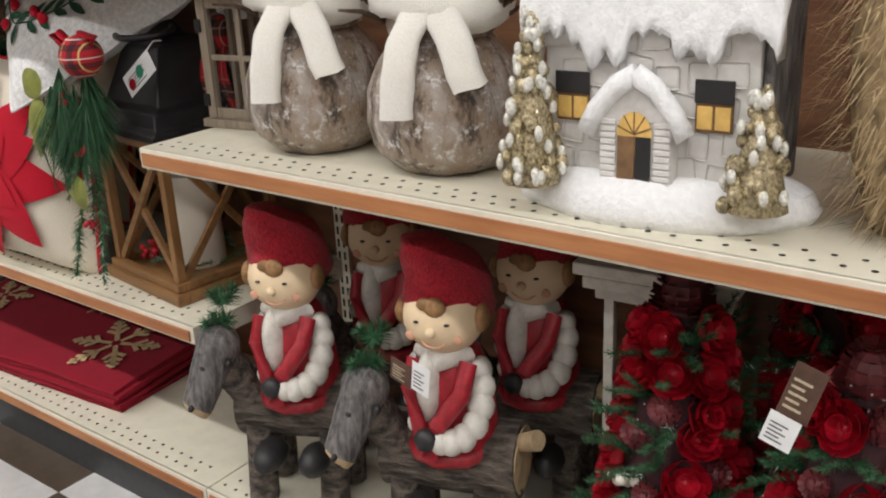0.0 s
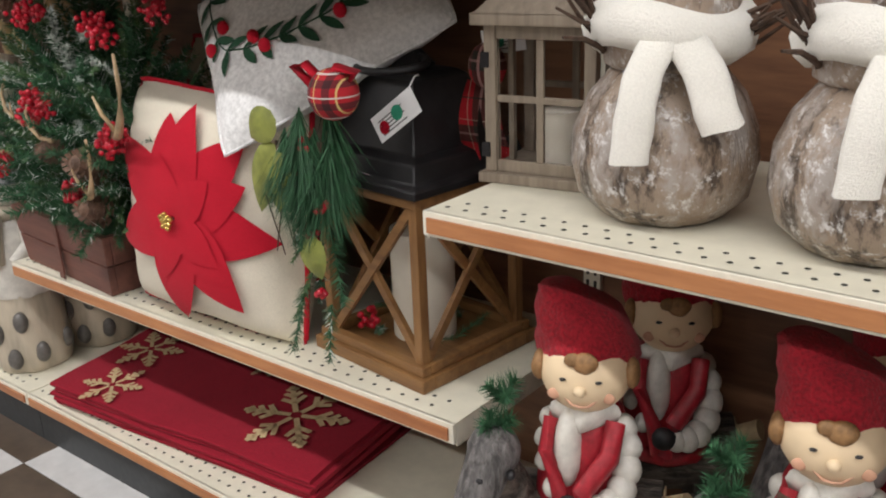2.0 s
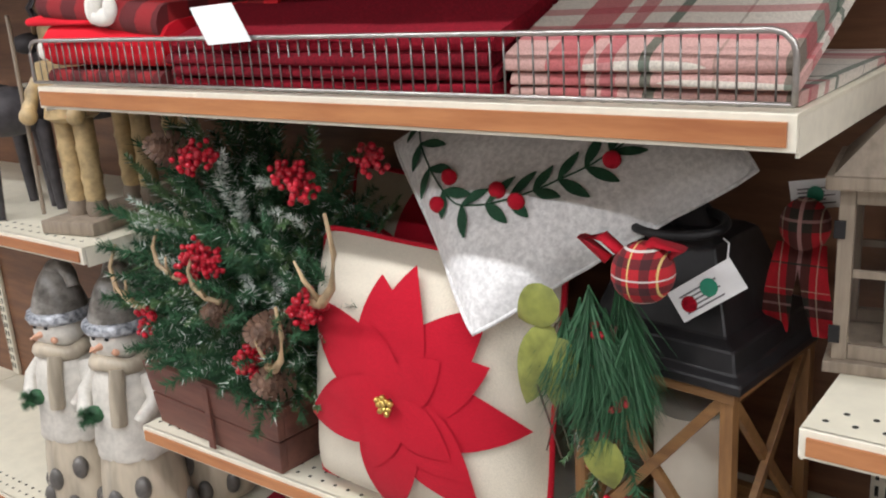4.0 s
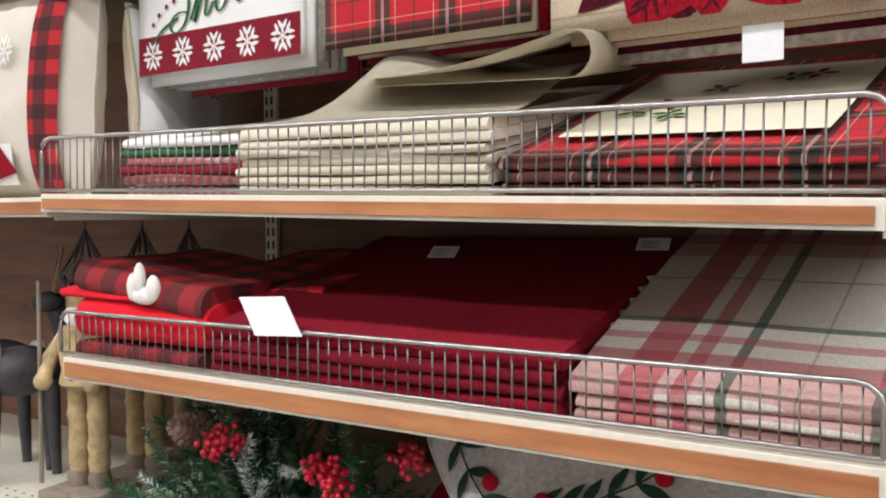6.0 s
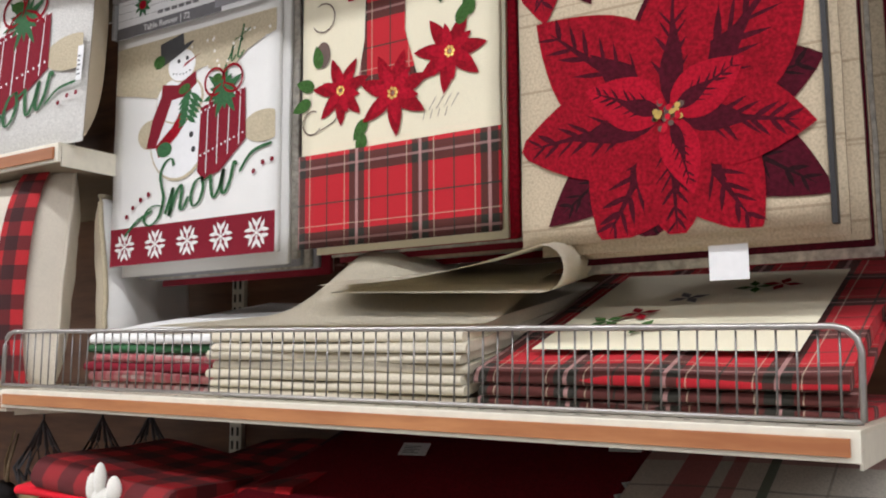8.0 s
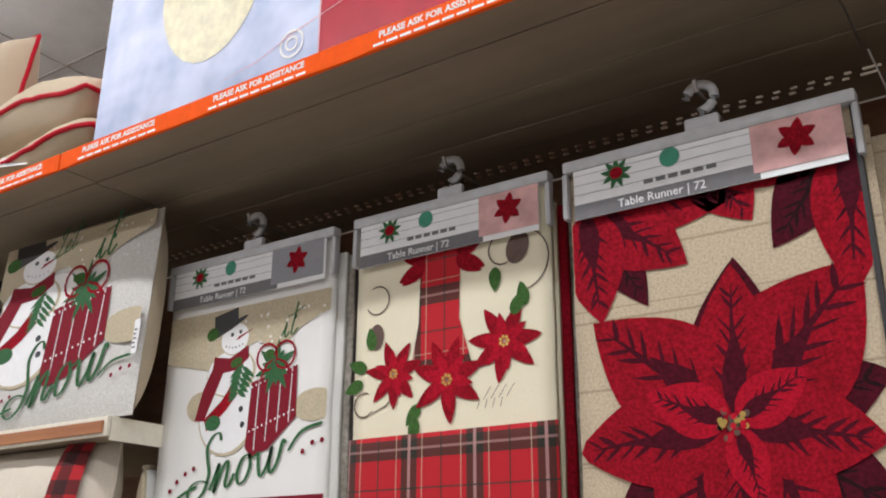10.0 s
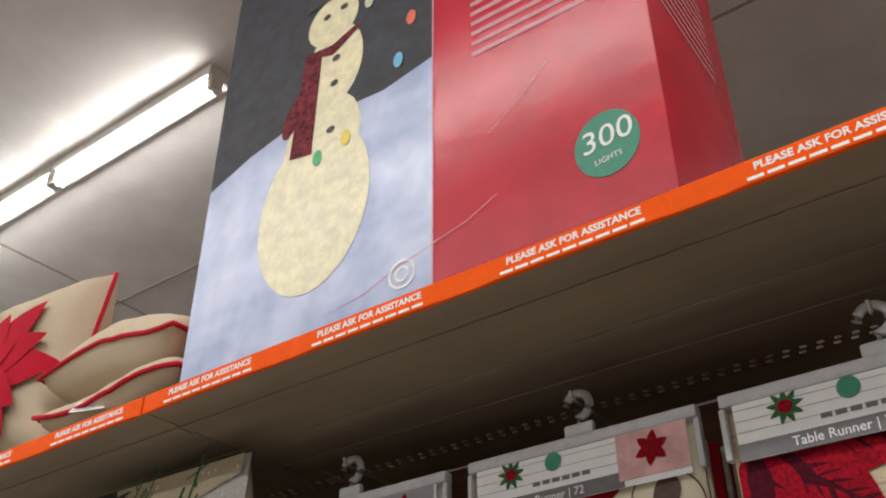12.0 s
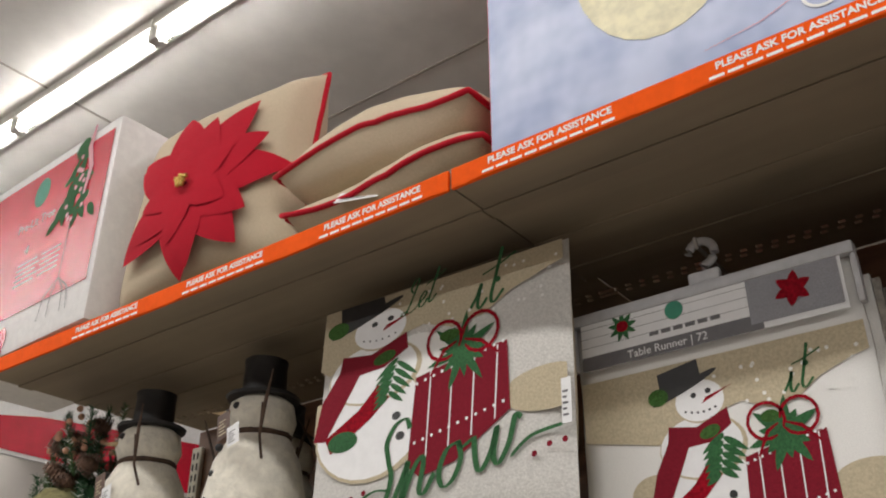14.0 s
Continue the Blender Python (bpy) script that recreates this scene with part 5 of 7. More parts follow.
# --- weathered window lantern ---
def window_lantern(x, y, z, rz):
    e = empty("window_lantern", x, y, z, rz, label="weathered wooden lantern with divided glass panes", category="lantern")
    w, d, h = .156, .14, .210
    bm = bmesh.new()
    box(bm, -.008, w + .008, -.008, d + .008, 0, .014, .002)
    part("base", bm, M_greywood, e)
    for px in (0, w - .016):
        for py in (0, d - .016):
            bm = bmesh.new()
            box(bm, px, px + .016, py, py + .016, .0142, h, .0012)
            part("post", bm, M_greywood, e)
    for py in (.003, d - .013):
        for zz in (.0145, h - .018):
            bm = bmesh.new()
            box(bm, .0165, w - .0165, py, py + .01, zz, zz + .016, .001)
            part("rail", bm, M_greywood, e)
        bm = bmesh.new()
        box(bm, w / 2 - .005, w / 2 + .005, py + .001, py + .008, .031, h - .0185, .001)
        part("mullion", bm, M_greywood, e)
        bm = bmesh.new()
        box(bm, .0165, w - .0165, py + .0015, py + .0075, h * .52, h * .52 + .009, .001)
        part("crossbar", bm, M_greywood, e)
    for px in (.004, w - .012):
        bm = bmesh.new()
        box(bm, px, px + .008, d / 2 - .005, d / 2 + .005, .015, h, .001)
        part("side_mullion", bm, M_greywood, e)
    bm = bmesh.new()
    box(bm, .0166, w - .0166, .0075, .0095, .031, h - .019)
    g = part("pane", bm, M_glass, e, "clear glass pane")
    g.visible_shadow = False
    bm = bmesh.new()
    box(bm, -.014, w + .014, -.014, d + .014, h, h + .016, .003)
    part("roof_base", bm, M_greywood, e)
    bm = bmesh.new()
    bmesh.ops.create_cone(bm, cap_ends=True, segments=4, radius1=.12, radius2=.03, depth=.07, matrix=pose(w / 2, d / 2, h + .051, 0, 0, 45))
    part("roof", bm, M_greywood, e)
    for zz in (.045, h - .045):
        bm = bmesh.new()
        box(bm, -.004, .008, -.004, -.0005, zz - .010, zz + .010, .001)
        part("hinge", bm, M_blackmetal, e)
    bm = bmesh.new()
    rod(bm, (w - .012, -.006, .105), (w + .012, -.008, .105), .003)
    ball(bm, (w - .012, -.006, .105), .006, 8, 6)
    part("latch", bm, M_steel, e)
    bm = bmesh.new()
    rod(bm, (w / 2, d / 2, .0145), (w / 2, d / 2, .09), .03, seg=18)
    part("candle", bm, M_candle, e, smooth=50)


window_lantern(-.012, .184, .7355, 9)


# --- lit snowy house ornament ---
def snow_house(x, y, z, rz):
    e = empty("house_ornament", x, y, z, rz, label="snow-covered plaster house with amber windows and glitter trees", category="ornament")
    e.matrix_world = e.matrix_world @ Matrix.Diagonal((.90, .92, 1.10, 1))
    bm = bmesh.new()
    lathe(bm, [(.19, 0), (.196, .012), (.185, .03), (.15, .042), (.05, .046)], 40, (.165, .092, 0), .50, lambda a, zz: 1 + .035 * math.sin(a * 3) + .02 * math.sin(a * 7 + 1))
    rough_up(bm, .004, 40)
    part("snow_base", bm, M_snow, e, smooth=True)
    bm = bmesh.new()
    box(bm, .035, .30, .045, .165, .02, .195, .004)
    bmesh.ops.subdivide_edges(bm, edges=bm.edges[:], cuts=6, use_grid_fill=True)
    rough_up(bm, .0022, 45)
    part("wall", bm, M_stone, e, smooth=40)
    rng = random.Random(6)
    bm = bmesh.new()
    for i in range(7):
        for j in range(5):
            px, pz = .056 + .040 * i + .018 * (j % 2) + rng.uniform(-.006, .006), .050 + .031 * j + rng.uniform(-.004, .004)
            if px < .282:
                rw, rh = rng.uniform(.012, .0185), rng.uniform(.010, .0145)
                box(bm, px - rw, px + rw, .0432 + rng.uniform(0, .0010), .046, pz - rh, pz + rh, .0040, pose(px, 0, pz, 0, rng.uniform(-9, 9), 0) @ pose(-px, 0, -pz))
    part("wall_stone", bm, M_stone, e, kind="stuff")
    # roof: a thick pillow of snow with a ragged eave
    bm = bmesh.new()
    def roof(u, v):
        px = .008 + u * .314
        top = v
        lobe = max(0, noise.noise(Vector((px * 62, 3.7, 1)))) * .045 + .010 * math.sin(px * 57 + 1)
        zz = .178 + .19 * top - lobe * (1 - top) ** 4
        return Vector((px, .026 + .085 * top - .016 * math.sin(math.pi * min(1, top * 1.3)) + .006 * noise.noise(Vector((px * 40, top * 9, 5))), zz))
    g = patch(bm, roof, 90, 14)
    k = [[bm.verts.new(v.co + Vector((0, .026, .002))) for v in col] for col in g]
    for a, b in zip(k, k[1:]):
        for j in range(14):
            bm.faces.new((a[j], a[j + 1], b[j + 1], b[j]))
    for i in range(90):
        bm.faces.new((g[i][0], k[i][0], k[i + 1][0], g[i + 1][0]))
        bm.faces.new((g[i][14], g[i + 1][14], k[i + 1][14], k[i][14]))
    for i in (0, 90):
        for j in range(14):
            bm.faces.new((g[i][j], g[i][j + 1], k[i][j + 1], k[i][j]))
    rough_up(bm, .003, 60)
    part("roof_snow", bm, M_snow, e, smooth=True)
    bm = bmesh.new()
    box(bm, .03, .305, .12, .168, .196, .365, .004)
    part("gable", bm, M_stone, e)
    bm = bmesh.new()
    box(bm, .3005, .3145, .05, .17, .03, .31, .005)
    rough_up(bm, .002, 30)
    part("end_wall", bm, M_barkgrey, e)
    # porch
    cx = .165
    bm = bmesh.new()
    box(bm, cx - .045, cx + .045, .022, .046, .03, .100, .003)
    bm.faces.new([bm.verts.new(p) for p in ((cx - .047, .0215, .100), (cx + .047, .0215, .100), (cx, .0215, .136))])
    part("porch_wall", bm, M_stone, e)
    bm = bmesh.new()
    for i in range(10):
        for s in (-1, 1):
            box(bm, cx + s * .034 - .010, cx + s * .034 + .010, .0195, .0222, .036 + i * .0066, .0412 + i * .0066, .001)
    part("porch_stone", bm, M_stone, e, kind="stuff")
    bm = bmesh.new()
    for s in (-1, 1):
        tube(bm, [(cx, .020, .146), (cx + s * .025, .020, .133), (cx + s * .050, .020, .108), (cx + s * .062, .020, .088)], .0115, 8)
    rough_up(bm, .002, 50)
    part("porch_snow", bm, M_snow, e, smooth=True)
    bm = bmesh.new()
    disc(bm, cx, .088, .022, .022, .0185, 20)
    part("fanlight", bm, M_amber, e, "amber fanlight")
    deco("fanlight_bar", M_brown, e, lambda b: [stroke(b, [(cx, .088), (cx + .023 * math.cos(radians(a)), .088 + .022 * math.sin(radians(a)))], .003, .0178) for a in (20, 55, 90, 125, 160)])
    deco("door_leaf", M_brown, e, lambda b: box(b, cx - .021, cx + .001, .0172, .0190, .034, .086, .001))
    deco("doorway", M_black, e, lambda b: box(b, cx + .0015, cx + .021, .0182, .0190, .034, .086))
    for wx in (.075, .252):
        win = part("window", (lambda b: (box(b, wx - .022, wx + .022, .0395, .0425, .092, .140, .001), b)[1])(bmesh.new()), M_brown, e)
        deco("shutter", M_black, win, lambda b: box(b, wx - .023, wx + .023, .037, .0392, .120, .142, .001))
        for s in (-1, 1):
            deco("pane", M_amber, win, lambda b: box(b, wx + s * .0105 - .009, wx + s * .0105 + .009, .0382, .0392, .095, .117, .001), "amber lit pane")
    deco("roof_window", M_black, e, lambda b: box(b, .145, .185, .034, .06, .262, .285, .001))
    for tx, ty, h, r, mm in ((.034, .012, .168, .036, M_glit), (.312, .018, .108, .036, M_glit)):
        bm = bmesh.new()
        rr = random.Random(int(tx * 900))
        lathe(bm, [(r, .0), (r * .75, h * .3), (r * .5, h * .6), (r * .2, h * .9), (.002, h)], 12, (tx, ty, .03))
        for i in range(70):
            t = rr.random() ** .8
            a = rr.uniform(0, 6.28)
            q = r * (1 - t) + .004
            ball(bm, (tx + q * math.cos(a), ty + q * math.sin(a), .032 + h * t), rr.uniform(.006, .011) * (1.1 - .5 * t), 6, 5)
        part("glitter_tree", bm, mm, e, "gold glitter tree", True)
        bm = bmesh.new()
        for i in range(44 if h > .12 else 16):
            t = rr.random() ** 1.2
            a = rr.uniform(2.8, 6.6)
            q = r * (1 - t) + .006
            ball(bm, (tx + q * math.cos(a), ty + q * math.sin(a) - .004, .040 + h * t), (.0055, .0055, .0075), 7, 5)
        part("tree_snow", bm, M_glitw, e, smooth=True)


snow_house(.662, .056, .7355, 3)

# straw figure at the end of the shelf
e = empty("straw_figure", 1.075, .20, .7355, label="shaggy figure bound from brown straw", category="figurine")
rng = random.Random(12)
bm = bmesh.new()
for i in range(2200):
    a, t = rng.uniform(0, 6.28), rng.random()
    r = .055 + .035 * math.sin(t * 3.0) + rng.uniform(-.015, .02)
    p = Vector((r * math.cos(a), r * math.sin(a), .005 + .34 * t))
    d = Vector((math.cos(a) * .5 + rng.uniform(-.3, .3), math.sin(a) * .5 + rng.uniform(-.3, .3), rng.uniform(-1.2, .2))).normalized() * rng.uniform(.03, .06)
    if p.z + d.z < .001:
        d.z = .001 - p.z
    s = Vector((-math.sin(a), math.cos(a), 0)) * .0011
    bm.faces.new([bm.verts.new(q) for q in (p - s, p + s, p + d)])
part("straw", bm, M_straw, e, kind="stuff")
bm = bmesh.new()
lathe(bm, [(.05, 0), (.075, .08), (.085, .2), (.06, .3), (.02, .35)], 16)
part("body", bm, M_straw, e, smooth=True)


# --- red flower cone trees ---
def cone_tree(x, y, z, h, r, seed, tag=False):
    e = empty("cone_tree", x, y, z, rz=seed * 40, label="cone tree of red wooden roses, berries and pine cones", category="cone tree", group="red cone trees")
    rng = random.Random(seed)
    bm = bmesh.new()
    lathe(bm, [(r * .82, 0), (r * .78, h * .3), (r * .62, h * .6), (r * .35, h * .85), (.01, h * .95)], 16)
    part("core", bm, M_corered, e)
    def at(t, a, k=1.0):
        q = r * (1 - t ** 1.6 * .8) * .85 * k
        return Vector((q * math.cos(a), q * math.sin(a), .02 + (h - .04) * t))
    rose = bmesh.new()
    for k in range(3):
        n, rr = 6, .027 - .007 * k
        for i in range(n):
            a = 2 * math.pi * (i + .5 * k) / n
            # a cupped shaving, standing up round the heart
            rows = []
            for v in range(4):
                t = v / 3
                rad = rr * (.35 + .65 * math.sin(t * 1.45))
                zz = .002 + .004 * k + .016 * t * t
                rows.append([rose.verts.new((rad * math.cos(a + (u - 1) * .62 * (1 - .25 * t)), rad * math.sin(a + (u - 1) * .62 * (1 - .25 * t)), zz + (.001 * k if u != 1 else .003))) for u in range(3)])
            for p, q in zip(rows, rows[1:]):
                for u in (0, 1):
                    rose.faces.new((p[u], p[u + 1], q[u + 1], q[u]))
    ball(rose, (0, 0, .009), (.007, .007, .006), 8, 6)
    me = finish(rose, "wooden_rose", True)
    me.materials.append(M_rose)
    i = 0
    for lvl in range(11):
        t = .03 + lvl * .085
        n = max(6, int(17 * (1 - t * .60)))
        for j in range(n):
            a = 2 * math.pi * (j + .5 * (lvl % 2)) / n + rng.uniform(-.15, .15)
            p = at(t + rng.uniform(-.02, .02), a)
            out = Vector((math.cos(a), math.sin(a), .45))
            kind = rng.random()
            if kind < .62:
                m = Matrix.Translation(p) @ out.to_track_quat("Z", "Y").to_matrix().to_4x4() @ Matrix.Diagonal((rng.uniform(1.0, 1.25), rng.uniform(1.0, 1.25), 1.3, 1))
                again("wooden_rose", me, e, m)
            elif kind < .72:
                cone_part(e, p, .026, out, mtl=M_conered)
            elif kind < .77:
                berry_cluster(e, p + out * .012, .014, 5, seed * 100 + i, .0085, M_berry2, "white_berry")
            else:
                for q in range(3):
                    again("pine_sprig", SPRIGS[0], e, aim(p, out + Vector((rng.uniform(-.6, .6), rng.uniform(-.6, .6), rng.uniform(-.3, .6))), 0, .45))
            i += 1
    cone_part(e, (0, 0, h - .03), .042, (0, 0, 1), mtl=M_conered)
    for q in range(60):
        t, a = rng.uniform(.05, .85), rng.uniform(0, 6.28)
        again("pine_sprig", SPRIGS[q % 2], e, aim(at(t, a, .75), (math.cos(a), math.sin(a), rng.uniform(-.2, .5)), 0, .5))
    bm = bmesh.new()
    for q in range(90):
        p = at(rng.random(), rng.uniform(0, 6.28), 1.16)
        ball(bm, p, .0016, 5, 4)
    part("glitter_bead", bm, M_glitw, e, kind="stuff")
    return e


M_rose = mat("red_wood_petals", (.42, .006, .020), .30, var=.45, scale=40, bump=.2, each=.45)
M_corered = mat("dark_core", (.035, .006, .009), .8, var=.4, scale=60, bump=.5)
M_conered = mat("dark_red_cone", (.13, .018, .022), .55, var=.4, scale=50, bump=.2)
cone_tree(.825, .195, .0965, .545, .098, 1)
cone_tree(1.050, .175, .0965, .50, .115, 2)
cone_tree(.965, .375, .0965, .56, .10, 3)
e = empty("price_tag", .972, .068, .540, 0, 0, 16, "brown and white price tag on a cone tree", "price tag", "price tags")
tag_card(e, pose(.006, 0, .022), .034, .066)
tag_card(e, pose(.002, -.001, -.018), .034, .040, False)

# white lantern behind the cone trees
e = empty("white_lantern", .742, .36, .0965, 6, label="white painted wooden lantern behind the cone trees", category="lantern")
for px in (-.075, .06):
    for py in (-.075, .06):
        bm = bmesh.new()
        box(bm, px, px + .015, py, py + .015, 0, .46, .002)
        part("post", bm, M_glazewhite, e)
for zz, r in ((0, .09), (.445, .085), (.462, .10), (.48, .115)):
    bm = bmesh.new()
    box(bm, -r, r, -r if r < .1 else -.095, r if r < .1 else .095, zz, zz + .018, .003)
    part("rail", bm, M_glazewhite, e)

# ---------- wooden lantern with a black metal roof ----------
def crossed_lantern(x, y, z, rz, label):
    e = empty("crossed_lantern", x, y, z, rz, label=label, category="lantern", group="crossed lanterns")
    w, d, h, t = .262, .262, .30, .017
    for (a, b, c, dd) in ((0, w, 0, .026), (0, w, d - .026, d), (0, .026, .0262, d - .0262), (w - .026, w, .0262, d - .0262)):
        bm = bmesh.new()
        box(bm, a, b, c, dd, 0, .022, .003)
        part("base_rail", bm, M_oakx, e)
        bm = bmesh.new()
        k = .008
        box(bm, max(a, k), min(b, w - k), max(c, k), min(dd, d - k), .0222, .038, .003)
        part("base_step", bm, M_oakx, e)
        bm = bmesh.new()
        box(bm, max(a, .014), min(b, w - .014), max(c, .014), min(dd, d - .014), h - .018, h, .002)
        part("top_rail", bm, M_oakx, e)
    i0, i1 = .016, w - .016 - t
    for px in (i0, i1):
        for py in (i0, i1):
            bm = bmesh.new()
            box(bm, px, px + t, py, py + t, .0382, h - .0182, .0015)
            part("post", bm, M_oak, e)
    for face in range(4):
        m = Matrix.Translation((w / 2, d / 2, 0)) @ pose(0, 0, 0, 0, 0, 90 * face) @ Matrix.Translation((-w / 2, -d / 2, 0))
        for s in (0, 1):
            bm = bmesh.new()
            a, b = Vector((.033, .021 + .004 * s, .04)), Vector((w - .033, .021 + .004 * s, h - .02))
            if s:
                a.x, b.x = b.x, a.x
            dv = b - a
            ang = math.atan2(dv.z, dv.x)
            box(bm, 0, dv.length, -.0018, .0018 + .006, -.007, .007, .001, Matrix.Translation(a) @ Matrix.Rotation(-ang, 4, "Y"))
            for v in bm.verts:
                v.co = m @ v.co
            part("cross_brace", bm, M_oakx, e)
    bm = bmesh.new()
    rod(bm, (w / 2, d / 2, .0225), (w / 2, d / 2, .205), .052, .052, 24)
    part("candle", bm, M_candle, e, "cream wax candle", 50)
    bm = bmesh.new()
    box(bm, .0262, w - .0262, .0262, d - .0262, .006, .022)
    part("base_board", bm, M_oakx, e)
    # roof
    bm = bmesh.new()
    def ring(r, zz):
        return [bm.verts.new((w / 2 + sx * r, d / 2 + sy * r, zz)) for sx, sy in ((-1, -1), (1, -1), (1, 1), (-1, 1))]
    prof = [(.131, h + .001), (.131, h + .014), (.118, h + .020), (.112, h + .045), (.092, h + .052), (.058, h + .150), (.045, h + .158), (.012, h + .160)]
    rings = [ring(*p) for p in prof]
    for a, b in zip(rings, rings[1:]):
        for i in range(4):
            bm.faces.new((a[i], a[(i + 1) % 4], b[(i + 1) % 4], b[i]))
    bm.faces.new(rings[0][::-1])
    bm.faces.new(rings[-1])
    bmesh.ops.bevel(bm, geom=bm.edges[:], offset=.002, segments=1, affect="EDGES")
    part("metal_roof", bm, M_blackmetal, e, "black metal roof")
    bm = bmesh.new()
    tube(bm, [(w / 2 + .062 * math.cos(a), d / 2 - .045 + .045 * math.sin(a), h + .172 + .006 * math.sin(a)) for a in [2 * math.pi * i / 24 for i in range(24)]], .006, 8, closed=True)
    part("ring_handle", bm, M_blackmetal, e, "black ring handle", True)
    bm = bmesh.new()
    lathe(bm, [(.03, h + .155), (.034, h + .165), (.02, h + .18), (.012, h + .19)], 14, (w / 2, d / 2, 0))
    part("cap", bm, M_blackmetal, e, smooth=40)
    for i in range(5):
        a = i * 1.3
        again("pine_sprig", SPRIGS[i % 2], e, aim((w / 2 + .07 * math.cos(a), d / 2 + .07 * math.sin(a), .03), (math.cos(a + 1.5), math.sin(a + 1.5), .3), 0, .5))
    berry_cluster(e, (.07, .06, .05), .02, 12, 3, .006)
    return e


crossed_lantern(-.352, .155, .4055, -7, "wooden lantern with crossed braces, candle and black metal roof")

# swag of pine, berries and a tartan bauble hung on the lantern
e = empty("pine_swag", -.235, .085, .845, label="pine swag with berries and a tartan bauble on the lantern", category="swag")
bm = bmesh.new()
ball(bm, (.045, -.005, .012), .036, 20, 14)
part("bauble", bm, plaid("bauble_tartan", (.42, .010, .018), [(0, .03, 0, .010, (.01, .01, .012), .7), (1, .03, 0, .010, (.01, .01, .012), .7), (0, .03, .012, .002, (.7, .55, .2), .8), (1, .03, .012, .002, (.7, .7, .65), .8)]), e, "tartan bauble", True)
bm = bmesh.new()
for s in (-1, 1):
    tube(bm, [(.03, 0, .02), (.03 + s * .03, -.01, .05), (.03 + s * .06, -.005, .045), (.03 + s * .03, 0, .02)], .007, 6)
part("ribbon_bow", bm, M_piping, e, smooth=True)
rng = random.Random(31)
for i in range(9):
    again("long_pine_sprig", LONGPINE, e, aim((rng.uniform(-.05, .03), rng.uniform(-.02, .03), rng.uniform(-.07, .0)), (rng.uniform(-.22, .16), rng.uniform(-.25, .02), -1), i * 40, rng.uniform(.8, 1.05)))
for i in range(8):
    again("pine_sprig", SPRIGS[i % 3], e, aim((-.02 + rng.uniform(-.02, .03), rng.uniform(-.02, .02), -.10 - .03 * i), (rng.uniform(-.6, .5), rng.uniform(-.4, 0), -.9), 0, .8))
M_leaf = mat("magnolia_leaf", (.22, .24, .05), .45, var=.3, scale=30, bump=.2)
for px, pz, a, l in ((-.062, -.055, 252, .125), (-.045, -.07, 262, .10), (-.05, -.02, 215, .07), (.0, -.19, 285, .07)):
    bm = bmesh.new()
    petal(bm, px, pz, a, l, .055, .03, n=8, curl=.012)
    part("leaf", bm, M_leaf, e, "olive magnolia leaf", True)
bm = bmesh.new()
for i in range(6):
    p = Vector((rng.uniform(-.06, .03), rng.uniform(-.03, 0), -.06))
    tube(bm, [p, p + Vector((rng.uniform(-.03, .02), -.01, -.08)), p + Vector((rng.uniform(-.05, .03), -.01, -.17))], .002, 5, .001)
part("twig", bm, M_twig, e)
for i in range(6):
    berry_cluster(e, (rng.uniform(-.02, .03), -.02, -.06 - .045 * i), .012, 7, 40 + i, .005)
e = empty("price_tag", -.170, .150, .776, 4, -8, -36, "white printed tag tied to the lantern handle", "price tag", "price tags")
tag_card(e, pose(0, 0, 0), .090, .040, False)
deco("round_mark", M_teal, e, lambda b: disc(b, .05, .022, .011, y=-.0012))
deco("cone_print", M_redprint, e, lambda b: disc(b, .018, .016, .010, y=-.0012))
bm = bmesh.new()
tube(bm, [(.086, 0, .038), (.090, .02, .055), (.075, .05, .065)], .0012, 5)
part("string", bm, M_paper, e)
e = empty("price_tag", -.095, .30, .885, 0, 0, -10, "white printed tag on the lantern behind", "price tag", "price tags")
tag_card(e, pose(0, 0, 0), .075, .036, False)
deco("round_mark", M_teal, e, lambda b: disc(b, .03, .018, .010, y=-.0012))


# ---------- planter with pine, antlers and berries ----------
e = empty("planter_arrangement", -1.195, .112, .4055, -4, label="red-brown wooden planter filled with pine, antlers and berries", category="planter")
PW, PD, PH = .352, .22, .125
for zz in (0, .064):
    for nm, a in (("front_plank", (0, PW, 0, .014)), ("rear_plank", (0, PW, PD - .014, PD)), ("side_plank", (PW - .014, PW, .0142, PD - .0142)), ("side_plank", (0, .014, .0142, PD - .0142))):
        bm = bmesh.new()
        box(bm, a[0], a[1], a[2], a[3], zz + .001, zz + .062, .002)
        for v in bm.verts:
            k = 1 + .10 * v.co.z / PH
            v.co.x, v.co.y = PW / 2 + (v.co.x - PW / 2) * k, PD / 2 + (v.co.y - PD / 2) * k
        part(nm, bm, M_redwood, e)
bm = bmesh.new()
box(bm, .168, .184, -.013, -.0085, .002, .122, .001)
part("batten", bm, M_redwood, e)
bm = bmesh.new()
box(bm, .015, PW - .015, .015, PD - .015, .001, .12)
part("moss_fill", bm, M_needle, e)
rng = random.Random(77)
centre = Vector((PW * .72, PD * .42, .17))
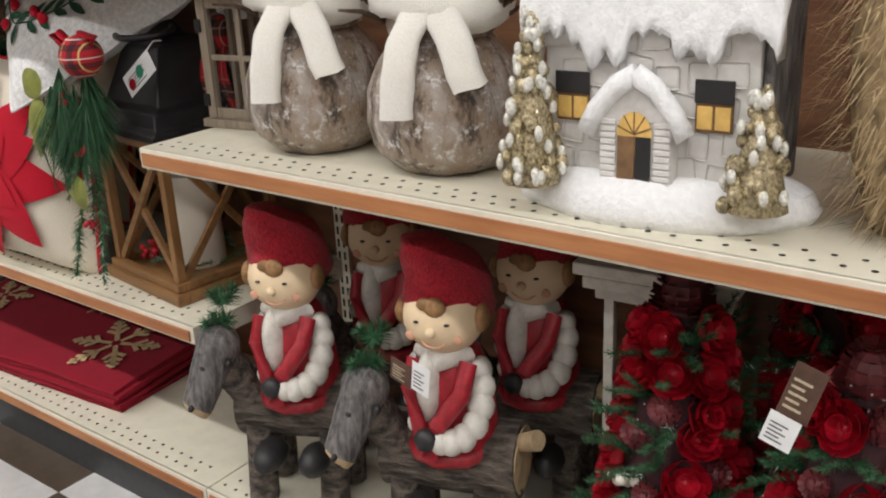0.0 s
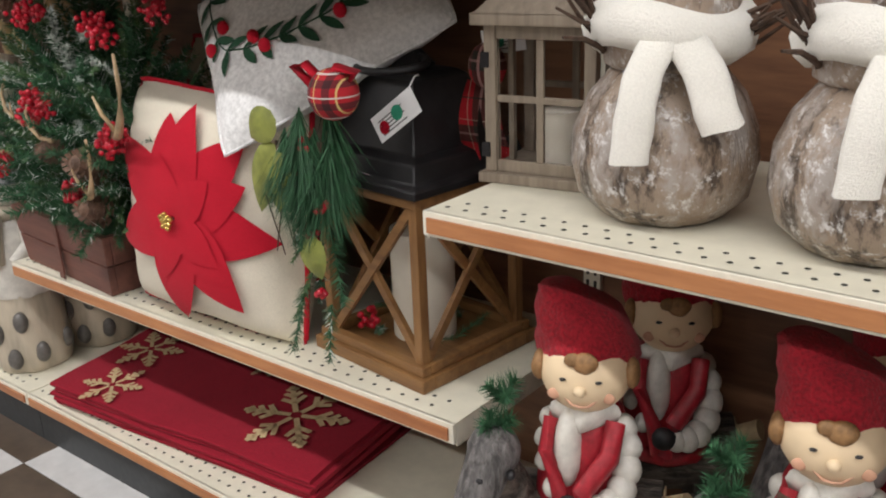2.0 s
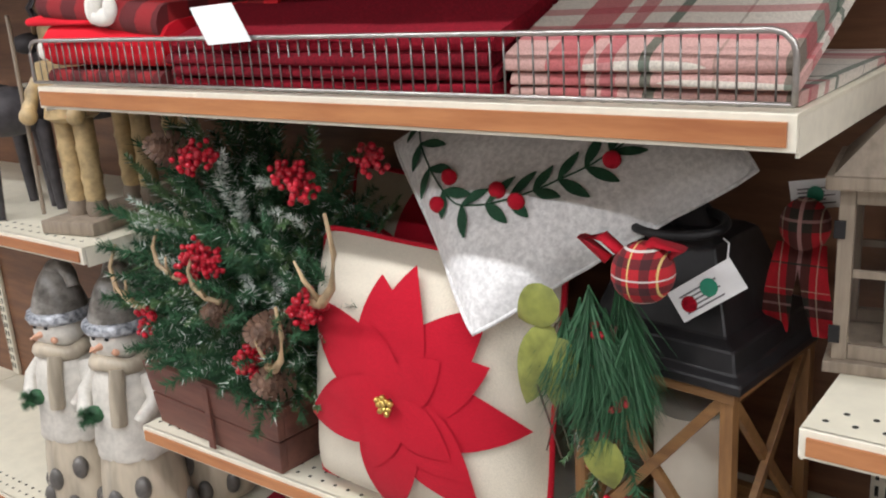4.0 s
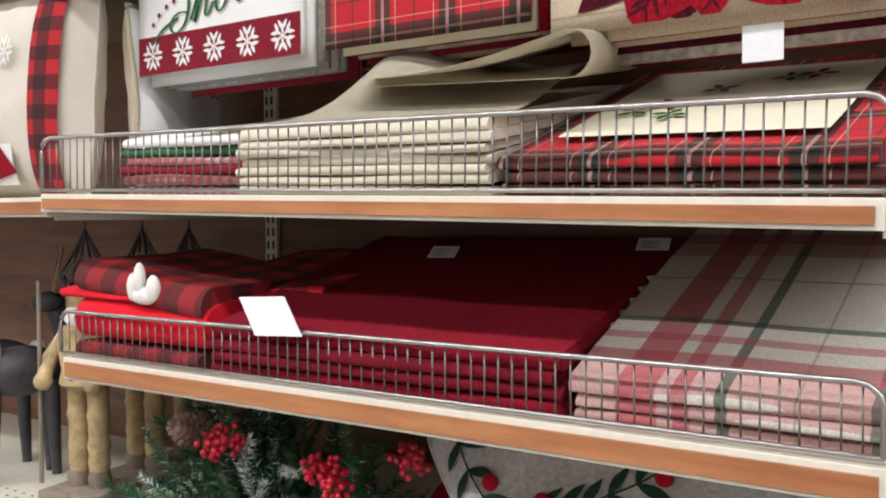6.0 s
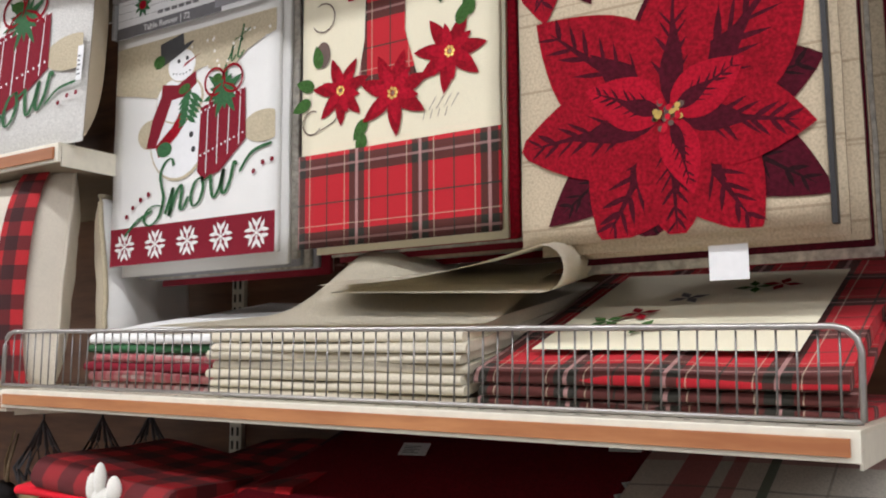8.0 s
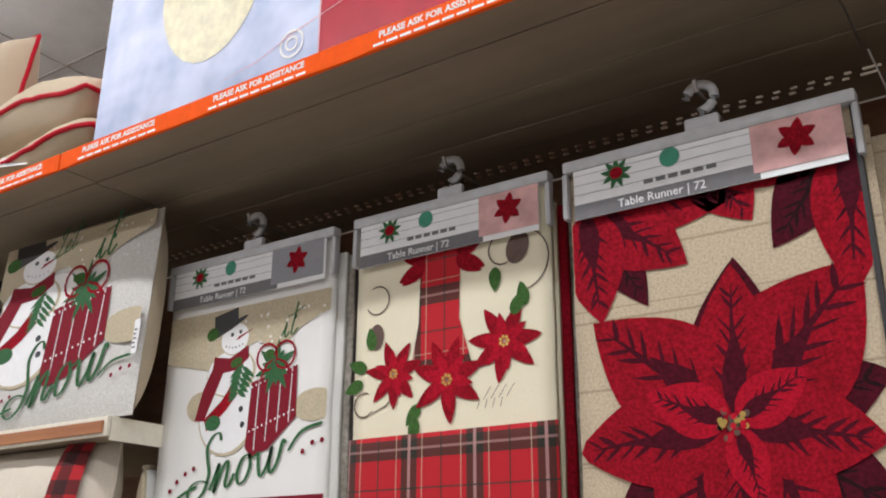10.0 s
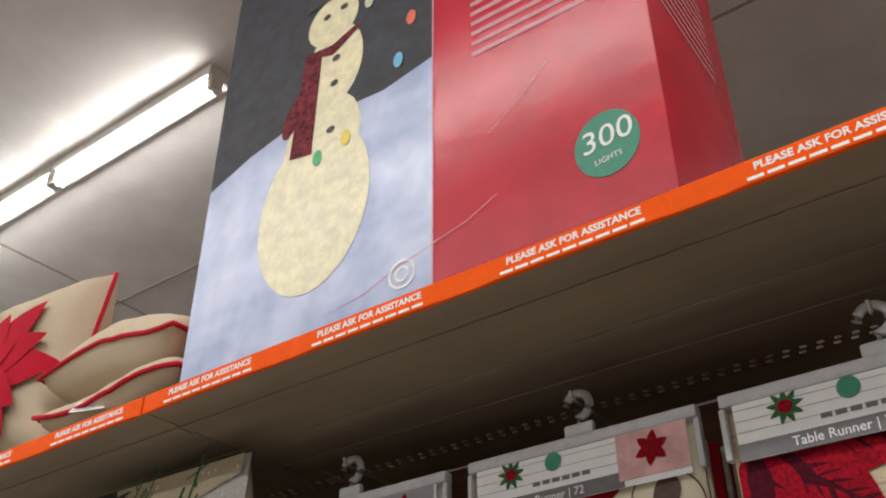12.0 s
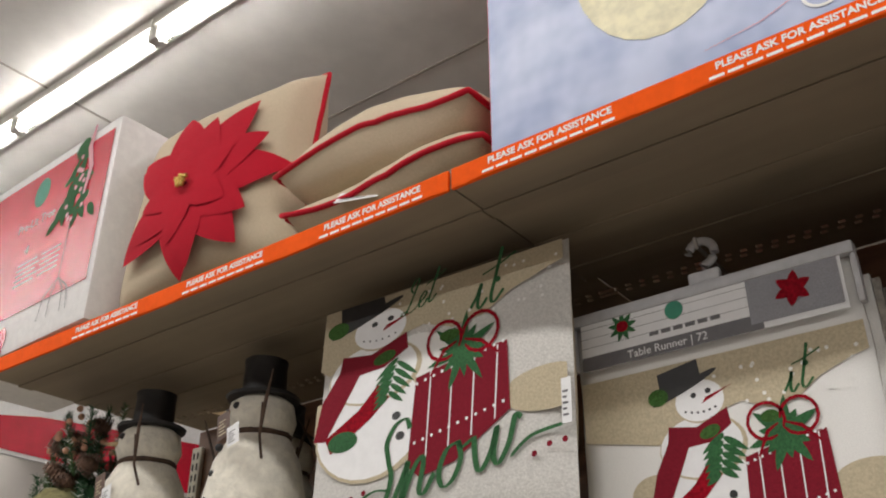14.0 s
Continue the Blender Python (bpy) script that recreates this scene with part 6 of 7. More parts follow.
for i in range(620):
    u, a = rng.uniform(-.25, 1), rng.uniform(0, 2 * math.pi)
    r = math.sqrt(max(0, 1 - u * u))
    d = Vector((r * math.cos(a), r * math.sin(a) * .8, u * 1.1))
    k = rng.uniform(.25, 1.0)
    p = centre + Vector((d.x * .25, d.y * .15, .07 + d.z * .30)) * k
    w = e.matrix_world @ p
    if w.y < .075 or w.y > .42 or w.z > .97:
        continue
    dd = d + Vector((rng.uniform(-.5, .5), rng.uniform(-.7, .2), rng.uniform(-.2, .6)))
    again("pine_sprig", SPRIGS[rng.choice((0, 0, 1, 1, 2))], e, aim(p, dd, rng.uniform(0, 360), rng.uniform(.6, .95)))
to_pot = e.matrix_world.inverted()
for i, p in enumerate(((-.945, .05, .790), (-.905, .045, .782), (-.96, .05, .755), (-.93, .05, .942), (-.895, .05, .95), (-.72, .06, .935), (-.70, .06, .915), (-.690, .05, .745), (-.705, .05, .730), (-.825, .045, .636), (-.845, .05, .622), (-1.10, .05, .645), (-.60, .10, .955))):
    berry_cluster(e, to_pot @ Vector(p), .027, 34, 60 + i, .0050)
for x, y, z, r in ((-.98, .05, .957, .030), (-.904, .045, .697, .024), (-.787, .045, .687, .036), (-.797, .05, .600, .032)):
    cone_part(e, to_pot @ Vector((x, y, z)), r, (.15, -1, .35))
for i in range(46):
    a, k = rng.uniform(0, 6.28), math.sqrt(rng.random())
    p = to_pot @ Vector((-.93 + .20 * k * math.cos(a), .115, .80 + .17 * k * math.sin(a)))
    again("pine_sprig", (FERN, SPRIGS[2], FROSTED, SPRIGS[3])[i % 4], e, aim(p, (rng.uniform(-1, 1) + math.cos(a), -.5, rng.uniform(-.3, 1) + .6 * math.sin(a)), rng.uniform(0, 360), rng.uniform(.6, .9)))


def antler(parent, p, k, flip):
    bm = bmesh.new()
    p = Vector(p)
    pts = [p + Vector((flip * x, y, z)) * k for x, y, z in ((0, 0, 0), (.045, -.02, .012), (.088, -.035, .048), (.100, -.035, .100), (.078, -.025, .155))]
    tube(bm, pts, .0105 * k, 8, .0024)
    tube(bm, [pts[1], pts[1] + Vector((flip * -.01, -.02, .04)) * k, pts[1] + Vector((flip * -.022, -.025, .07)) * k], .006 * k, 7, .0016)
    part("antler", bm, M_antler, parent, "tan resin antler", True)


antler(e, to_pot @ Vector((-.985, .06, .735)), .55, -1)
antler(e, to_pot @ Vector((-.700, .06, .745)), .95, 1)
antler(e, to_pot @ Vector((-.800, .05, .625)), .75, 1)
antler(e, to_pot @ Vector((-.895, .05, .715)), .5, -1)
antler(e, to_pot @ Vector((-1.12, .08, .655)), .75, -1)

# tartan bow on the rear lantern
e = empty("ribbon_bow", -.072, .275, .875, label="red tartan ribbon bow tied to the rear lantern", category="bow")
bm = bmesh.new()
ball(bm, (0, 0, 0), (.030, .024, .034), 14, 10)
part("ribbon_knot", bm, M_tartan, e, "red tartan knot", True)
for k in (-1, 1):
    bm = bmesh.new()
    patch(bm, lambda u, v: Vector((k * .012 + .034 * (u - .5) + k * .02 * v, -.01 - .012 * math.sin(v * 4), -.02 - .12 * v)), 3, 10)
    bmesh.ops.solidify(bm, geom=bm.faces[:], thickness=.0012)
    part("ribbon_tail", bm, M_tartan, e, "red tartan ribbon tail", True)


# ---------- folded goods ----------
def folded(e, name, x0, x1, y0, y1, z0, z1, slope, material, seed=0, sag=.004, n=14):
    """a folded cloth: rounded front, top rising towards the back by slope metres"""
    bm = bmesh.new()
    t = z1 - z0
    rise = lambda q: slope * q
    prof = [(y1, 0.0)] + [(y0 + t / 2 - t / 2 * math.sin(radians(a)), t / 2 - t / 2 * math.cos(radians(a))) for a in range(0, 181, 30)] + [(y0 + (y1 - y0) * q, t) for q in (.15, .22, .3, .4, .5, .6, .7, .85, 1.0)]
    def f(u, v):
        i = v * (len(prof) - 1)
        k, fr = min(int(i), len(prof) - 2), i - min(int(i), len(prof) - 2)
        y, z = prof[k][0] + (prof[k + 1][0] - prof[k][0]) * fr, prof[k][1] + (prof[k + 1][1] - prof[k][1]) * fr
        q = (y - y0) / (y1 - y0)
        x = x0 + (x1 - x0) * u
        w = noise.noise(Vector((x * 6, y * 5, seed))) * sag * min(1, z / t + .15)
        return Vector((x + .006 * noise.noise(Vector((y * 9, z * 30, seed + 2))), y + .008 * noise.noise(Vector((x * 5, z * 25, seed + 5))) * (1 - q), z0 + .0005 + z + rise(q) * (z / t if z0 < .001 else 1) + max(w, -z * .5)))
    g = patch(bm, f, n, len(prof) - 1)
    bm.faces.new([v for v in g[0]])
    bm.faces.new([v for v in g[-1]][::-1])
    return part(name, bm, material, e, smooth=45)


def folded_stack(name, label, x0, x1, y0, y1, z, layers, slope, group="", category="textile"):
    e = empty(name, x0, y0, z, label=label, category=category, group=group)
    zz = 0.0
    for i, (t, m) in enumerate(layers):
        j = .006 * math.sin(i * 2.7)
        folded(e, "fold", j, x1 - x0 + j * .7, .004 * math.cos(i * 1.9), y1 - y0, zz, zz + t, slope if zz > 0 else 0 if len(layers) > 1 else slope, m, i + x0 * 9)
        zz += t + .0008
    return e


M_wine = cloth("wine_throw", (.14, .005, .012), .35, 260, 0)
M_wine2 = cloth("red_throw_edge", (.21, .006, .016), .3, 300, 0)
M_scarlet = cloth("scarlet_fleece", (.66, .008, .022), .10, 600, .05)
folded_stack("folded_throw", "stack of folded dark red throws", -.885, -.335, .012, .40, 1.0545, [(.016, M_wine2), (.015, M_wine), (.015, M_wine), (.020, M_wine2)], .118, "folded throws", "throw")
folded_stack("plaid_throw", "stack of folded cream and red plaid throws", -.318, -.012, .018, .43, 1.0545, [(.013, M_throw), (.013, M_throw), (.018, M_throw)], .165, "folded throws", "throw")
e = empty("fleece_throw", -1.21, .02, 1.0545, label="scarlet fleece throw rolled with a buffalo check throw on top", category="throw")
folded(e, "rolled_fleece", 0, .31, -.006, .36, .026, .092, .02, M_scarlet, 3, sag=.014)
folded(e, "fleece_flap", -.05, .20, .00, .30, .092, .106, .03, M_scarlet, 4, sag=.018)
folded(e, "check_roll", -.012, .29, -.004, .26, .100, .152, .01, M_buffalo, 5, sag=.012).rotation_euler = (0, radians(7), 0)
folded(e, "check_fold", .14, .42, .12, .38, .088, .110, .05, M_buffalo, 6, sag=.010)
folded(e, "check_hem", .0, .30, -.004, .10, .0, .024, .0, M_buffalo, 8)
bm = bmesh.new()
for px, pz, rx, rz in ((.176, .104, .032, .014), (.152, .116, .010, .022), (.170, .130, .010, .024), (.200, .116, .014, .020)):
    ball(bm, (px, -.004 - (pz - .10) * .1, pz), (rx, .009, rz), 12, 8)
part("mitten_applique", bm, M_fleece, e, "white fleece mitten", True)
e = empty("throw_label", -.775, -.006, 1.118, 0, -12, -3, "white card label standing against the throws", "label card")
bm = bmesh.new()
box(bm, 0, .085, 0, .0012, 0, .052, 0)
for v in bm.verts:
    v.co.x -= v.co.z * .75
part("card", bm, M_paper, e)
for x, y, z in ((-.385, .335, 1.226), (-.70, .28, 1.212)):
    e = empty("price_tag", x, y, z, 10, -55, 0, "small white sewn label on a folded throw", "price tag", "price tags")
    tag_card(e, pose(0, 0, 0), .045, .028, False)
for i in range(5):
    e = empty("care_label", -.331 + .002 * i, .14 + .026 * i, 1.135 + .013 * i, 80, -10 * i, 0, "white care label on a folded throw", "care label", "care labels")
    tag_card(e, pose(0, 0, 0), .04, .012, False)
# dark snowflake throw at the back
e = folded_stack("snowflake_throw", "dark folded throw with white snowflakes at the back", -.93, -.62, .30, .44, 1.150, [(.035, cloth("navy_wine_throw", (.12, .014, .026), .3))], .05, "folded throws", "throw")

# goods on the upper fenced shelf
M_oat = cloth("oat_linen", (.66, .60, .47), .10, 420)
M_pinkplaid = plaid("pink_check", (.55, .40, .36), [(0, .02, 0, .009, (.40, .03, .05), .6), (1, .02, 0, .009, (.40, .03, .05), .6)], ("X", "Y"), 420)
e = folded_stack("folded_placemats", "stack of pink checked placemats under white ones", -1.10, -.83, .03, .42, 1.2876, [(.012, M_pinkplaid), (.014, M_pinkplaid), (.012, M_burg), (.014, M_pinkplaid), (.012, M_greenprint), (.014, M_whitecloth)], .07, "folded linens", "placemats")
tilted(e)
e = folded_stack("folded_runners", "stack of folded oat linen runners", -.82, -.42, .01, .44, 1.2876, [(.011, M_oat)] * 6 + [(.016, M_oat)], .085, "folded linens", "table linen")
tilted(e)
bm = bmesh.new()
def curl(u, v):
    s = min(1, v * 1.7)
    s = s * s * (3 - 2 * s)
    z = .094 + .055 * v + .095 * math.exp(-((u - .50) / .15) ** 2) * s + .045 * s * (u > .5) * (1 - math.exp(-((u - .50) / .15) ** 2))
    z += .004 * math.sin(u * 11 + v * 4) * v - .05 * max(0, .25 - u) * s
    return Vector((-.14 + .56 * u, .012 + .34 * v, z))
patch(bm, curl, 34, 18)
bmesh.ops.solidify(bm, geom=bm.faces[:], thickness=.0015)
part("loose_sheet", bm, M_oat, e, "loose humped top sheet", True)
bm = bmesh.new()
def end_roll(u, v):
    if u < .45:
        t = u / .45
        x, z = .16 + .32 * t, .146 + .036 * t - .012 * math.sin(math.pi * t)
    elif u < .65:
        a = (u - .45) / .20 * math.pi
        x, z = .48 + .030 * math.sin(a), .155 + .027 * math.cos(a)
    else:
        t = (u - .65) / .35
        x, z = .48 - .30 * t, .128 + .008 * t
    return Vector((x - .05 * v, .03 + .27 * v, z + .045 * v))
patch(bm, end_roll, 40, 8)
bmesh.ops.solidify(bm, geom=bm.faces[:], thickness=.0015)
part("curled_flap", bm, M_oat, e, "curled end of a folded runner", True)
e = folded_stack("tartan_placemats", "tartan-edged cream placemats with holly", -.405, -.015, .015, .43, 1.2876, [(.012, M_tartan_flat), (.012, M_tartan_flat), (.016, M_tartan_flat)], .145, "folded linens", "placemats")
tilted(e)


def mat_top(x, y):
    """height of the uppermost placemat"""
    return .0430 + .145 * y / .415


bm = bmesh.new()
patch(bm, lambda u, v: Vector((.045 + .29 * u, .045 + .30 * v, mat_top(0, .045 + .30 * v) + .0075)), 8, 16)
part("cream_panel", bm, M_creamcloth, e, "cream centre panel", True)
for px, py, mt in ((.10, .13, M_leafprint), (.15, .11, M_leafprint), (.13, .16, M_redprint), (.24, .26, M_leafprint), (.27, .27, M_redprint), (.17, .22, M_navy)):
    bm = bmesh.new()
    for a in range(4):
        ang = a * 1.6 + px * 40
        z = mat_top(px, py) + .0075
        bm.faces.new([bm.verts.new((px + l * math.cos(ang + s), py + l * math.sin(ang + s), z + .004 + .0002 * a + .35 * l * math.sin(ang + s))) for l, s in ((0, 0), (.014, -.5), (.026, 0), (.014, .5))])
    part("holly_print", bm, mt, e)

# snowflake runners on the base shelf
M_snowred = cloth("red_jacquard", (.24, .008, .020), .2, 420)
M_flake = cloth("tan_jacquard", (.50, .36, .20), .2, 300)
e = folded_stack("folded_blankets", "stack of folded dark red blankets with tan snowflakes", -1.12, -.37, .062, .375, .0955, [(.0095, M_snowred)] * 5, .02, "folded blankets", "blanket")
e.matrix_world = pose(-1.115, .066, .0955, 0, 0, 5)
def top_flake(b, cx, cy, r):
    for i in range(6):
        a = radians(60 * i + 15)
        def bar(p, q, w):
            d = (Vector(q) - Vector(p)).normalized()
            s = Vector((-d.y, d.x)) * w
            zz = lambda y: .0525 + .021 * (y / .315)
            b.faces.new([b.verts.new((v.x, v.y, zz(v.y) + .004)) for v in (Vector(p) - s, Vector(p) + s, Vector(q) + s, Vector(q) - s)])
        c = Vector((cx, cy))
        d = Vector((math.cos(a), math.sin(a)))
        bar(c + d * r * .1, c + d * r, r * .05)
        for k in (.4, .62, .82):
            for sg in (-.8, .8):
                dd = Vector((math.cos(a + sg), math.sin(a + sg)))
                bar(c + d * r * k, c + d * r * k + dd * r * .36 * (1.2 - k), r * .05)
for cx, cy, r in ((.585, .145, .115), (.09, .205, .085), (.14, .055, .075), (.67, .265, .045), (.40, .265, .045)):
    deco("snowflake_weave", M_flake, e, lambda b: top_flake(b, cx, cy, r))
deco("scroll_weave", M_flake, e, lambda b: [b.faces.new([b.verts.new((x + dx, y + dy, .0635)) for dx, dy in ((0, 0), (.05, .004), (.05, .018), (0, .014))]) for x, y in ((.24, .185), (.285, .19), (.33, .20), (.375, .21))])

# ---------- next bay: pillows and figures ----------
e = empty("throw_pillow", -1.475, .10, 1.50, 0, -4, 0, "linen throw pillow with a buffalo check band", "pillow", "christmas pillows")
s = pillow(e, .44, .40, .15, cloth("pale_linen", (.66, .60, .50)), None)
bm = bmesh.new()
patch(bm, lambda u, v: Vector((.125 + .06 * u, s(.125 + .06 * u, -.185 + .37 * v) - .004, -.185 + .37 * v)), 5, 22)
part("check_band", bm, M_buffalo_up, e, "buffalo check band", True)
deco("snowflake_print", M_fleece, e, lambda b: snowflake(b, .06, .06, .03, s(.06, .06) - .005))
bm = bmesh.new()
patch(bm, lambda u, v: Vector((-.16 + .24 * u, s(-.16 + .24 * u, -.17 + .07 * v) - .004, -.17 + .07 * v)), 8, 4)
part("white_applique", bm, M_fleece, e, smooth=True)
deco("tree_applique", M_redprint, e, lambda b: b.faces.new([b.verts.new((px, s(px, pz) - .008, pz)) for px, pz in ((.0, -.165), (.09, -.15), (.03, -.08))]))
for i, (px, py) in enumerate(((-1.29, .29),)):
    e = empty("throw_pillow", px, py, 1.475, 115, -4, 0, "white snowman pillow with tan piping seen edge-on", "pillow", "christmas pillows")
    pillow(e, .33, .35, .10, M_whitecloth, M_tanprint, back=M_linen)
    script(e, "it", .0, .02, .07, -.07)
    tag_card(e, pose(.10, -.05, -.16), .03, .05, False)

# the pillow that wishes for snow, on the upper shelf
e = empty("throw_pillow", -1.612, .045, 1.712, 1, -3, 0, "white pillow printed with a snowman, sled and words", "pillow", "christmas pillows")
bm = bmesh.new()
PWD, PHT = .445, .372
def soft_front(u, v):
    q = max(0, (1 - abs(2 * u - 1) ** 4) * (1 - abs(2 * v - 1) ** 4))
    return Vector((PWD * u, -.012 * q ** .5, PHT * v))
patch(bm, soft_front, 20, 20)
# cover colour already holds the top shelf's shade
part("front_cover", bm, M_shadewhite, e, smooth=True)
bm = bmesh.new()
patch(bm, lambda u, v: Vector((PWD * u, .001 + .10 * max(0, (1 - abs(2 * u - 1) ** 3) * (1 - abs(2 * v - 1) ** 3)) ** .6, PHT * v)), 20, 20)
part("back_cover", bm, M_linen, e, smooth=True)
snow_design(e, PWD, PHT, .0135, 0, 1, .13, .84)
snow_word(e, .54, .15, PWD, PHT, .118, .0135)
script(e, "Let", .36 * PWD, .855 * PHT, .052, -.0165, 14, .5)
press(e, base=-.0128)
tag_card(e, pose(PWD - .012, -.014, .10), .014, .06, False)


def cotton_snowman(x, y, z, rz):
    f = Figure(M_cotton, M_black, M_twig, M_antler)
    f.use(0, lambda b: (lathe(b, [(.06, .0), (.085, .01), (.092, .06), (.088, .12), (.075, .18), (.055, .222), (.035, .23)], 24),
                        lathe(b, [(.035, .222), (.055, .232), (.062, .255), (.056, .285), (.035, .302), (.01, .305)], 22)))
    f.use(1, lambda b: (lathe(b, [(.064, .292), (.066, .297), (.040, .300), (.038, .352), (.040, .366), (.006, .368)], 20, (0, 0, .003)),
                        ball(b, (-.022, -.055, .272), .006, 8, 6), ball(b, (.020, -.056, .272), .006, 8, 6),
                        [ball(b, (0, -.072 - .006 * i, .20 - .045 * i), .007, 8, 6) for i in range(3)]))
    f.use(2, lambda b: (tube(b, [(.050 * math.cos(a), .050 * math.sin(a), .228) for a in [.35 * i for i in range(18)]], .007, 6, closed=True),
                        [tube(b, [(s * .07, -.02, .17), (s * .10, -.04, .20), (s * (.125 + .012 * k), -.05, .25 + .015 * k)], .003, 5, .0015) for s in (-1, 1) for k in range(4)]))
    f.use(3, lambda b: rod(b, (0, -.058, .262), (-.012, -.088, .262), .006, .001, 8))
    ob = f.done("cotton_snowman", pose(x, y, z, 0, 0, rz), "cotton snowman in a black top hat with twig arms", "figurine", "cotton snowmen", .0018, 60)
    return ob


for x, y, rz in ((-1.845, .14, -20), (-2.15, .13, -25), (-1.72, .33, 10), (-2.0, .34, -10)):
    cotton_snowman(x, y, 1.7112, rz)
for x, z in ((-1.81, 1.90), (-2.14, 1.85)):
    e = empty("price_tag", x, .035, z, -6, 0, -10, "price tag hanging on a cotton snowman", "price tag", "price tags")
    tag_card(e, pose(-.02, 0, .01), .034, .044)
    tag_card(e, pose(.008, -.001, -.012), .032, .034, False)
e = empty("pine_bundle", -2.33, .15, 1.7112, label="bundle of small pine and twig picks with an olive hat", category="pine picks")
rng = random.Random(55)
for i in range(110):
    again("pine_sprig", SPRIGS[i % 3], e, aim((rng.uniform(-.10, .08), rng.uniform(-.08, .1), rng.uniform(.0, .27)), (rng.uniform(-.6, .6), rng.uniform(-.6, .2), 1), 0, .8))
for i in range(9):
    cone_part(e, (rng.uniform(-.09, .08), rng.uniform(-.09, -.03), rng.uniform(.2, .36)), .024, (rng.uniform(-.5, .5), -1, .4))
berry_cluster(e, (0, -.05, .30), .07, 30, 91, .007, M_blush)
bm = bmesh.new()
lathe(bm, [(.07, 0), (.078, .02), (.076, .12), (.066, .17), (.04, .20), (.02, .205)], 20, (-.03, -.06, .0), 1, lambda a, z: 1 + .03 * math.sin(14 * a))
part("olive_hat", bm, mat("olive_knit", (.22, .20, .09), .9, var=.25, scale=90, bump=.6), e, smooth=True)


def nutcracker(x, y, z, rz):
    f = Figure(M_gold, M_greywood, M_fleece, M_navy)
    f.use(1, lambda b: (box(b, -.065, .065, -.06, .06, 0, .026, .004), [lathe(b, [(.019, .026), (.022, .04), (.018, .055)], 12, (s * .024, 0, 0)) for s in (-1, 1)]))
    def limbs(b):
        for s in (-1, 1):
            lathe(b, [(.017, .05), (.020, .07), (.018, .085), (.021, .10), (.018, .115), (.020, .15), (.022, .155), (.019, .165), (.020, .20), (.02, .21)], 12, (s * .023, 0, 0))
            tube(b, [(s * .05, 0, .30), (s * .068, -.02, .26), (s * .060, -.045, .225)], .014, 8)
            ball(b, (s * .058, -.048, .22), .017, 10, 8)
        lathe(b, [(.035, .205), (.050, .215), (.045, .24), (.052, .29), (.048, .315), (.025, .32)], 18)
        lathe(b, [(.020, .318), (.034, .33), (.034, .375), (.028, .385)], 16)
    f.use(0, limbs)
    f.use(2, lambda b: (ball(b, (0, -.026, .335), (.026, .016, .022), 10, 8), ball(b, (0, .022, .35), (.034, .018, .03), 10, 8)))
    def spire(b):
        for i in range(6):
            a = i * math.pi / 3
            tube(b, [(.036 * math.cos(a), .036 * math.sin(a), .385), (.044 * math.cos(a + .3), .044 * math.sin(a + .3), .41), (.022 * math.cos(a + .6), .022 * math.sin(a + .6), .445), (0, 0, .49)], .0035, 5, .0015)
            tube(b, [(.036 * math.cos(a), .036 * math.sin(a), .385), (.044 * math.cos(a - .3), .044 * math.sin(a - .3), .41), (.022 * math.cos(a - .6), .022 * math.sin(a - .6), .445), (0, 0, .49)], .0035, 5, .0015)
        rod(b, (0, 0, .47), (0, 0, .51), .003, .001, 6)
    f.use(3, spire)
    f.use(1, lambda b: rod(b, (-.085, -.03, .03), (-.062, -.05, .40), .004, .004, 8))
    return f.done("nutcracker", pose(x, y, z, 0, 0, rz), "golden nutcracker with a lattice crown on a plinth", "figurine", "nutcrackers", .0008, 60)


for x, y, rz in ((-1.355, .135, 12), (-1.365, .265, 10), (-1.38, .39, 8)):
    nutcracker(x, y, .7657, rz)


def dark_deer(x, y, z, rz):
    f = Figure(M_navy, M_cotton, M_antler)
    f.use(0, lambda b: (ball(b, (0, 0, .21), (.085, .04, .05), 16, 10), [rod(b, (lx, ly, .0), (lx * .9, ly * .8, .19), .009, .017, 8) for lx in (-.06, .06) for ly in (-.02, .02)],
                        rod(b, (-.065, 0, .22), (-.10, -.01, .32), .028, .02, 10), ball(b, (-.115, -.012, .335), (.035, .02, .022), 12, 8)))
    f.use(1, lambda b: (ball(b, (-.07, -.004, .25), (.035, .034, .05), 12, 8), ball(b, (.085, 0, .235), .018, 8, 6)))
    f.use(2, lambda b: [tube(b, [(-.10, s * .012, .35), (-.10, s * .045, .39), (-.085, s * .06, .45)], .005, 6, .002) for s in (-1, 1)])
    return f.done("deer_figurine", pose(x, y, z, 0, 0, rz), "dark standing deer figurine with a pale collar", "figurine", "deer figurines", .001, 50)


dark_deer(-1.60, .15, .7657, 75)
dark_deer(-1.75, .18, .7657, 60)
dark_deer(-1.62, .36, .7657, 60)


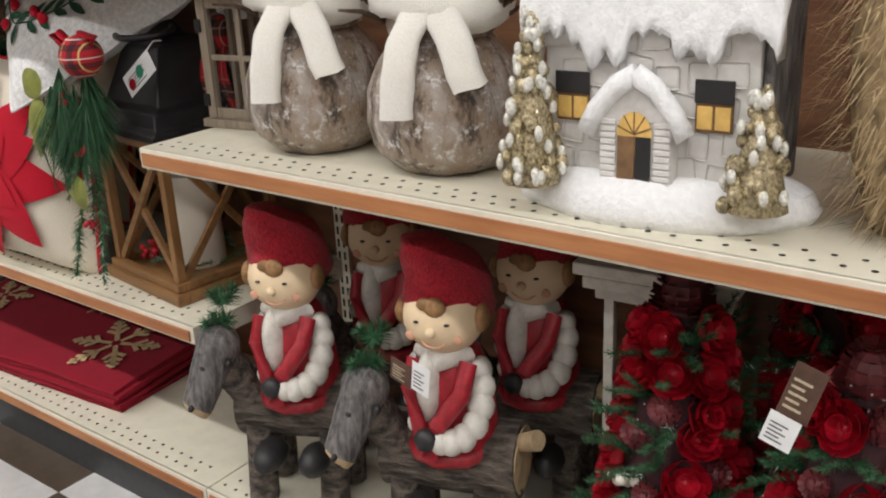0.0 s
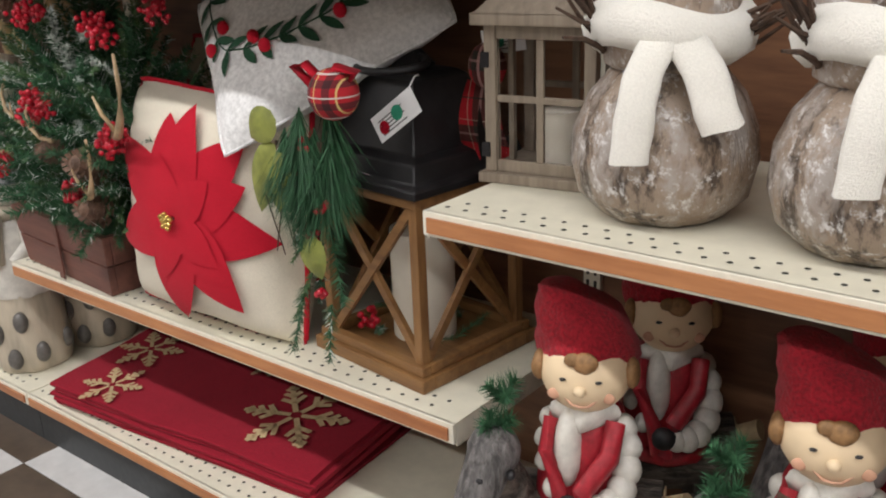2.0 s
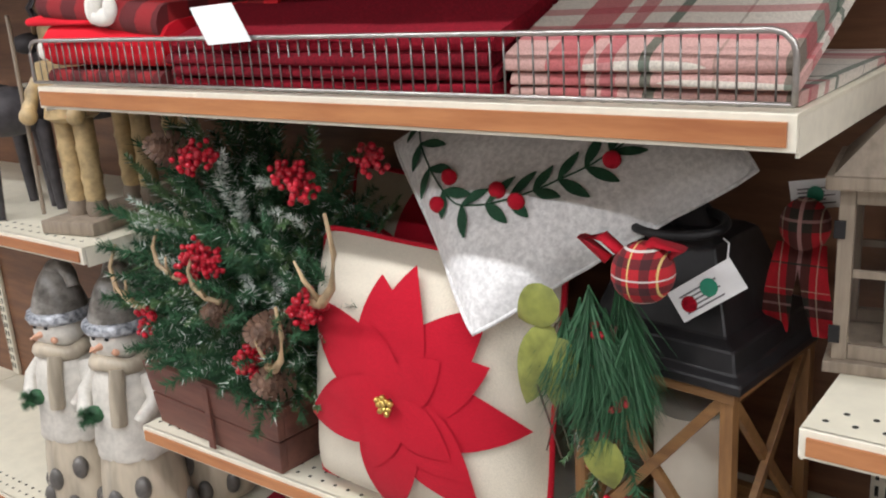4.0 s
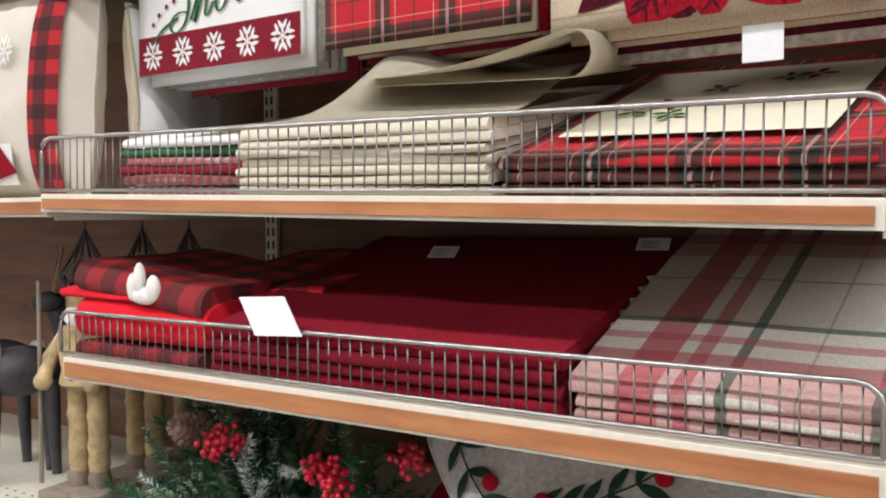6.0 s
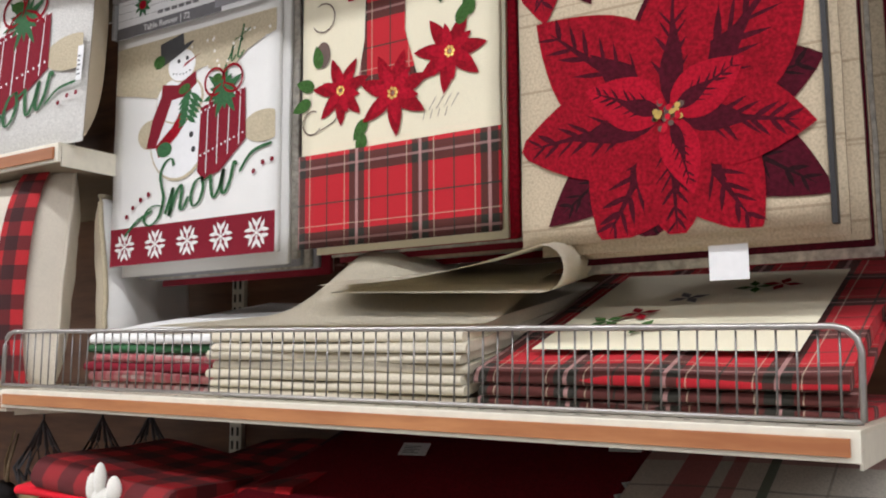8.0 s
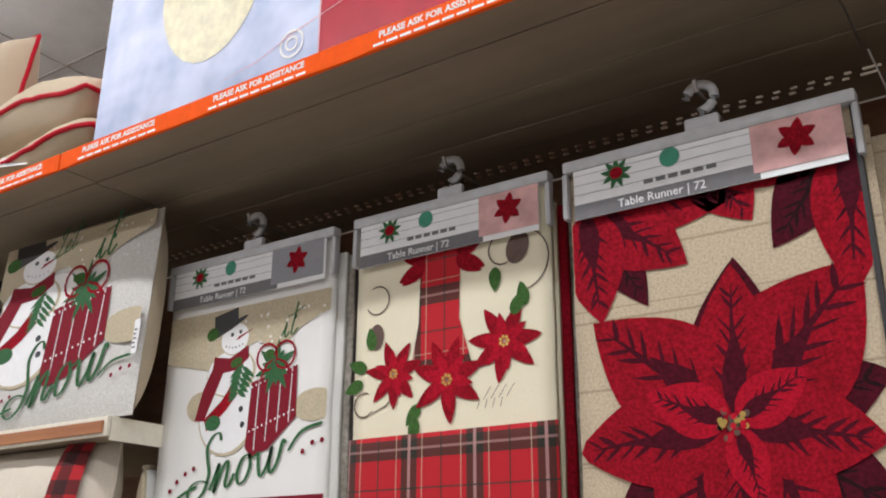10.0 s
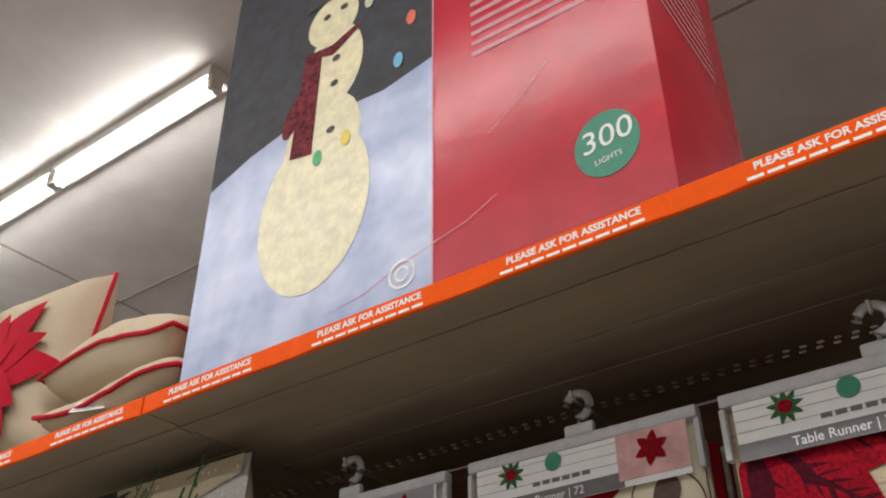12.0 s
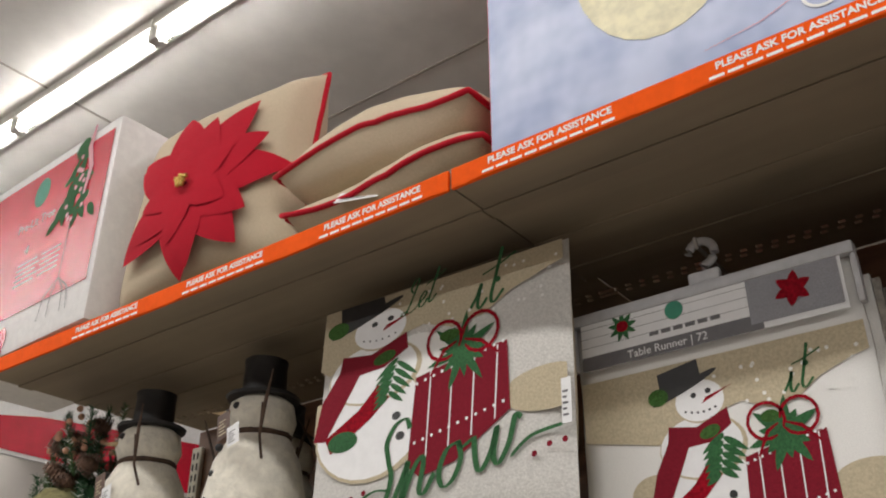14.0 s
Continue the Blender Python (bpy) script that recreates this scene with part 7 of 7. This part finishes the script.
def ceramic_snowman(x, y, z, rz, k=1.0):
    f = Figure(M_ceramic, M_glazewhite, M_hatgrey, M_bluegrey, M_knot, M_blush, M_black, M_needle)
    f.use(0, lambda b: lathe(b, [(.080, 0), (.088, .01), (.090, .05), (.082, .14), (.072, .22), (.064, .28)], 24, (0, 0, 0), 1, lambda a, zz: 1 + .03 * math.sin(a * 7) + .015 * math.sin(a * 15)))
    f.use(1, lambda b: (lathe(b, [(.080, .185), (.084, .20), (.078, .26), (.072, .33), (.060, .37), (.045, .385)], 22, (0, 0, 0), 1, lambda a, zz: 1 + .05 * math.sin(a * 9) * (zz < .23)),
                        ball(b, (0, -.008, .425), (.056, .054, .050), 20, 14),
                        [tube(b, [(s * .06, -.01, .35), (s * .088, -.03, .31), (s * .070, -.062, .275)], .021, 10, .016) for s in (-1, 1)]))
    f.use(0, lambda b: (tube(b, [(.052 * math.cos(a), .050 * math.sin(a) - .006, .383 + .006 * math.sin(3 * a)) for a in [2 * math.pi * i / 16 for i in range(16)]], .017, 8, closed=True),
                        tube(b, [(.03, -.06, .38), (.035, -.075, .33), (.03, -.078, .27)], .016, 8)))
    f.use(2, lambda b: (lathe(b, [(.058, .455), (.057, .475), (.048, .505), (.034, .535), (.018, .555), (.006, .56)], 20, (0, 0, 0)), tube(b, [(.0, 0, .55), (.028, .0, .565), (.052, -.004, .545), (.060, -.006, .52)], .020, 8, .013)))
    f.use(3, lambda b: tube(b, [(.059 * math.cos(a), .059 * math.sin(a), .455) for a in [2 * math.pi * i / 20 for i in range(20)]], .013, 8, closed=True))
    f.use(4, lambda b: [ball(b, (.087 * math.cos(a), .087 * math.sin(a), zz), (.017, .017, .026), 10, 8) for a, zz in ((-1.2, .04), (-2.0, .05), (-.5, .05), (-1.6, .10), (-2.7, .06), (-.9, .13), (.3, .06))])
    f.use(5, lambda b: (rod(b, (0, -.058, .425), (-.008, -.082, .422), .008, .002, 8), ball(b, (-.026, -.052, .412), (.010, .006, .008), 8, 6), ball(b, (.026, -.052, .412), (.010, .006, .008), 8, 6)))
    f.use(6, lambda b: (ball(b, (-.016, -.058, .440), .0042, 8, 6), ball(b, (.016, -.058, .440), .0042, 8, 6)))
    f.use(7, lambda b: ball(b, (-.03, -.075, .285), (.022, .014, .018), 8, 6))
    ob = f.done("ceramic_snowman", pose(x, y, z, 0, 0, rz) @ Matrix.Diagonal((k, k, k, 1)), "glazed snowman in a grey cap and birch bark robe", "figurine", "ceramic snowmen", .0015, 45)
    for a in range(3):
        again("pine_tuft", TUFT, ob, aim((-.03, -.085, .285), (math.cos(a * 2), -1, math.sin(a * 2)), 0, .7))
    return ob


for x, y, rz, k in ((-1.37, .168, 14, 1.02), (-1.565, .158, 10, 1.0), (-1.36, .345, 10, 1.0), (-1.60, .35, 0, 1.0)):
    ceramic_snowman(x, y, .0955, rz, k)

# sign across the store
e = empty("hanging_sign", -5.0, 1.75, 2.72, label="white and red store banner hanging far behind the shelves", category="sign")
bm = bmesh.new()
box(bm, -.01, .01, -1.3, 1.3, 0, .62, .003)
part("board", bm, M_boxwhite, e)
bm = bmesh.new()
bm.faces.new([bm.verts.new((.0125, y, z)) for y, z in ((-1.3, .02), (1.25, .02), (1.25, .36), (-.3, .22))])
part("red_band", bm, M_boxred, e, "red band")
for y in (-1.2, 1.2):
    bm = bmesh.new()
    rod(bm, (0, y, .62), (0, y, CEIL - 2.721), .004, seg=6)
    part("wire", bm, M_steel, e)

# ---------- floor tiles ----------
M_tilew = mat("white_vinyl_tile", (.56, .55, .54), .35, var=.08, scale=18, bump=.05, each=.1)
M_tileb = mat("brown_vinyl_tile", (.085, .062, .045), .35, var=.25, scale=14, bump=.05, each=.2)
TS = .372
meshes = []
for m in (M_tilew, M_tileb):
    bm = bmesh.new()
    box(bm, .0008, TS - .0008, .0008, TS - .0008, -.0118, 0, .0008)
    me = finish(bm, "tile")
    me.materials.append(m)
    meshes.append(me)
for i in range(-14, 12):
    for j in range(-10, 1):
        again("tile", meshes[(i + j) % 2], floor_base, pose(-.412 + i * TS, -.008 + j * TS, FLOOR))
